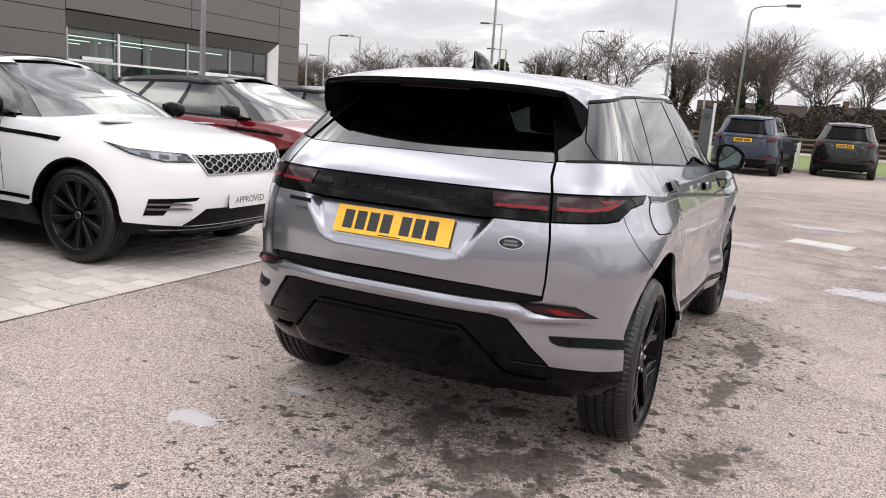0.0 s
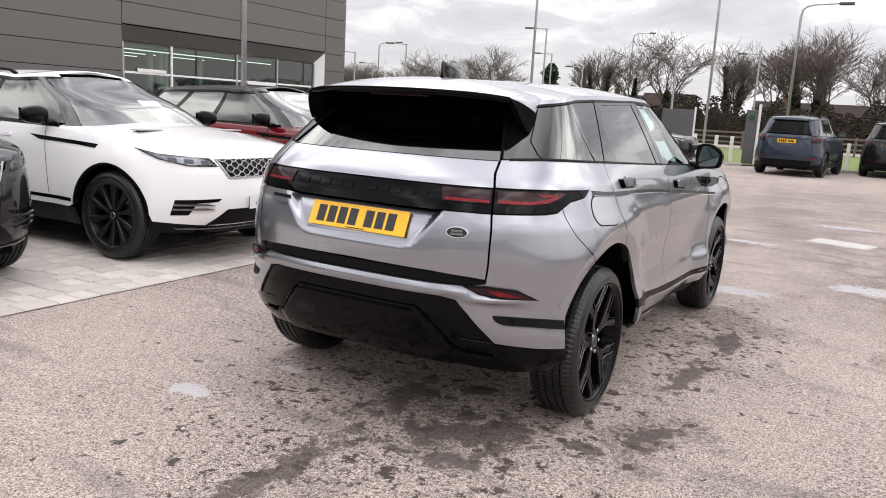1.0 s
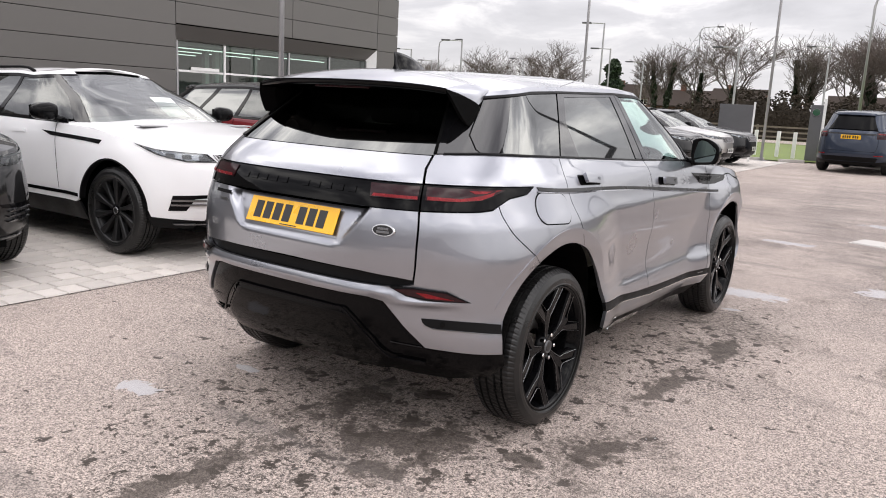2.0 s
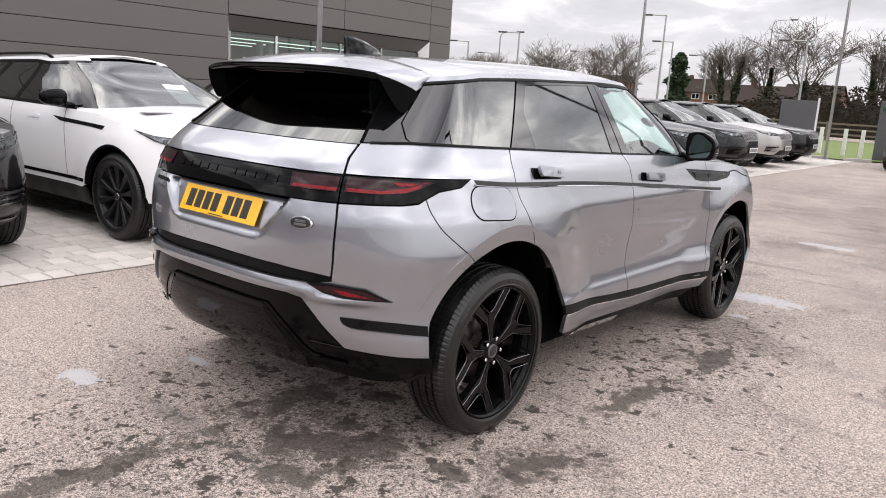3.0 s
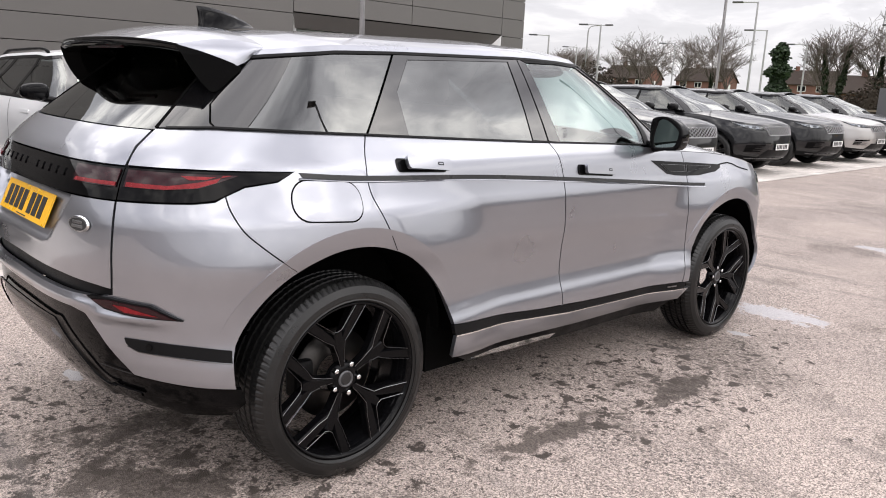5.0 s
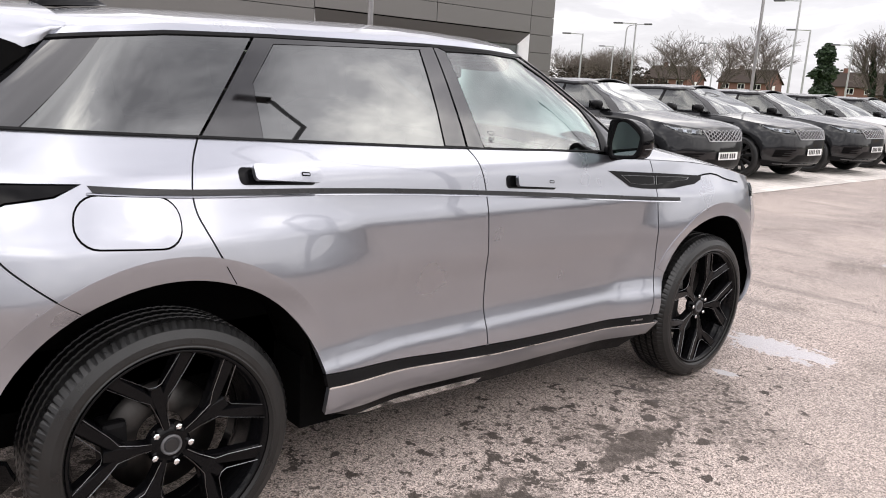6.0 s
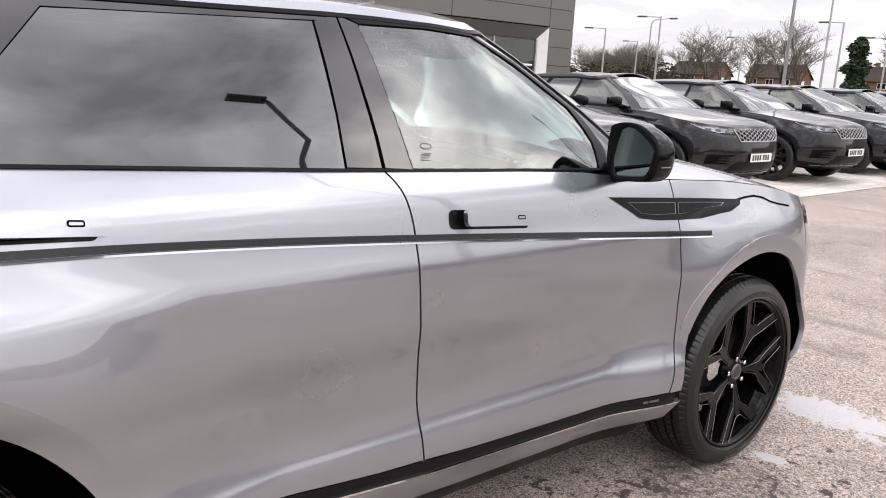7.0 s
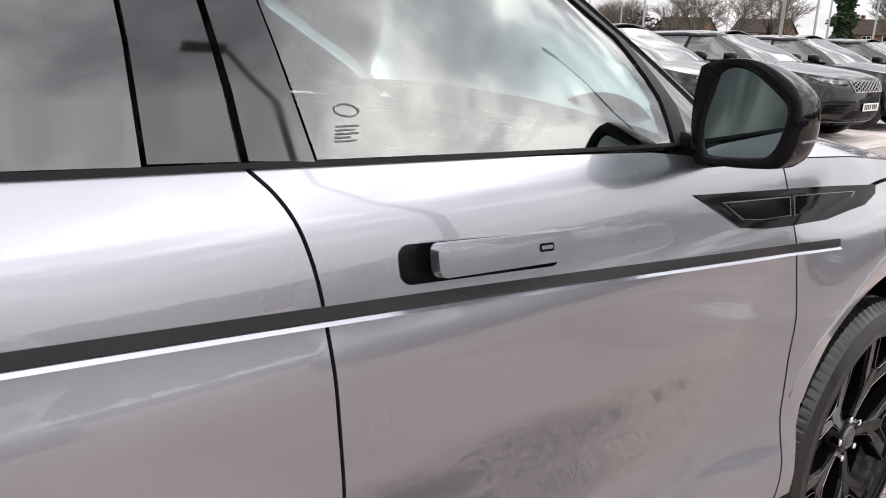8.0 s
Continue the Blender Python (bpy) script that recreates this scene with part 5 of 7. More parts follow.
cap("roof", C, roof_edge, 0.30, C.top, 0.062, M_GREY, H, 60, 34, label="grey metal roof")
panel("rear_window", C, mirrored([(0.66, 1.216), (0.648, 1.30), (0.615, 1.45), (0.60, 1.47), (0.0, 1.48)]), M_TINT, H, label="dark tinted rear window", gap=0.002, step=0.05, off=-0.004)
panel("tailgate_seal", C, [(0.652, 1.222), (0.665, 1.222), (0.655, 1.30), (0.622, 1.45), (0.610, 1.45), (0.640, 1.30)], M_SHELL, H, True, off=0.001, rim=0.01, step=0.04)


# spoiler over the rear window
def spoiler():
    n, rows = 36, 8
    verts, faces = [], []
    for i in range(n + 1):
        s = -1 + 2 * i / n
        a = abs(s)
        x_tr, y_tr, z_tr = 0.545 * s, -0.505 + 0.065 * a**3, 1.503 - 0.012 * a**2 - 0.010 * a**6
        x_fr, y_fr, z_fr = 0.553 * s, -0.15 + 0.01 * a, 1.568 - 0.074 * a**2.2
        for k in range(rows + 1):
            t = k / rows
            bulge = 0.016 * math.sin(math.pi * t)
            verts.append((x_fr + (x_tr - x_fr) * t, y_fr + (y_tr - y_fr) * t, z_fr + (z_tr - z_fr) * t + bulge))
    for i in range(n):
        for k in range(rows):
            a = i * (rows + 1) + k
            faces.append((a, a + 1, a + rows + 2, a + rows + 1))
    raw("spoiler_top", verts, faces, M_GREY, H, "grey roof spoiler", smooth=True)
    low_y, low_x, low_z = (-0.152, -0.245, -0.345, -0.435), (0.557, 0.586, 0.573, 0.548), (1.476, 1.419, 1.455, 1.477)
    for s in (-1, 1):
        verts, faces = [], []
        for k in range(rows + 1):
            t = k / rows
            bulge = 0.016 * math.sin(math.pi * t)
            a = Vector((0.553 + (0.545 - 0.553) * t, -0.14 + (-0.440 + 0.14) * t, 1.494 + (1.481 - 1.494) * t + bulge))
            tt = [0, 0.35, 0.7, 1.0]
            b = Vector((np.interp(t, tt, low_x), np.interp(t, tt, low_y), np.interp(t, tt, low_z)))
            for m in range(5):
                f = m / 4
                p = a.lerp(b, f)
                p.x += 0.012 * math.sin(math.pi * f) * (1 - t)
                verts.append((s * p.x, p.y, p.z))
        for k in range(rows):
            for m in range(4):
                q = k * 5 + m
                faces.append((q, q + 5, q + 6, q + 1) if s < 0 else (q, q + 1, q + 6, q + 5))
        raw("spoiler_side", verts, faces, M_GREY, H, "grey spoiler side", smooth=True)
    verts, faces = [], []
    prof = 5
    for i in range(n + 1):
        s = -1 + 2 * i / n
        a = abs(s)
        x_tr, y_tr, z_tr = 0.545 * s, -0.505 + 0.065 * a**3, 1.503 - 0.012 * a**2 - 0.010 * a**6
        pts = [(x_tr, y_tr, z_tr), (x_tr * 1.002, y_tr - 0.004, z_tr - 0.012), (x_tr * 1.0, y_tr + 0.012, z_tr - 0.026),
               (x_tr * 0.99, y_tr + 0.10, z_tr - 0.035), (x_tr * 0.98, -0.25, 1.455 - 0.02 * a), (x_tr * 0.98, -0.18, 1.455)]
        verts += pts
    w = 6
    for i in range(n):
        for k in range(w - 1):
            a = i * w + k
            faces.append((a, a + 1, a + w + 1, a + w))
    raw("spoiler_underside", verts, faces, M_VALANCE, H, "gloss black spoiler underside and lip", smooth=True)
    for s in (-1, 1):
        bm = bmesh.new()
        outer = [(0.546, -0.440, 1.478), (0.574, -0.345, 1.453), (0.588, -0.247, 1.417), (0.600, -0.285, 1.380), (0.607, -0.345, 1.336), (0.600, -0.374, 1.350), (0.586, -0.410, 1.400), (0.566, -0.435, 1.450)]
        smooth = []
        for i in range(len(outer)):
            p0, p1, p2, p3 = (Vector(outer[(i + k) % len(outer)]) for k in (-1, 0, 1, 2))
            smooth += [0.5 * (2 * p1 + (p2 - p0) * t + (2 * p0 - 5 * p1 + 4 * p2 - p3) * t * t + (3 * p1 - p0 - 3 * p2 + p3) * t**3) for t in (0, 0.33, 0.67)]
        outer = smooth
        lo = [bm.verts.new((s * (x - 0.050), y + 0.05, z)) for x, y, z in outer]
        hi = [bm.verts.new((s * x, y, z)) for x, y, z in outer]
        bm.faces.new(hi)
        bm.faces.new(list(reversed(lo)))
        for i in range(len(outer)):
            j = (i + 1) % len(outer)
            bm.faces.new((lo[i], lo[j], hi[j], hi[i]))
        bmesh.ops.recalc_face_normals(bm, faces=bm.faces[:])
        part("spoiler_fin", bm, M_SHELL, H, "gloss black spoiler end blade")


spoiler()
# aerial fin
bm = bmesh.new()
prev = None
for i in range(15):
    t = i / 14
    y = -0.100 + 0.235 * t
    hgt = 0.084 * (1 - t**1.7) ** 0.9
    wd = 0.007 + 0.030 * math.sin(math.pi * min(1, t * 1.05)) ** 0.8
    zb = 1.560 + 0.022 * t
    ring = [bm.verts.new(c) for c in ((-wd - 0.010, y, zb), (-wd * 0.62, y, zb + hgt * 0.35), (-wd * 0.26, y, zb + hgt * 0.8), (0, y - 0.010 * (1 - t), zb + hgt + 0.003), (wd * 0.26, y, zb + hgt * 0.8), (wd * 0.62, y, zb + hgt * 0.35), (wd + 0.010, y, zb))]
    if prev:
        for k in range(6):
            bm.faces.new((prev[k], prev[k + 1], ring[k + 1], ring[k]))
    else:
        bm.faces.new(ring)
    prev = ring
part("aerial_fin", bm, M_GLOSS, H, "black shark-fin aerial", smooth=True)
# rear wiper is hidden under the spoiler; third brake lamp
part("brake_lamp", box(-0.16, -0.470, 1.466, 0.16, -0.455, 1.480, 0.002), M_LAMPDARK, H)


# door mirrors
def door_mirror(s):
    mir = new("door_mirror")
    mir.parent = H
    mir["label"] = "gloss black door mirror"
    nu, nv = 44, 12
    cx, cz = 0.932, 1.205
    shell = ((0.853, 1.277), (0.892, 1.287), (0.941, 1.285), (0.983, 1.266), (1.009, 1.243), (1.018, 1.215), (1.018, 1.176), (1.007, 1.143), (0.985, 1.130), (0.890, 1.123), (0.864, 1.139), (0.848, 1.170), (0.846, 1.230))
    pane = ((0.882, 1.264), (0.900, 1.273), (0.925, 1.270), (0.950, 1.257), (0.990, 1.226), (0.995, 1.208), (0.988, 1.171), (0.978, 1.151), (0.965, 1.144), (0.885, 1.136), (0.870, 1.146), (0.864, 1.188))

    def round_line(pts):
        """nu points of a rounded outline, at even angles round the centre."""
        q = np.array(curve2(list(pts) + [pts[0]], 8))[:-1]
        ang = np.unwrap(np.arctan2(q[:, 1] - cz, q[:, 0] - cx))
        far = np.hypot(q[:, 0] - cx, q[:, 1] - cz)
        if ang[-1] < ang[0]:
            ang, far = ang[::-1], far[::-1]
        want = np.arange(nu) / nu * math.tau
        rr = np.interp(want, ang, far, period=math.tau)
        return [(cx + r_ * math.cos(w_), cz + r_ * math.sin(w_)) for w_, r_ in zip(want, rr)]

    bm = bmesh.new()
    outline, glass_line = round_line(shell), round_line(pane)
    rings = []
    for i in range(nv + 1):
        t = i / nv
        y = 1.845 + 0.140 * t
        k_ = max((1 - t**4.0) ** 0.5, 0.04) * (0.985 if i == 0 else 1.0)
        rings.append([bm.verts.new((s * (cx + (x - cx) * k_ - 0.004 * t * t), y, cz + (z - cz) * k_ - 0.006 * t)) for x, z in outline])
    for r0, r1 in zip(rings, rings[1:]):
        for k in range(nu):
            bm.faces.new((r0[k], r0[(k + 1) % nu], r1[(k + 1) % nu], r1[k]))
    bm.faces.new(rings[-1])
    pts = [Vector((s * x, 1.859, z)) for x, z in glass_line]
    inner = [bm.verts.new(p) for p in pts]
    for k in range(nu):
        bm.faces.new((rings[0][(k + 1) % nu], rings[0][k], inner[k], inner[(k + 1) % nu]))
    bmesh.ops.recalc_face_normals(bm, faces=bm.faces[:])
    part("mirror_housing", bm, M_GLOSS, mir, "gloss black housing", smooth=True)
    bm = bmesh.new()
    f = bm.faces.new([bm.verts.new(p) for p in pts])
    bm.normal_update()
    if f.normal.y > 0:
        f.normal_flip()
    part("mirror_glass", bm, M_MIRROR, mir, "mirror glass")
    part("mirror_stalk", tube([(s * 0.80, 1.90, 1.13), (s * 0.85, 1.90, 1.135), (s * 0.90, 1.895, 1.145)], [0.035, 0.028, 0.026], 10), M_GLOSS, mir, smooth=True)
    part("mirror_lamp", box(min(s * 1.000, s * 1.0185), 1.87, 1.170, max(s * 1.000, s * 1.0185), 1.915, 1.174, 0.002), M_EDGE, mir, "thin indicator strip")


M_MIRROR = surface("mirror_glass", (0.15, 0.185, 0.18), 0.02, 1.0, 0, 0.02, 2, 50, 0, 0.01)
for s in (1, -1):
    door_mirror(s)

# dark inner shell behind the gaps, wheel houses and floor
half = [(0.68, 0.66), (0.70, 1.195), (0.9, 1.20), (1.545, 1.19), (2.6, 1.145), (3.3, 1.11), (3.7, 1.06), (4.3, 1.00), (4.8, 0.92), (B.top, 0.89), (B.top, 0.28), (4.6, 0.29), (HUB_F + 0.45, 0.36)]
half += arc(HUB_F, AZ, rad(HUB_F) + 0.012, 0, 180, 20)[1:] + [(3.5, 0.30), (1.95, 0.31)] + arc(HUB_R, AZ, rad(HUB_R) + 0.012, 0, 180, 20) + [(0.95, 0.44)]
panel("inner_shell", B, half, M_SHELL, H, True, off=-0.024, rim=0, step=0.08)
panel("tailgate_inner", B, mirrored([(0.72, 1.20), (0.72, 0.66)]), M_SHELL, H, off=-0.11, rim=0, step=0.08)
bm = bmesh.new()
add_box(bm, -0.60, -0.52, 0.34, 0.60, 3.20, 0.60)
add_box(bm, -0.78, 0.46, 0.25, 0.78, 2.20, 0.50)
part("underbody", bm, M_SHELL, H)
for hy in (0.0, 2.681):
    for s in (-1, 1):
        bm = bmesh.new()
        ring0, ring1 = [], []
        for k in range(25):
            a = radians(6 + 168 * k / 24)
            ring0.append(bm.verts.new((s * 0.60, hy + 0.485 * math.cos(a), AZ + 0.485 * math.sin(a))))
            ring1.append(bm.verts.new((s * (0.815 + 0.068 * math.sin(a) ** 0.8), hy + 0.485 * math.cos(a), AZ + 0.485 * math.sin(a))))
        for k in range(24):
            bm.faces.new((ring0[k], ring0[k + 1], ring1[k + 1], ring1[k]))
        bm.faces.new(ring0)
        part("wheel_house", bm, M_SHELL, H)
for hy in (0.0, 2.681):
    for s in (1, -1):
        wheel(H, pose(s * 0.792, hy, HZ), right=s > 0, spin=13.0 if hy < 1 else -23.0)

# interior
part("cabin_floor", box(-0.57, -0.45, 0.60, 0.57, 2.1, 0.64), M_CABIN, H)
part("parcel_shelf", box(-0.62, -0.45, 1.08, 0.62, 0.05, 1.10, 0.01), M_CABIN, H)
bm = bmesh.new()
add_box(bm, -0.74, 2.08, 0.84, 0.74, 2.36, 1.00, 0.06)
add_box(bm, 0.22, 2.14, 0.96, 0.66, 2.38, 1.14, 0.06)
part("dashboard", bm, M_CABIN, H, "dark dashboard", smooth=False)
for s in (-1, 1):
    part("door_card", box(s * 0.74 - 0.03, 0.56, 0.62, s * 0.74 + 0.03, 2.0, 1.10, 0.02), M_SEAT, H, "pale leather door card")


def seat(x, y, wide=0.26):
    st = new("seat")
    st.parent = H
    st["label"] = "pale leather seat"
    part("cushion", box(x - wide, y - 0.05, 0.66, x + wide, y + 0.48, 0.80, 0.06), M_SEAT, st)
    part("backrest", box(-wide + 0.01, -0.07, 0, wide - 0.01, 0.07, 0.58, 0.06, Matrix.Translation((x, y - 0.02, 0.74)) @ Matrix.Rotation(radians(14), 4, "X")), M_SEAT, st)
    for hx in (0,) if wide < 0.4 else (-0.42, 0, 0.42):
        part("headrest", box(-0.13, -0.05, 0, 0.13, 0.05, 0.17, 0.045, Matrix.Translation((x + hx, y - 0.18, 1.31)) @ Matrix.Rotation(radians(10), 4, "X")), M_SEAT, st)


seat(0.37, 0.95)
seat(-0.37, 0.95)
seat(0.0, 0.10, 0.55)
st = new("steering_wheel")
st.parent = H
st["label"] = "black leather steering wheel"
sm = Matrix.Translation((0.44, 2.05, 1.02)) @ Matrix.Rotation(radians(60), 4, "X")
st.matrix_basis = sm
part("wheel_rim", tube([(0.185 * math.cos(k / 40 * math.tau), 0.185 * math.sin(k / 40 * math.tau), 0) for k in range(40)], 0.018, 8, True), M_TRIM, st, smooth=True)
part("wheel_boss", box(-0.08, -0.06, -0.03, 0.08, 0.06, 0.02, 0.02), M_CABIN, st)
for a in (0, 180, 270):
    part("wheel_spoke", box(0.05, -0.016, -0.008, 0.18, 0.016, 0.006, 0.004, Matrix.Rotation(radians(a), 4, "Z")), M_CABIN, st)
part("rear_view_mirror", box(-0.13, 1.63, 1.41, 0.13, 1.66, 1.47, 0.015), M_CABIN, H)
part("sun_visor", box(0.16, 1.42, 1.485, 0.58, 1.60, 1.50, 0.008), M_CABIN, H)


# ---- the other parked cars ----
def suv(at, label, colour, roof=None, kind="coupe", group="", plate=M_PLATEW, card=False, wheels="ten", detail=1.0, rear_plate=False, name="parked_suv"):
    """A large suv facing +y in its own frame, rear axle at y = 0."""
    roof = roof or colour
    big = kind == "tall"
    WB, HW = (2.92, 1.0) if big else (2.874, 0.965)
    ro, fo = (-0.98, 0.90) if big else (-1.03, 0.885)
    zb, zt = (1.22, 1.80) if big else (1.072, 1.525)
    wid = ((0.22, HW - 0.10), (0.35, HW - 0.045), (0.60, HW - 0.03), (0.85, HW - 0.035), (zb - 0.08, HW - 0.055), (zb, HW - 0.085), (zb + 0.1, HW - 0.15), (zt - 0.15, HW - (0.27 if big else 0.31)), (zt, HW - (0.33 if big else 0.40)))
    rear = ((0.22, ro + 0.22), (0.35, ro + 0.08), (0.55, ro), (0.75, ro + 0.01), (zb - 0.1, ro + 0.07), (zb + 0.05, ro + 0.14), (zt - 0.1, ro + (0.36 if big else 0.55)), (zt, ro + (0.42 if big else 0.68)))
    F = WB + fo
    front = ((0.22, F - 0.20), (0.38, F - 0.04), (0.55, F), (0.75, F - 0.02), (0.88, F - 0.07), (1.0, F - 0.17), (1.12, F - 0.40))
    cowl = WB - 0.42
    screen = ((0.98, cowl + 0.24), (zb, cowl + 0.07), (zb + 0.2, cowl - 0.28), (zt - 0.1, cowl - 0.72), (zt, cowl - 0.95))
    fl = ((0.0, 0.37, 0.42, 0.72, 0.032), (WB, 0.37, 0.42, 0.72, 0.032))
    S = Surf(wid, rear, front, 0.15, WB - 0.10, flares=fl, dr=1.0, df=1.0, nr=3.6, nf=3.0)
    K = Surf(wid, rear, screen, 0.15, 1.0, df=1.35, dr=1.0, nr=4.0, nf=4.5)
    g = thing(name, label, "car", at, group)
    ur, uf, hz, ar = S.s(0.0), S.s(WB), 0.37, 0.44
    st = 0.075 / detail

    def bonz(u):
        return np.interp(u, [S.s(WB - 0.9), S.s(WB - 0.3), S.s(WB + 0.25), S.top - 0.6, S.top], [zb - 0.005, zb - 0.03, zb - 0.09, zb - 0.155, zb - 0.165])

    uc = S.s(cowl - 0.35)
    low = [(0.0, 0.36)] + [(0.6, 0.36), (ur - 0.55, 0.40)] + arc(ur, hz, ar, 172, 8, 22) + [(ur + 0.5, 0.40), (uf - 0.5, 0.40)] + arc(uf, hz, ar, 172, 8, 22) + [(uf + 0.47, 0.37), (S.top - 0.5, 0.335), (S.top, 0.335)]
    top = [(u, float(bonz(u))) for u in np.linspace(S.top, uc, 14)] + [(S.s(1.2), zb - 0.002), (S.s(0.0), zb + 0.014), (S.s(-0.4), zb + 0.02), (0.5, zb + 0.02), (0, zb + 0.02)]
    panel("body_side", S, low + top, colour, g, True, step=st, rim=0.02)
    panel("lower_cladding", S, [(0, 0.36), (0.6, 0.36), (ur - 0.46, 0.40), (ur - 0.40, 0.26), (0.5, 0.26), (0, 0.26)], M_TRIM, g, True, step=0.1, off=-0.004)
    panel("lower_cladding", S, [(ur + 0.44, 0.40), (uf - 0.44, 0.40), (uf - 0.40, 0.24), (ur + 0.40, 0.24)], M_TRIM, g, True, step=0.1, off=-0.004, label="black sill")
    panel("lower_cladding", S, [(uf + 0.43, 0.37), (S.top - 0.5, 0.335), (S.top, 0.335), (S.top, 0.25), (uf + 0.5, 0.27)], M_TRIM, g, True, step=0.1, off=-0.004)
    panel("door_strip", S, [(ur + 0.46, 0.475), (uf - 0.46, 0.475), (uf - 0.46, 0.445), (ur + 0.46, 0.445)], M_GLOSS, g, True, step=0.1, off=0.003, rim=0.006)
    for hub in (ur, uf):
        panel("arch_lip", S, arc(hub, hz, ar + (0.003 if kind == "coupe" else 0.012), 172, 8, 24) + arc(hub, hz, ar - 0.012, 8, 172, 24), M_TRIM, g, True, off=0.002 if kind == "coupe" else 0.004, rim=0.05, step=0.06)
    # shut-lines
    for y0, y1 in ((cowl - 0.42, cowl - 0.36), (1.02, 1.06), (0.18, 0.42)):
        seam("shut_line", S, [(S.s(y0), zb - 0.01), (S.s((y0 + y1) / 2), 0.8), (S.s(y1), 0.49)], 0.007, M_SHELL, g, True)
    for y in (0.42, 1.36):
        panel("door_handle", S, rounded(S.s(y), zb - 0.125, S.s(y) + 0.22, zb - 0.095, 0.01, 3), colour, g, True, off=0.008, rim=0.012, step=0.05)
    # wing vent
    panel("wing_vent", S, [(S.s(cowl - 0.62), zb - 0.085), (S.s(WB - 0.14), zb - 0.118), (S.s(WB - 0.17), zb - 0.152), (S.s(WB - 0.40), zb - 0.140), (S.s(cowl - 0.48), zb - 0.125)], M_GLOSS, g, True, "gloss black wing vent", off=0.004, step=0.05, rim=0.006)
    # bonnet
    cap("bonnet", S, bonz, uc + 0.02, S.top, 0.075, colour, g, int(26 * detail), 20)
    if colour is M_WHITE:
        for s in (-1, 1):
            part("bonnet_vent", box(s * 0.50 - 0.13, cowl + 0.30, zb + 0.004, s * 0.50 + 0.13, cowl + 0.42, zb + 0.012, 0.003, Matrix.Translation((0, 0, -0.002))), M_POLE, g)
    for i in range(11):
        if i != 5:
            o = part("bonnet_block", box(-0.022, -0.012, 0, 0.022, 0.012, 0.004), M_EDGE, g)
            ang = (i - 5) * 0.068
            e = S.at(S.top - abs(ang) * 1.0, 0.95)
            o.matrix_basis = pose(ang, F - 0.185 - ang * ang * 0.30, zb - 0.122 + 0.0, -14, 0, 0)
    # lamps
    lz = zb - 0.215
    panel("headlamp", S, [(S.top - 1.20, lz + 0.100), (S.top - 0.98, lz + 0.062), (S.top - 0.56, lz + 0.036), (S.top - 0.50, lz - 0.030), (S.top - 0.74, lz - 0.030), (S.top - 0.98, lz + 0.018)], M_GLOSS, g, True, "slim clear headlamp with a dark surround", off=0.004, rim=0.006, step=0.04)
    panel("headlamp_lens", S, [(S.top - 1.06, lz + 0.062), (S.top - 0.95, lz + 0.047), (S.top - 0.60, lz + 0.024), (S.top - 0.55, lz - 0.014), (S.top - 0.74, lz - 0.016), (S.top - 0.93, lz + 0.016)], M_LAMPIN, g, True, off=0.006, rim=0.002, step=0.03)
    for k in range(3):
        uk = S.top - 0.90 + 0.13 * k
        panel("lamp_module", S, rounded(uk, lz - 0.004 - 0.006 * k, uk + 0.075, lz + 0.034 - 0.008 * k, 0.010, 3), M_POLEDARK, g, True, off=0.0075, rim=0.002, step=0.04)
    panel("running_light", S, [(S.top - 1.10, lz + 0.076), (S.top - 0.95, lz + 0.054), (S.top - 0.60, lz + 0.031), (S.top - 0.60, lz + 0.024), (S.top - 0.95, lz + 0.045), (S.top - 1.09, lz + 0.067)], M_EDGE, g, True, "pale running light strip", off=0.008, rim=0.002, step=0.04)
    panel("headlamp_glass", S, [(S.top - 1.20, lz + 0.100), (S.top - 0.98, lz + 0.062), (S.top - 0.56, lz + 0.036), (S.top - 0.50, lz - 0.030), (S.top - 0.74, lz - 0.030), (S.top - 0.98, lz + 0.018)], M_LENS, g, True, off=0.011, rim=0.0, step=0.05)
    # grille with a mesh of rounded lozenges
    gz1, gz0, gu = lz + 0.030, lz - 0.125, 0.52
    T2 = 2 * S.top
    panel("grille", S, [(S.top - gu, gz1), (T2 - S.top + gu, gz1), (T2 - S.top + gu - 0.09, gz0), (S.top - gu + 0.09, gz0)], M_GLOSS, g, label="black honeycomb grille in a bright frame", off=0.003, rim=0.006, step=0.05)
    fr = [(S.top - gu, gz1), (S.top - gu + 0.09, gz0), (T2 - S.top + gu - 0.09, gz0), (T2 - S.top + gu, gz1)]
    fr2 = [(S.top - gu + 0.014, gz1 - 0.0), (S.top - gu + 0.098, gz0 + 0.012), (T2 - S.top + gu - 0.098, gz0 + 0.012), (T2 - S.top + gu - 0.014, gz1)]
    panel("grille_frame", S, fr + list(reversed(fr2)), M_POLE, g, off=0.012, rim=0.010, step=0.05)
    bm = bmesh.new()
    rows, cells = 5, 10
    amp = (gz1 - gz0 - 0.016) / (2 * rows)
    for r in range(rows + 1):
        z = gz1 - 0.008 - 2 * amp * r
        lim = gu - 0.016 - 0.09 * (gz1 - z) / (gz1 - gz0)
        pts = []
        for j in range(-cells * 2, cells * 2 + 1):
            du = j * gu / (cells * 2)
            ph = (j + 2 * (r % 2)) % 4
            zz = min(max(z + amp * (0.95 if ph in (0, 1) else -0.95), gz0 + 0.006), gz1 - 0.004)
            if abs(du) < lim:
                pts.append(S.at(S.top + du, zz) + S.normal(S.top + du, zz) * 0.009)
        add_tube(bm, pts, 0.0050, 4, cap=False)
    part("grille_mesh", bm, M_POLE, g, "silver grille mesh")
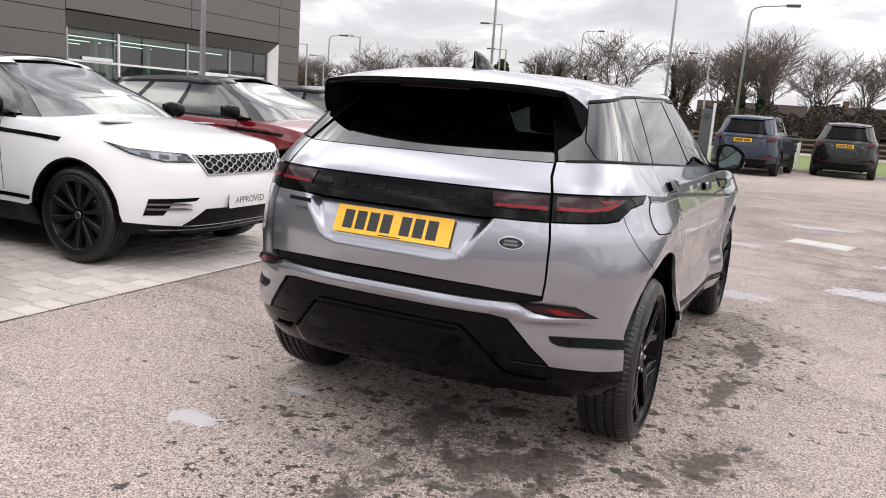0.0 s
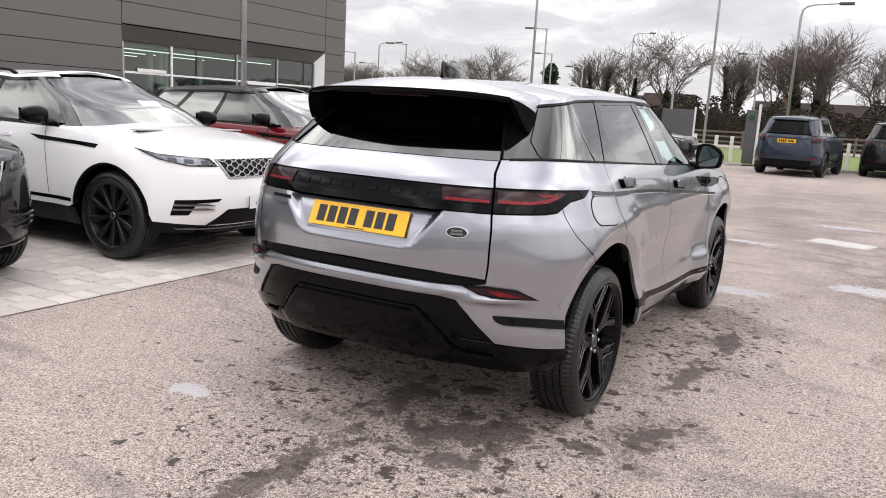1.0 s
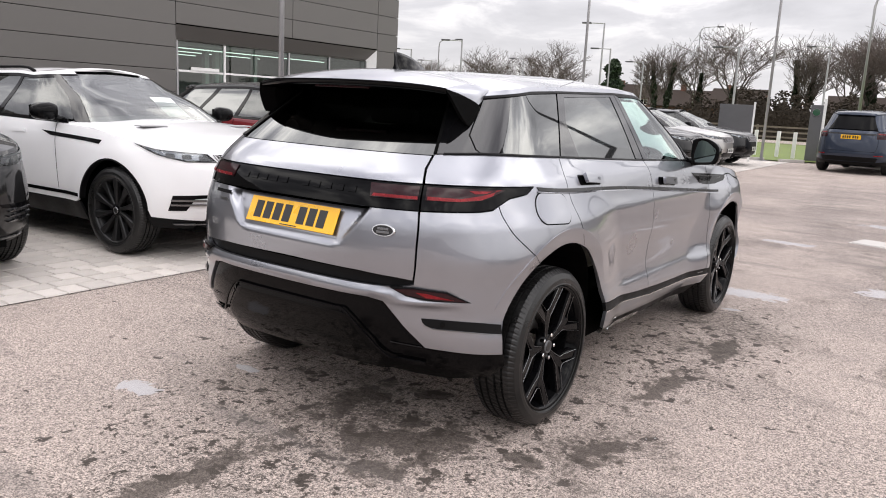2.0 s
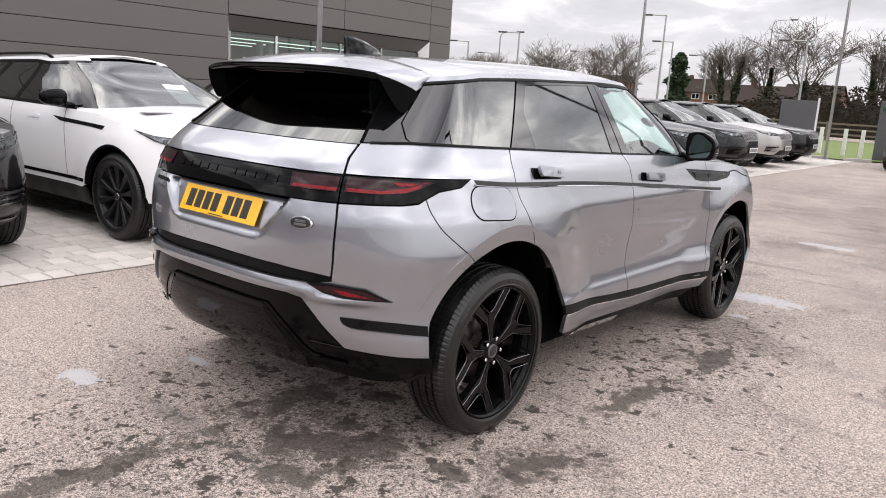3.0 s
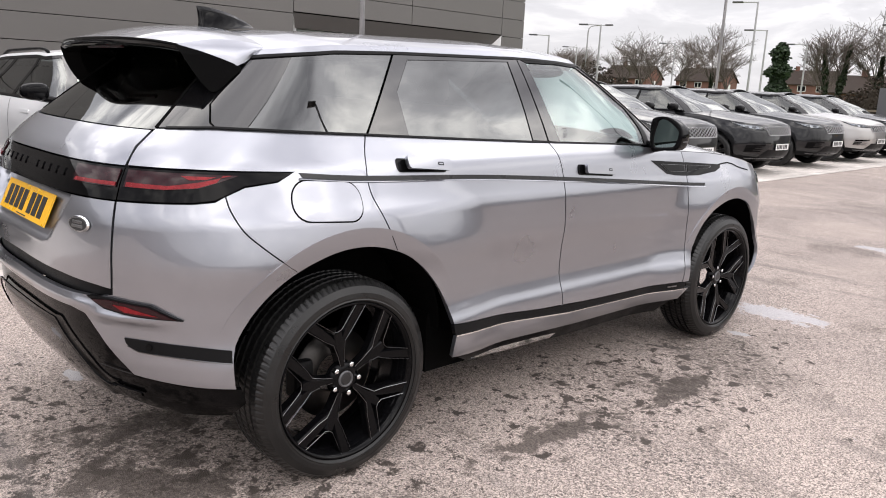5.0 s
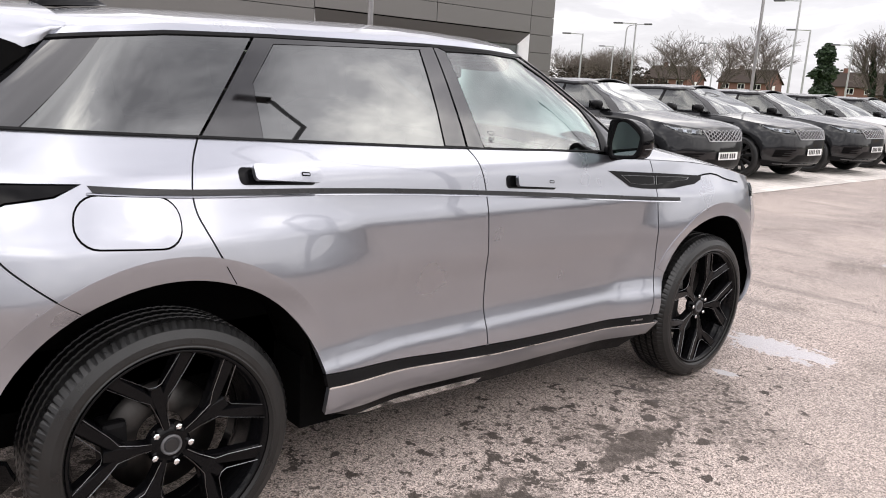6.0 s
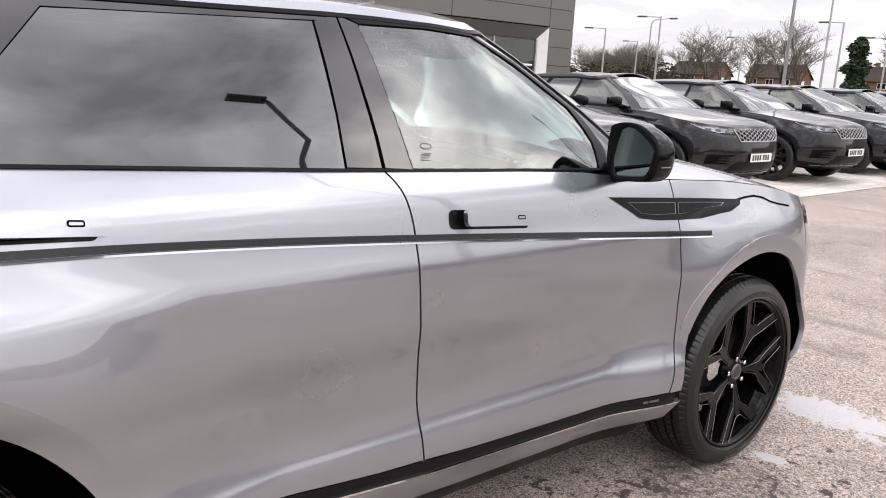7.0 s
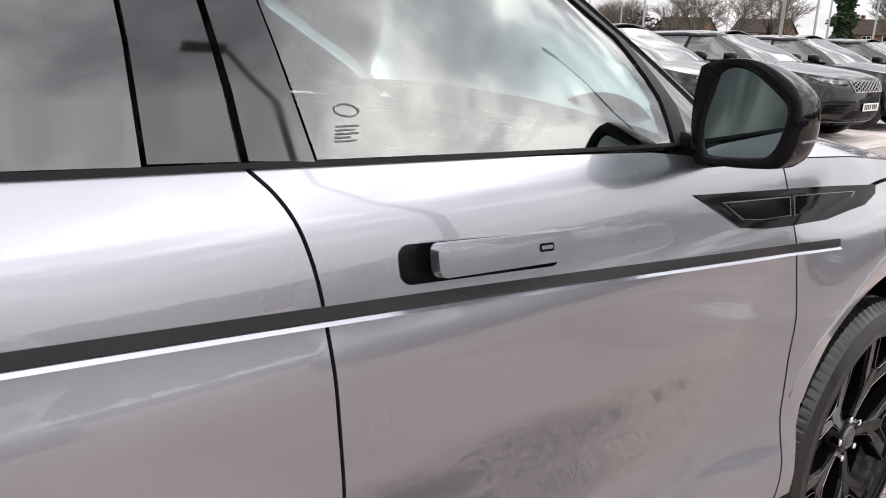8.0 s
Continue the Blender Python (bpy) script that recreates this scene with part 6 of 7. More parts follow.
    o = part("grille_badge", oval(0.04, 0.021, 0.006), M_EDGE, g)
    o.matrix_basis = on_skin(S, S.top + 0.22, gz0 + 0.06, 0.012)
    # lower front: side vents and intake
    ve = [(S.top - 0.87, 0.555), (S.top - 0.50, 0.568), (S.top - 0.53, 0.542), (S.top - 0.70, 0.530), (S.top - 0.76, 0.432), (S.top - 0.90, 0.428)]
    panel("bumper_vent", S, ve, M_GLOSS, g, True, "gloss black bumper vent", off=0.004, rim=0.006, step=0.05)
    for k in range(2 if colour is M_WHITE else 3):
        z = 0.515 - 0.036 * k
        panel("vent_fin", S, [(S.top - 0.88, z + 0.008), (S.top - 0.62, z + 0.012), (S.top - 0.56, z), (S.top - 0.88, z - 0.006)], M_EDGE if not big and colour is not M_DARK else M_GLOSS, g, True, off=0.018, rim=0.02, step=0.06)
    it = [(S.top - 0.60, 0.345), (S.top - 0.44, 0.475), (T2 - S.top + 0.44, 0.475), (T2 - S.top + 0.60, 0.345)]
    panel("lower_intake", S, it, M_TRIM, g, label="black mesh lower intake", off=0.004, rim=0.01, step=0.06)
    panel("intake_lip", S, [(S.top - 0.85, 0.318), (T2 - S.top + 0.85, 0.318), (T2 - S.top + 0.82, 0.306), (S.top - 0.82, 0.306)], M_EDGE, g, off=0.006, rim=0.01, step=0.08)
    pl = part("number_plate", box(-0.26, -0.056, 0, 0.26, 0.056, 0.004, 0.001), plate, g, "white front plate")
    pl.matrix_basis = Matrix.Translation(Vector(S.at(S.top, 0.555 if big else 0.525)) + Vector((0, 0.016, 0))) @ Matrix.Rotation(math.pi, 4, "Z") @ Matrix.Rotation(math.pi / 2, 4, "X")
    part("plate_mount", box(-0.24, -0.05, -0.05, 0.24, 0.05, 0.0), M_TRIM, pl)
    if card:
        letters("APPROVED", 0.075, M_INK, pl, Matrix.Translation((0, 0.0, 0.004)), "dark lettering", depth=0.0006)
    else:
        for xx in (-0.198, -0.140, -0.082, -0.024, 0.062, 0.120, 0.178):
            part("plate_bar", box(xx - 0.021, -0.036, 0.004, xx + 0.021, 0.036, 0.005), M_INK, pl)
    # glass house
    zg0, zg1 = zb + 0.025, zt - 0.075

    def tl(u):
        return np.interp(u, [0, 0.6, K.s(-0.1), K.s(0.9), K.s(1.4), K.top], [zt - 0.14, zt - 0.12, zt - 0.075, zt - 0.045, zt - 0.06, zt - 0.015])

    ua = K.s(cowl - 0.28)
    cuts = [(K.s(-0.62), K.s(-0.30)), (K.s(0.22), K.s(0.42)), (K.s(1.03), K.s(1.08)), (K.s(cowl - 0.38), K.s(cowl - 0.38))]
    names = (("quarter_window", M_TINT), ("rear_door_window", M_TINT), ("front_door_window", M_SIDE))
    for ((b0, t0), (b1, t1), (nm, mm)) in zip(cuts, cuts[1:], names):
        panel(nm, K, [(b0 + 0.03, zg0), (b1 - 0.03, zg0), (t1 - 0.05, float(tl(t1)) - 0.02), (t0 + 0.03, float(tl(t0)) - 0.02)], mm, g, True, step=0.08, off=-0.003)
    for (b0, t0) in cuts[:3]:
        panel("door_pillar", K, [(b0 - 0.035, zg0), (b0 + 0.035, zg0), (t0 + 0.035, float(tl(t0)) - 0.01), (t0 - 0.055, float(tl(t0)) - 0.01)], M_GLOSS, g, True, step=0.08)
    us = np.linspace(K.s(-0.45), ua + 0.25, 24)
    panel("window_rail", K, [(u, float(tl(u)) + 0.002) for u in us] + [(u, float(tl(u)) - 0.026) for u in us[::-1]], M_GLOSS, g, True, step=0.08, off=0.002)
    panel("roof_side", K, [(u, float(tl(u)) + 0.002) for u in us] + [(u, float(tl(u)) + 0.03) for u in us[::-1]], roof, g, True, step=0.06)
    panel("belt_trim", S, [(S.s(-0.75), zg0 + 0.002), (S.s(cowl - 0.30), zg0 + 0.002), (S.s(cowl - 0.28), zg0 - 0.03), (S.s(-0.75), zg0 - 0.012)], M_GLOSS, g, True, step=0.1, off=0.003)
    uw = K.s(cowl - 0.40)
    panel("windscreen_pillar", K, [(cuts[3][0] - 0.02, zb - 0.02), (uw + 0.14, zb - 0.06), (uw + 0.10, float(tl(uw)) + 0.0), (cuts[3][1] - 0.06, float(tl(cuts[3][1])))], M_BLACKPAINT, g, True, step=0.06, off=0.002)
    half = [(uw + 0.145, zb - 0.07), (K.top, zb - 0.09)]
    hd = [(u, float(tl(u))) for u in np.linspace(uw + 0.11, K.top, 8)]
    poly = half + [(2 * K.top - half[0][0], half[0][1])] + [(2 * K.top - u, z) for u, z in hd] + list(reversed(hd[:-1]))
    panel("windscreen", K, poly, M_SCREEN, g, step=0.09, label="windscreen")
    panel("cowl", K, [(uw, zb - 0.10), (2 * K.top - uw, zb - 0.10), (2 * K.top - uw, zb - 0.04), (uw, zb - 0.04)], M_TRIM, g, step=0.1, off=0.004)
    for x0 in (-0.35, 0.25):
        part("wiper", tube([Vector(K.at(K.top - x0, zb - 0.03) + K.normal(K.top - x0, zb - 0.03) * 0.02), Vector(K.at(K.top - x0 + 0.28, zb + 0.02) + K.normal(K.top - x0 + 0.28, zb + 0.02) * 0.018), Vector(K.at(K.top - x0 + 0.55, zb + 0.0) + K.normal(K.top - x0 + 0.55, zb) * 0.018)], 0.008, 5), M_TRIM, g)
    cap("roof", K, lambda u: tl(u) + 0.028, 0.25, K.top, 0.055, roof, g, int(30 * detail), 18)
    if big or colour is M_WHITE:
        for s in (-1, 1):
            pts = [Vector(K.at(K.s(y), float(tl(K.s(y))) + 0.03)) for y in np.linspace(-0.25, cowl - 1.05, 8)]
            pts = [Vector((s * p.x * 0.97, p.y, p.z + (0.035 if 0 < i < 7 else 0.01))) for i, p in enumerate(pts)]
            part("roof_rail", tube(pts, 0.016, 6), M_TRIM, g, "black roof rail", smooth=True)
    # tail
    panel("rear_window", K, [(-0.66, zb + 0.05), (0.66, zb + 0.05), (0.58, zt - 0.15), (-0.58, zt - 0.15)], M_TINT, g, step=0.08, off=0.004, label="dark tinted rear window") if not big else panel("rear_window", K, [(-0.66, zb + 0.05), (0.66, zb + 0.05), (0.58, zt - 0.15), (-0.58, zt - 0.15)], M_GLOSS, g, step=0.08, off=0.004, label="dark rear window")
    panel("rear_pillar", K, [(0.66, zb + 0.01), (K.s(-0.60), zb + 0.02), (K.s(-0.28), float(tl(K.s(-0.28)))), (0.58, zt - 0.12)], M_GLOSS if not big else roof, g, True, step=0.07)
    panel("tail_spoiler", K, [(-0.62, zt - 0.15), (0.62, zt - 0.15), (0.62, zt - 0.10), (-0.62, zt - 0.10)], roof, g, off=0.06, rim=0.07, step=0.08)
    panel("tail_lamp", S, ([(0.62, zb - 0.02), (0.95, zb - 0.03), (1.05, zb - 0.06), (0.95, zb - 0.20 if big else zb - 0.13), (0.62, zb - 0.20 if big else zb - 0.12)]), M_LAMPDARK, g, True, "dark red tail lamp", off=0.006, rim=0.01, step=0.05)
    panel("tail_lamp_bar", S, [(0.66, zb - 0.05), (0.90, zb - 0.055), (0.90, zb - 0.075), (0.66, zb - 0.07)], M_LAMPRED_IN, g, True, off=0.009, rim=0.003, step=0.05)
    panel("tailgate_bar", S, [(-0.60, zb - 0.06), (0.60, zb - 0.06), (0.60, zb - 0.10), (-0.60, zb - 0.10)], M_STRIPE, g, off=0.004, rim=0.006, step=0.08)
    seam("shut_line", S, [(-0.68, zb), (-0.66, 0.80), (-0.62, 0.66), (0.0, 0.655), (0.62, 0.66), (0.66, 0.80), (0.68, zb)], 0.008, M_SHELL, g)
    panel("rear_valance", S, [(-0.72, 0.50), (0.72, 0.50), (0.66, 0.37), (-0.66, 0.37)], M_TRIM, g, off=0.004, rim=0.01, step=0.08)
    if rear_plate:
        rp = part("rear_plate", box(-0.26, -0.056, 0, 0.26, 0.056, 0.004, 0.001), M_YELLOW, g, "yellow rear plate with dark bars")
        rp.matrix_basis = Matrix.Translation(Vector(S.at(0, zb - 0.17)) + Vector((0, -0.012, 0))) @ Matrix.Rotation(math.pi / 2, 4, "X")
        for xx in (-0.198, -0.140, -0.082, -0.024, 0.062, 0.120, 0.178):
            part("plate_bar", box(xx - 0.02, -0.036, 0.004, xx + 0.02, 0.036, 0.006), M_INK, rp)
        for s in (-1, 1):
            panel("rear_reflector", S, [(s * 0.60, 0.565), (s * 0.84, 0.57), (s * 0.84, 0.545), (s * 0.60, 0.54)], M_LAMPRED_IN, g, off=0.006, rim=0.004, step=0.05)
    # mirrors
    for s in (-1, 1):
        bm = bmesh.new()
        bmesh.ops.create_uvsphere(bm, u_segments=18, v_segments=12, radius=1.0)
        for v in bm.verts:
            c_ = [math.copysign(abs(k_) ** 0.72, k_) for k_ in v.co]
            v.co = Vector((s * (HW + 0.045) + 0.118 * c_[0], cowl - 0.42 + (0.085 if c_[1] > 0 else 0.055) * c_[1], zb + 0.085 + 0.076 * c_[2] * (1 - 0.12 * c_[0] * s)))
        mo = part("mirror_housing", bm, M_GLOSS, g, "gloss black door mirror", smooth=True)
        part("mirror_glass", box(s * (HW + 0.045) - 0.09, cowl - 0.483, zb + 0.032, s * (HW + 0.045) + 0.09, cowl - 0.479, zb + 0.138, 0.0), M_MIRROR, mo)
        part("mirror_stalk", tube([(s * (HW - 0.13), cowl - 0.40, zb + 0.01), (s * (HW - 0.02), cowl - 0.41, zb + 0.035)], 0.03, 8), M_GLOSS, mo)
    # inside and below
    half = [(0.0, 0.40), (0.0, zb), (S.s(0), zb - 0.02), (uc, zb - 0.05), (S.s(WB + 0.2), zb - 0.14), (S.top, zb - 0.22), (S.top, 0.34)] + [(uf + 0.5, 0.37)] + arc(uf, hz, ar + 0.015, 0, 180, 14) + [(uf - 0.5, 0.35), (ur + 0.5, 0.35)] + arc(ur, hz, ar + 0.015, 0, 180, 14) + [(ur - 0.5, 0.40)]
    panel("inner_shell", S, half, M_SHELL, g, True, off=-0.03, rim=0, step=0.14)
    bm = bmesh.new()
    add_box(bm, -0.62, ro + 0.2, 0.24, 0.62, F - 0.22, 0.70)
    add_box(bm, -0.82, 0.5, 0.22, 0.82, WB - 0.5, 0.70)
    for hy in (0, WB):
        add_box(bm, -0.60, hy - 0.46, 0.30, 0.60, hy + 0.46, 0.84)
    part("underbody", bm, M_SHELL, g)
    part("dashboard", box(-0.74, cowl - 0.45, 0.80, 0.74, cowl + 0.02, zb - 0.02, 0.05), M_CABIN, g)
    for sx, sy, sw in ((-0.37, 0.98, 0.25), (0.37, 0.98, 0.25), (0, 0.12, 0.62)):
        se = new("seat")
        se.parent = g
        part("cushion", box(sx - sw, sy, 0.70, sx + sw, sy + 0.48, 0.86, 0.05), M_CABIN, se)
        part("backrest", box(-sw, -0.07, 0, sw, 0.07, 0.58, 0.05, Matrix.Translation((sx, sy, 0.80)) @ Matrix.Rotation(radians(14), 4, "X")), M_CABIN, se)
    if card:
        o = part("price_card", box(-0.12, -0.002, -0.17, 0.12, 0.002, 0.17), M_CARD, g, "white card behind the windscreen")
        p = K.at(K.top + 0.18, zb + 0.16)
        o.matrix_basis = Matrix.Translation((float(p[0]), float(p[1]) - 0.015, zb + 0.155)) @ Matrix.Rotation(radians(60), 4, "X")
    for hy in (0.0, WB):
        for s in (1, -1):
            wheel(g, pose(s * (HW - 0.135), hy, hz + 0.003), R=0.372, width=0.245, rim=0.268 if not big else 0.275, style=wheels, right=s > 0, label="dark alloy wheel")
    return g


M_SCREEN = glass("windscreen_glass", (0.62, 0.68, 0.66), 2.6)
WBV = 2.874


def bay(y, axle=-1.21, turn=0.0):
    """The pose of a car parked nose-out in a paved bay: its front axle lies axle metres from the paving's edge."""
    return ROW @ Matrix.Translation((axle, y, 0.012)) @ Matrix.Rotation(radians(turn - 91.1), 4, "Z") @ Matrix.Translation((0, -WBV, 0))


BAYS = "cars parked in the paved bays"
white = suv(bay(1.58, -0.96, 3), "white suv with a silver mesh grille and a windscreen card", M_WHITE, card=True, detail=1.4, group=BAYS)
red = suv(bay(4.55, -1.1), "red suv with a black roof parked behind the white one", M_RED, M_BLACKPAINT, group=BAYS)
black = suv(bay(-1.0, -1.30), "black suv with bright bumper fins on block paving", M_BLACKPAINT, group=BAYS)
dark = suv(bay(9.9), "dark grey suv with a honeycomb grille parked nose-out", M_DARK, group=BAYS)
for y in (12.85, 15.68, 21.3):
    copy_thing(dark, bay(y))
silver = suv(bay(18.5), "silver suv with a black roof parked nose-out", M_SILVER, M_BLACKPAINT, group=BAYS)
copy_thing(dark, bay(7.1))
# cars across the yard, seen only as reflections in the paint
for x, y in ((13.5, -1.0), (13.2, 2.0), (11.2, 7.6), (10.9, 10.5), (10.6, 13.4), (10.4, 16.3)):
    copy_thing(dark, pose(x, y, 0, 0, 0, 93))
blue = suv(pose(-0.78, 22.6, 0, 0, 0, -5), "slate blue full-size suv parked facing the grass", M_BLUE, kind="tall", rear_plate=True, group="cars parked by the grass")
suv(pose(2.0, 25.8, 0, 0, 0, -3), "black full-size suv parked facing the grass", M_BLACKPAINT, kind="tall", rear_plate=True, group="cars parked by the grass")


# ---- beyond the yard: grass, road, fence, posts, lamps ----
def strip(name, pts, z, material, label, category, kind="structure"):
    o = raw(name, [(x, y, z) for x, y in pts], [tuple(range(len(pts)))], material)
    return tagged(o, label, category, kind=kind)


strip("grass_verge", [(-14, 25.2), (-3.4, 25.2), (-2.2, 26.3), (40, 30), (60, 44), (-60, 44), (-60, 25.2)], 0.05, M_GRASS, "bright green mown grass verge", "grass")
strip("far_field", [(-800, 44), (800, 44), (800, 880), (-800, 880)], 0.02, M_GRASS, "grass beyond the road", "grass")
strip("road", [(-300, 47), (300, 47), (300, 53.5), (-300, 53.5)], 0.03, M_GROUND, "grey asphalt road behind the fence", "road")
kerb = thing("kerb", "pale concrete kerb along the grass", "kerb", pose(0, 0, 0), kind="structure")
line = [Vector((-14, 25.15, 0)), Vector((-3.4, 25.15, 0)), Vector((-2.2, 26.25, 0)), Vector((40, 29.9, 0))]
kmesh = None
for a, b in zip(line, line[1:]):
    n = max(1, int((b - a).length / 0.92))
    d = (b - a).normalized()
    for k in range(min(n, 26)):
        if kmesh is None:
            o = part("kerb_stone", box(0.005, -0.06, 0, 0.91, 0.06, 0.11, 0.012), M_KERB, kerb)
            kmesh = o.data
        else:
            o = link("kerb_stone", kmesh, None, kerb)
        o.matrix_basis = Matrix.Translation(a + d * (0.92 * k)) @ Matrix.Rotation(math.atan2(d.y, d.x), 4, "Z")


def white_post(x, y, h=1.0):
    t = thing("bollard", "white square timber bollard at the edge of the grass", "bollard", pose(x, y, 0), "bollards on the verge")
    part("post", box(-0.06, -0.06, 0, 0.06, 0.06, h, 0.012), M_WHITEFRAME, t)
    return t


wp = white_post(-4.1, 28.0)
for x, y in ((-3.45, 27.6), (-5.0, 28.4), (-2.7, 27.4), (0.5, 28.2), (3.0, 28.6), (-6.2, 28.7), (5.5, 29.0)):
    copy_thing(wp, pose(x, y, 0))


def rail_fence():
    t = thing("rail_fence", "weathered timber post and rail fence beside the road", "fence", pose(0, 45.5, 0))
    post = None
    for k in range(30):
        x = -45 + 3.0 * k
        if post is None:
            post = part("post", box(-0.06, -0.05, 0, 0.06, 0.05, 1.1, 0.01), M_WOOD, t)
        else:
            post = link("post", post.data, None, t)
        post.matrix_basis = Matrix.Translation((x, 0, 0))
    for z in (0.42, 0.72, 1.0):
        part("rail", box(-45, -0.07, z - 0.05, 42, -0.045, z + 0.05), M_WOOD, t)


rail_fence()


def lamp_column(x, y, h, turn=180.0, arm=0.7, r=0.055):
    """A slender column with a short straight arm and a flat head."""
    t = thing("lamp_column", "grey steel car park lamp column with a flat head", "street lamp", pose(x, y, 0, 0, 0, turn), "lamp columns")
    part("column", tube([(0, 0, 0), (0, 0, 1.0), (0, 0, 1.05), (0, 0, h)], [r * 1.25, r * 1.25, r, r * 0.7], 8), M_POLE, t)
    part("arm", tube([(0, 0, h - 0.03), (arm, 0, h)], 0.03, 6), M_POLE, t)
    part("lamp_head", box(arm - 0.05, -0.10, h - 0.045, arm + 0.42, 0.10, h + 0.03, 0.02), M_LED, t, "flat dark lamp head")
    return t


for x, y, h, turn in ((-14.1, 33.8, 5.7, 195), (-15.7, 38.5, 4.85, 195), (-15.8, 43.9, 4.5, 190), (-7.0, 32.1, 4.4, 185), (-21.3, 31.9, 4.7, 205), (-25.3, 32.7, 4.3, 210), (-4.9, 41.0, 5.2, 180), (-34.3, 47.0, 4.6, 200), (-28.4, 51.1, 5.1, 200)):
    lamp_column(x, y, h, turn)


def mast(x, y, h, r=0.05, label="tall plain grey steel mast"):
    t = thing("mast", label, "mast", pose(x, y, 0), "masts")
    part("pole", tube([(0, 0, 0), (0, 0, h * 0.5), (0, 0, h)], [r, r * 0.85, r * 0.6], 10), M_POLE, t, smooth=True)
    part("base_plate", box(-0.18, -0.18, 0, 0.18, 0.18, 0.02), M_POLE, t)
    return t


mast(-9.4, 21.9, 10.5)
mast(-3.95, 25.0, 11.0)
mast(-8.55, 7.15, 8.0, 0.055)


def road_lamp(x, y, h, turn, reach=1.8, r=0.09):
    t = thing("road_lamp", "tall grey road lamp with a curved bracket arm", "street lamp", pose(x, y, 0, 0, 0, turn), "road lamps")
    pts = [(0, 0, 0), (0, 0, h - 0.6), (0.06, 0, h - 0.25), (0.25, 0, h - 0.08), (0.6, 0, h), (reach, 0, h + 0.06)]
    part("column", tube(pts, [r * 1.2, r * 0.7, r * 0.6, r * 0.5, r * 0.45, r * 0.4], 8), M_POLE, t, smooth=True)
    part("lamp_head", box(reach - 0.1, -0.13, h - 0.02, reach + 0.6, 0.13, h + 0.12, 0.04), M_LED, t, "dark lamp head")
    return t


road_lamp(-3.2, 41.2, 7.7, 5)
road_lamp(-24.9, 83.1, 10.8, 5)
road_lamp(-41.6, 58.0, 7.2, 10)
# two columns beside the yard, behind the lens, that show in the car's windows
for x, y, h in ((4.4, 14.4, 9.9), (6.4, 5.9, 10.2)):
    t = thing("lamp_column", "dark steel lamp column with a flat tilted head", "street lamp", pose(x, y, 0, 0, 0, -92), "lamp columns")
    part("column", tube([(0, 0, 0), (0, 0, h * 0.5), (0, 0, h - 0.12), (0.05, 0, h)], [0.085, 0.07, 0.055, 0.05], 10), M_LED, t, smooth=True)
    part("lamp_head", box(0.0, -0.11, -0.03, 0.68, 0.11, 0.03, 0.02, Matrix.Translation((0, 0, h)) @ Matrix.Rotation(radians(-6), 4, "Y")), M_LED, t, "flat dark lamp head")


def sign_panel():
    t = thing("sign_panel", "dark grey monolith sign board on a pale post", "sign", pose(-4.6, 23.7, 0, 0, 0, 16))
    part("board", box(-0.55, -0.06, 0.55, 0.5, 0.06, 1.85, 0.01), M_POLEDARK, t)
    part("post", box(0.5, -0.05, 0, 0.56, 0.05, 1.95), M_WHITEFRAME, t)
    part("post", box(-0.5, -0.04, 0, -0.42, 0.04, 0.56), M_POLEDARK, t)
    t = thing("totem_sign", "slim dark totem sign with a round green emblem", "sign", pose(-2.62, 26.9, 0, 0, 0, 5))
    part("board", box(-0.30, -0.08, 0.05, 0.10, 0.08, 2.0, 0.015), M_POLEDARK, t)
    part("edge_post", box(0.10, -0.06, 0, 0.19, 0.06, 2.22, 0.01), M_WHITEFRAME, t)
    o = part("emblem", oval(0.13, 0.13, 0.02), M_GREEN, t, "round green emblem")
    o.matrix_basis = Matrix.Translation((-0.10, -0.082, 1.74)) @ Matrix.Rotation(math.pi / 2, 4, "X")
    o = part("emblem_ring", tube([(0.13 * math.cos(k / 24 * math.tau), 0.13 * math.sin(k / 24 * math.tau), 0) for k in range(24)], 0.012, 6, True), M_EDGE, t)
    o.matrix_basis = Matrix.Translation((-0.10, -0.10, 1.74)) @ Matrix.Rotation(math.pi / 2, 4, "X")


sign_panel()


# ---- drain cover ----
def drain():
    t = thing("drain_cover", "pale concrete-filled drain cover set in the asphalt", "drain cover", pose(1.56, 7.50, 0, 0, 0, -14))
    part("frame", box(-0.36, -0.25, -0.02, 0.36, 0.25, 0.006, 0.003), M_KERB, t)
    for i in (-1, 1):
        part("plate", box(min(i * 0.01, i * 0.33), -0.22, 0.0, max(i * 0.01, i * 0.33), 0.22, 0.012, 0.004), M_KERB, t)


drain()

# ---- trees, hedge, houses ----
def tube_raw(V, F, a, b, r0, r1, sides=3):
    d = (b - a)
    if d.length < 1e-6:
        return
    q = d.to_track_quat("Z", "Y")
    base = len(V)
    for p, r in ((a, r0), (b, r1)):
        for k in range(sides):
            V.append(p + q @ Vector((math.cos(k / sides * math.tau) * r, math.sin(k / sides * math.tau) * r, 0)))
    for k in range(sides):
        F.append((base + k, base + (k + 1) % sides, base + sides + (k + 1) % sides, base + sides + k))


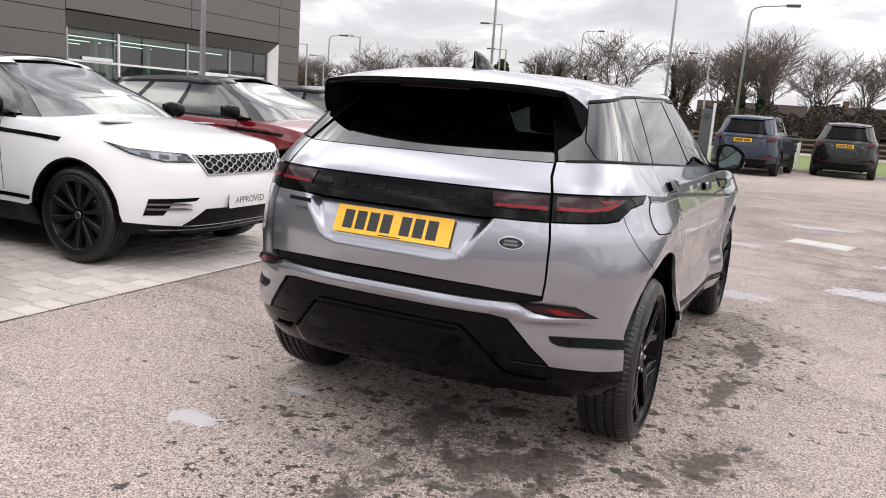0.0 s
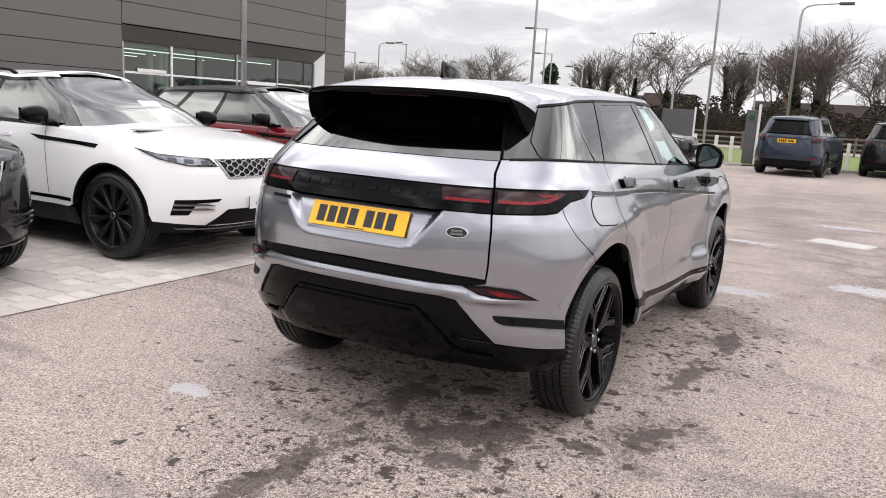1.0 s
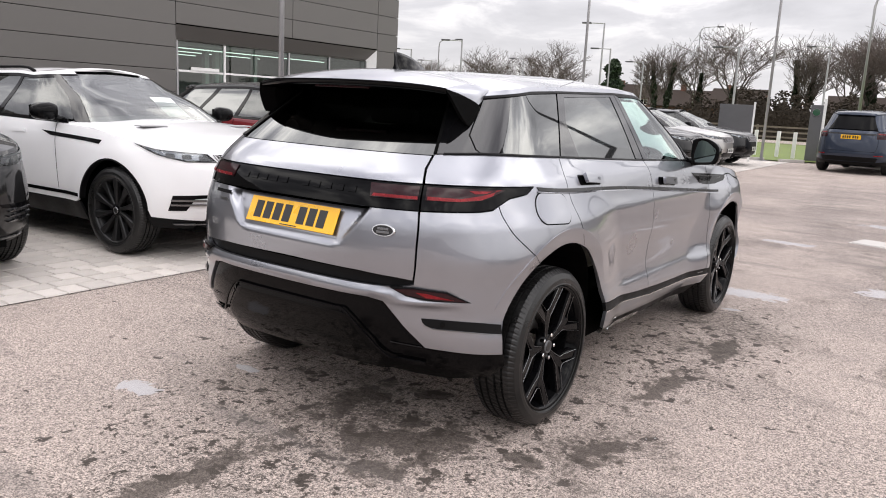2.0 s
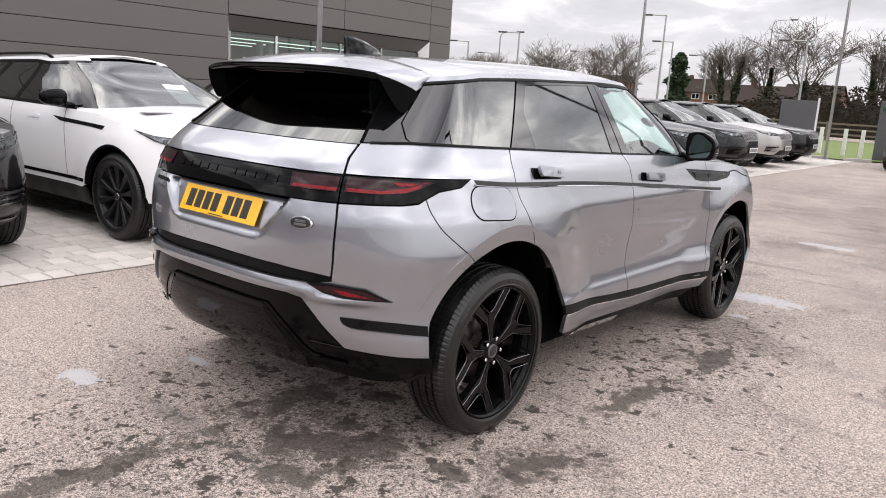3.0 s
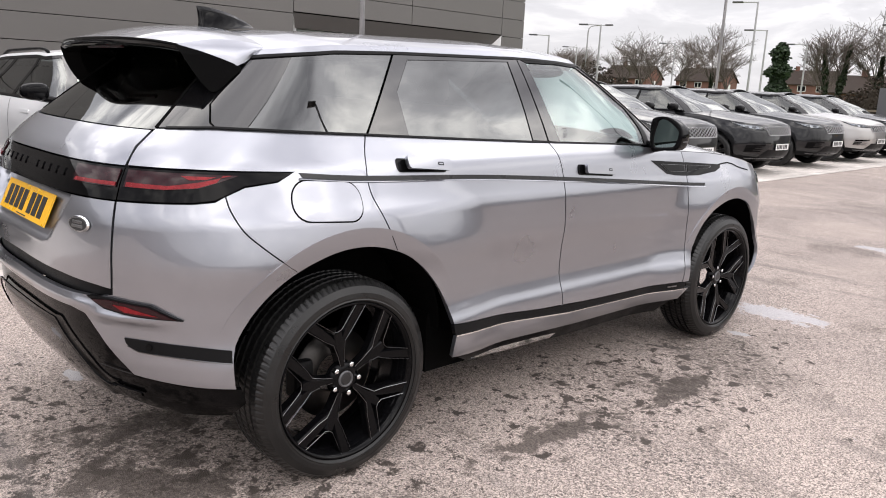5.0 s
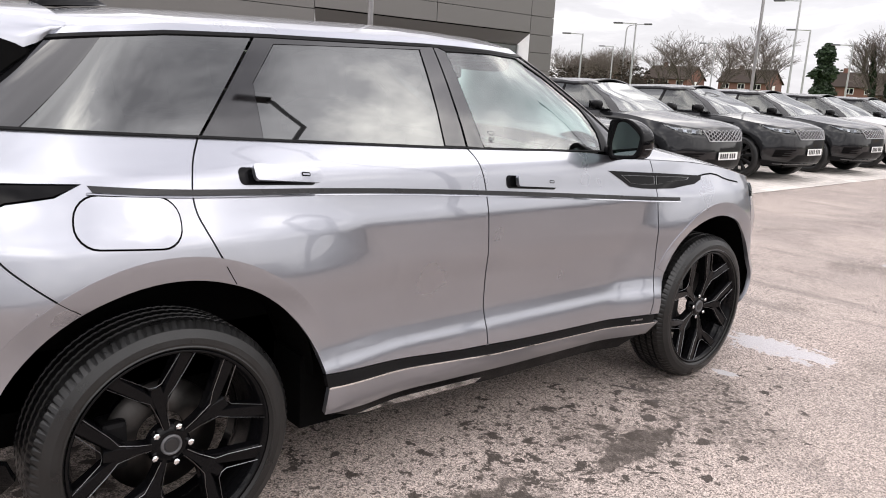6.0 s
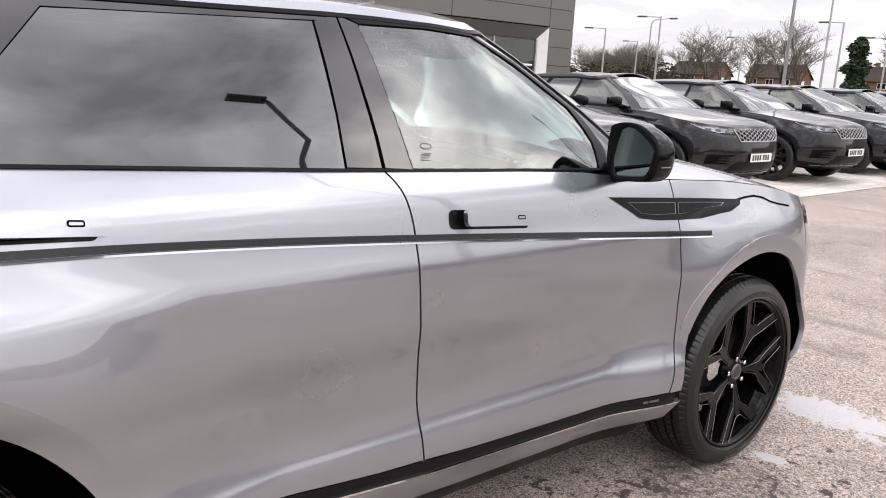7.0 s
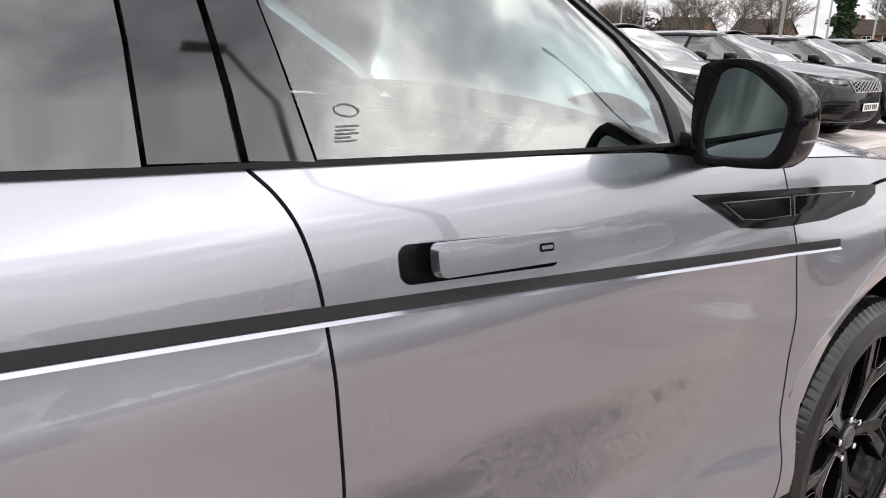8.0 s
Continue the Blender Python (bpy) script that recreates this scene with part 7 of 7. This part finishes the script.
def bare_tree(seed, h=9.5, spread=0.55, ivy=0.0, stems=1):
    """A leafless winter tree: a clean trunk, limbs that fan out and up, and a crown of fine twigs."""
    r = random.Random(seed)
    t = thing("bare_tree", "leafless winter tree with ivy on its trunk" if ivy else "leafless winter tree with a fine twiggy crown", "tree", pose(0, 0, 0), "trees behind the yard")
    Vt, Ft, Vc, Fc = [], [], [], []

    def limb(p, d, length, rad, level):
        n = 4 if level < 2 else 3
        for i in range(n):
            d = (d + Vector((r.uniform(-1, 1), r.uniform(-1, 1), r.uniform(-0.15, 0.45) if level < 2 else r.uniform(-0.42, 0.38))) * (0.07 + 0.045 * level)).normalized()
            q = p + d * (length / n)
            rr = rad * 0.90
            if level < 2:
                tube_raw(Vt, Ft, p, q, rad, rr, 7 if level == 0 else 5)
            else:
                tube_raw(Vc, Fc, p, q, max(rad, 0.012), max(rr, 0.010), 3)
            p, rad = q, rr
            if 0 < level < 5 and i < n - 1 and r.random() < 0.7:
                side(p, d, length * r.uniform(0.40, 0.62), rad * 0.55, level + 1)
        if level < 5:
            for _ in range((5, 4, 3, 3, 2)[level]):
                side(p, d, length * (r.uniform(0.72, 0.95) if level == 0 else r.uniform(0.60, 0.82)), rad * (0.62 if level == 0 else 0.68), level + 1)

    def side(p, d, length, rad, level):
        a = r.uniform(0, math.tau)
        out = Vector((math.cos(a), math.sin(a), 0.10))
        limb(p, (d + out * r.uniform(0.34, 0.86) * (spread / 0.55) * (1.0 if level < 2 else 1.25) + Vector((0, 0, 0.14 if level < 2 else 0.02))).normalized(), length, rad, level)

    for k in range(stems):
        a = k / stems * math.tau + 0.6
        lean = Vector((math.cos(a) * 0.14, math.sin(a) * 0.14, 1)) if stems > 1 else Vector((r.uniform(-0.05, 0.05), r.uniform(-0.05, 0.05), 1))
        limb(Vector((math.cos(a) * 0.3 * (stems > 1), math.sin(a) * 0.3 * (stems > 1), 0)), lean.normalized(), h * 0.27, 0.20 * h / 9.5, 0)
    zmax = max(v.z for v in Vc)
    k = h / zmax
    raw("trunk", [v * k for v in Vt], Ft, M_BARK, t, smooth=True)
    raw("crown", [v * k for v in Vc], Fc, M_TWIG, t)
    if ivy:
        V, F = [], []
        for _ in range(2200):
            z = r.uniform(0.05, 1.0) ** 0.8 * h * ivy
            a = r.uniform(0, math.tau)
            k = r.randrange(stems)
            b_ = k / stems * math.tau + 0.6
            lean = (0.3 + 0.13 * z) * (stems > 1)
            rad = (0.44 - 0.37 * z / (h * ivy)) * r.uniform(0.5, 1.2) * (0.8 + 0.35 * math.sin(z * 2.3 + k))
            c = Vector((math.cos(a) * rad + math.cos(b_) * lean, math.sin(a) * rad + math.sin(b_) * lean, z))
            n = Vector((r.uniform(-1, 1), r.uniform(-1, 1), r.uniform(-0.4, 1))).normalized()
            q = n.to_track_quat("Z", "Y")
            s = r.uniform(0.08, 0.17)
            b0 = len(V)
            for dx, dy in ((-s, -s * 0.6), (s, -s * 0.5), (s * 0.8, s * 0.7), (-s * 0.6, s * 0.8)):
                V.append(c + q @ Vector((dx, dy, r.uniform(-0.03, 0.03))))
            F.append((b0, b0 + 1, b0 + 2, b0 + 3))
        raw("ivy", V, F, M_IVY, t, "dark ivy leaves on the trunk")
    return t


kinds = [bare_tree(11, 9.0, 0.56), bare_tree(12, 9.0, 0.46, 0.62), bare_tree(13, 9.0, 0.60, 0.42), bare_tree(14, 8.0, 0.38, 0.72, 2), bare_tree(15, 9.0, 0.52)]
plan = ((-42.6, 68.9, 4, 8.0), (-38.9, 70.2, 0, 7.3), (-40.3, 79.3, 2, 9.2), (-36.4, 75.5, 4, 7.2), (-63, 74.5, 4, 6.6), (-61.6, 75.7, 0, 6.2), (-59.7, 77.3, 4, 6.8), (-57.8, 78.8, 0, 7.2), (-22.9, 67.3, 3, 8.3), (-20.6, 71.2, 1, 8.5), (-16.2, 66.3, 2, 9.5), (-10.5, 65.5, 3, 8.5), (-6.3, 58.1, 4, 8.5), (-4.4, 62.2, 3, 9.2), (-2.5, 58.4, 0, 9.0), (0.4, 64.5, 0, 8.2),
        (-63.1, 85.6, 4, 7.4), (-71.8, 91.6, 0, 7.4), (-62.5, 95.2, 2, 8.2), (3.4, 62.5, 2, 8.0), (-77, 96, 4, 7.2), (-56.0, 93, 4, 8.0), (-84, 100, 0, 7.4), (7, 60, 1, 8.5), (-33, 92, 4, 6.5), (-67.5, 89, 0, 7.6))
first = set()
for i, (x, y, k, h) in enumerate(plan):
    s = h / (8.0 if k == 3 else 9.0)
    m = pose(x, y, 0, 0, 0, (i * 67) % 360)
    if k not in first:
        first.add(k)
        o = kinds[k]
        o.matrix_world = m
    else:
        o = copy_thing(kinds[k], m)
    o.scale = (s * (1.0 + 0.12 * math.sin(i * 2.1)), s * (1.0 + 0.12 * math.cos(i * 1.3)), s)


def evergreen(x, y, h):
    r = random.Random(3)
    t = thing("evergreen_tree", "dense dark evergreen tree", "tree", pose(x, y, 0))
    part("trunk", tube([(0, 0, 0), (0.05, 0, h * 0.5), (0, 0.03, h * 0.92)], [0.2, 0.13, 0.03], 8), M_BARK, t)
    V, F = [], []
    for _ in range(5200):
        z = r.uniform(0.12, 1.0)
        rad = (1.22 * math.sin(math.pi * min(1, (1 - z) * 0.85 + 0.08)) + 0.25) * (0.75 + 0.25 * math.sin(z * 23 + r.uniform(0, 1))) * r.uniform(0.35, 1.08)
        a = r.uniform(0, math.tau)
        rad *= 0.82 + 0.30 * math.sin(a * 3 + z * 11) * math.sin(z * 31)
        c = Vector((math.cos(a) * rad, math.sin(a) * rad, z * h))
        q = Vector((r.uniform(-1, 1), r.uniform(-1, 1), r.uniform(-0.3, 1))).normalized().to_track_quat("Z", "Y")
        s = r.uniform(0.08, 0.2)
        b0 = len(V)
        for dx, dy in ((-s, -s * 0.5), (s, -s * 0.6), (s * 0.8, s * 0.5), (-s * 0.7, s * 0.6)):
            V.append(c + q @ Vector((dx, dy, 0)))
        F.append((b0, b0 + 1, b0 + 2, b0 + 3))
    raw("crown", V, F, M_CONIFER, t)


evergreen(-31.2, 75.4, 6.8)
def hedge_top(x):
    """Tall ragged undergrowth behind the exit, a low hedge before the houses."""
    tall = float(np.interp(x, [-60, -38, -34, -19, -15.5, -8, 4, 30], [2.9, 3.1, 1.5, 1.5, 2.9, 3.0, 2.9, 2.9]))
    return max(tall * (1 + 0.14 * math.sin(x * 0.7) * math.sin(x * 0.23 + 1) + 0.12 * math.sin(x * 1.9) + 0.08 * math.sin(x * 4.3)), 0.9)


r = random.Random(8)
V, F = [], []
for _ in range(42000):
    x = r.uniform(-60, 30)
    top = hedge_top(x)
    y = 55.5 + r.uniform(-1.4, 1.4)
    z = r.uniform(0.0, 1.0) ** 0.8 * max(top, 0.9)
    q = Vector((r.uniform(-1, 1), r.uniform(-1, 1), r.uniform(-0.3, 1))).normalized().to_track_quat("Z", "Y")
    s = r.uniform(0.05, 0.13)
    b0 = len(V)
    c = Vector((x, y, z))
    for dx, dy in ((-s, -s * 0.5), (s, -s * 0.6), (s * 0.8, s * 0.5), (-s * 0.7, s * 0.6)):
        V.append(c + q @ Vector((dx, dy, 0)))
    F.append((b0, b0 + 1, b0 + 2, b0 + 3))
n = 240
core = len(V)
for i in range(n + 1):
    x = -60 + 90 * i / n
    top = hedge_top(x) * r.uniform(0.62, 0.85)
    V += [Vector((x, 54.6, 0)), Vector((x + r.uniform(-0.1, 0.1), 54.9 + r.uniform(-0.2, 0.2), top * 0.7)), Vector((x, 55.5, top)), Vector((x, 56.4, 0))]
for i in range(n):
    for k in range(3):
        q0 = core + i * 4 + k
        F.append((q0, q0 + 4, q0 + 5, q0 + 1))
tagged(raw("hedge", V, F, M_HEDGE), "dark brown-green roadside hedge and undergrowth", "hedge", kind="stuff")
# a hedge closes the yard on the sides that the lens never faces
V, F = [], []
for _ in range(9000):
    if r.random() < 0.6:
        x, y = 48 + r.uniform(-1, 1), r.uniform(-34, 60)
    else:
        x, y = r.uniform(-17, 48), -34 + r.uniform(-1, 1)
    z = r.uniform(0.0, 2.4)
    q = Vector((r.uniform(-1, 1), r.uniform(-1, 1), r.uniform(-0.3, 1))).normalized().to_track_quat("Z", "Y")
    s = r.uniform(0.25, 0.5)
    b0 = len(V)
    c = Vector((x, y, z))
    for dx, dy in ((-s, -s * 0.5), (s, -s * 0.6), (s * 0.8, s * 0.5), (-s * 0.7, s * 0.6)):
        V.append(c + q @ Vector((dx, dy, 0)))
    F.append((b0, b0 + 1, b0 + 2, b0 + 3))
tagged(raw("boundary_hedge", V, F, M_HEDGE), "dark boundary hedge round the yard", "hedge", kind="stuff")


def house(x, y, turn, w=11.0, d=7.5, eave=4.6, ridge=7.2, wins=3):
    t = thing("house", "red brick house with a brown tiled gable roof", "house", pose(x, y, 0, 0, 0, turn), "houses beyond the trees")
    part("wall", box(-w / 2, -d / 2, 0, w / 2, d / 2, eave), M_BRICK, t)
    for s in (-1, 1):
        raw("gable", [(s * w / 2, -d / 2, eave), (s * w / 2, d / 2, eave), (s * w / 2, 0, ridge)], [(0, 1, 2)], M_BRICK, t)
    o = 0.35
    bm = bmesh.new()
    for s in (-1, 1):
        lo = Vector((0, s * (d / 2 + o), eave - o * (ridge - eave) / (d / 2)))
        pts = [Vector((-w / 2 - o, lo.y, lo.z)), Vector((w / 2 + o, lo.y, lo.z)), Vector((w / 2 + o, 0, ridge)), Vector((-w / 2 - o, 0, ridge))]
        vs = [bm.verts.new(p) for p in pts] + [bm.verts.new(p + Vector((0, 0, 0.16))) for p in pts]
        bm.faces.new(vs[:4])
        bm.faces.new(vs[4:][::-1])
        for i in range(4):
            j = (i + 1) % 4
            bm.faces.new((vs[i], vs[j], vs[4 + j], vs[4 + i]))
    bmesh.ops.recalc_face_normals(bm, faces=bm.faces[:])
    roof = part("roof", bm, M_ROOFTILE, t)
    part("chimney", box(-w * 0.22 - 0.35, -0.3, ridge - 0.5, -w * 0.22 + 0.35, 0.3, ridge + 0.9), M_BRICK, roof)
    for row, z in enumerate((1.0, 3.1)):
        for k in range(wins):
            xx = -w / 2 + w * (k + 0.5) / wins
            wn = part("window", box(xx - 0.8, -d / 2 - 0.04, z, xx + 0.8, -d / 2 + 0.02, z + 1.15), M_WHITEFRAME, t, "white framed window")
            for q in (-1, 1):
                part("pane", box(xx + q * 0.38 - 0.32, -d / 2 - 0.055, z + 0.1, xx + q * 0.38 + 0.32, -d / 2 - 0.045, z + 1.05), M_GLOSS, wn)
    for s in (-1, 1):
        part("window", box(s * w / 2 - 0.03, -0.6, 3.0, s * w / 2 + 0.03, 0.6, 4.1), M_WHITEFRAME, t)
    return t


hs = house(-97.0, 150.0, 4, 10.5)
for x, y, turn in ((-83.5, 158, 2), (-62.5, 160, 6), (-117, 148, 4), (-42.0, 168, 0), (-134, 140, 4)):
    copy_thing(hs, pose(x, y, 0, 0, 0, turn))
low = house(-8.5, 108, 8, 13, 7, 2.6, 4.6, 0)
copy_thing(low, pose(5.5, 104, 0, 0, 0, -5))
copy_thing(low, pose(-30, 104, 0, 0, 0, 8))


# ---- block paving, laid in courses along the edge ----
def pavers():
    r = random.Random(21)
    sizes = (0.16, 0.20, 0.24, 0.30)
    mesh_of = {}
    V, F = [], []

    def stone(L, Wd):
        g, c, h = 0.0045, 0.006, 0.008
        x0, x1, y0, y1 = -Wd + g, -g, g, L - g
        lo = [(x0, y0, 0), (x1, y0, 0), (x1, y1, 0), (x0, y1, 0)]
        hi = [(x0 + c, y0 + c, h), (x1 - c, y0 + c, h), (x1 - c, y1 - c, h), (x0 + c, y1 - c, h)]
        return lo + hi, [(4, 5, 6, 7), (0, 1, 5, 4), (1, 2, 6, 5), (2, 3, 7, 6), (3, 0, 4, 7)]

    singles = 0
    x = 0.0
    course = 0
    while x > -9.0:
        Wd = (0.20, 0.16, 0.20, 0.16)[course % 4]
        y = -9.0 + r.uniform(0, 0.2)
        far = 26.0 if course < 24 else 26.0
        while y < far:
            L = r.choice(sizes)
            if y > 7 or y < -3:
                L = 0.40
            v, f = stone(L, Wd)
            if singles < 300 and x > -1.75 and -1.2 < y < 3.4:
                key = (L, Wd)
                if key not in mesh_of:
                    me = bpy.data.meshes.new("paver")
                    me.from_pydata(v, [], f)
                    me.materials.append(M_PAVER)
                    mesh_of[key] = me
                o = new("paver", mesh_of[key])
                o.parent = pb
                o.matrix_basis = pose(x, y, 0.005 + r.uniform(-0.001, 0.0015), r.uniform(-0.25, 0.25), r.uniform(-0.25, 0.25), 0)
                singles += 1
            else:
                b0 = len(V)
                dz = r.uniform(-0.001, 0.0015)
                V.extend((a + x, b + y, c + 0.005 + dz) for a, b, c in v)
                F.extend(tuple(i + b0 for i in q) for q in f)
            y += L
        x -= Wd
        course += 1
    rest = raw("paving_blocks", V, F, M_PAVER, pb)
    tagged(rest, kind="stuff")


pavers()
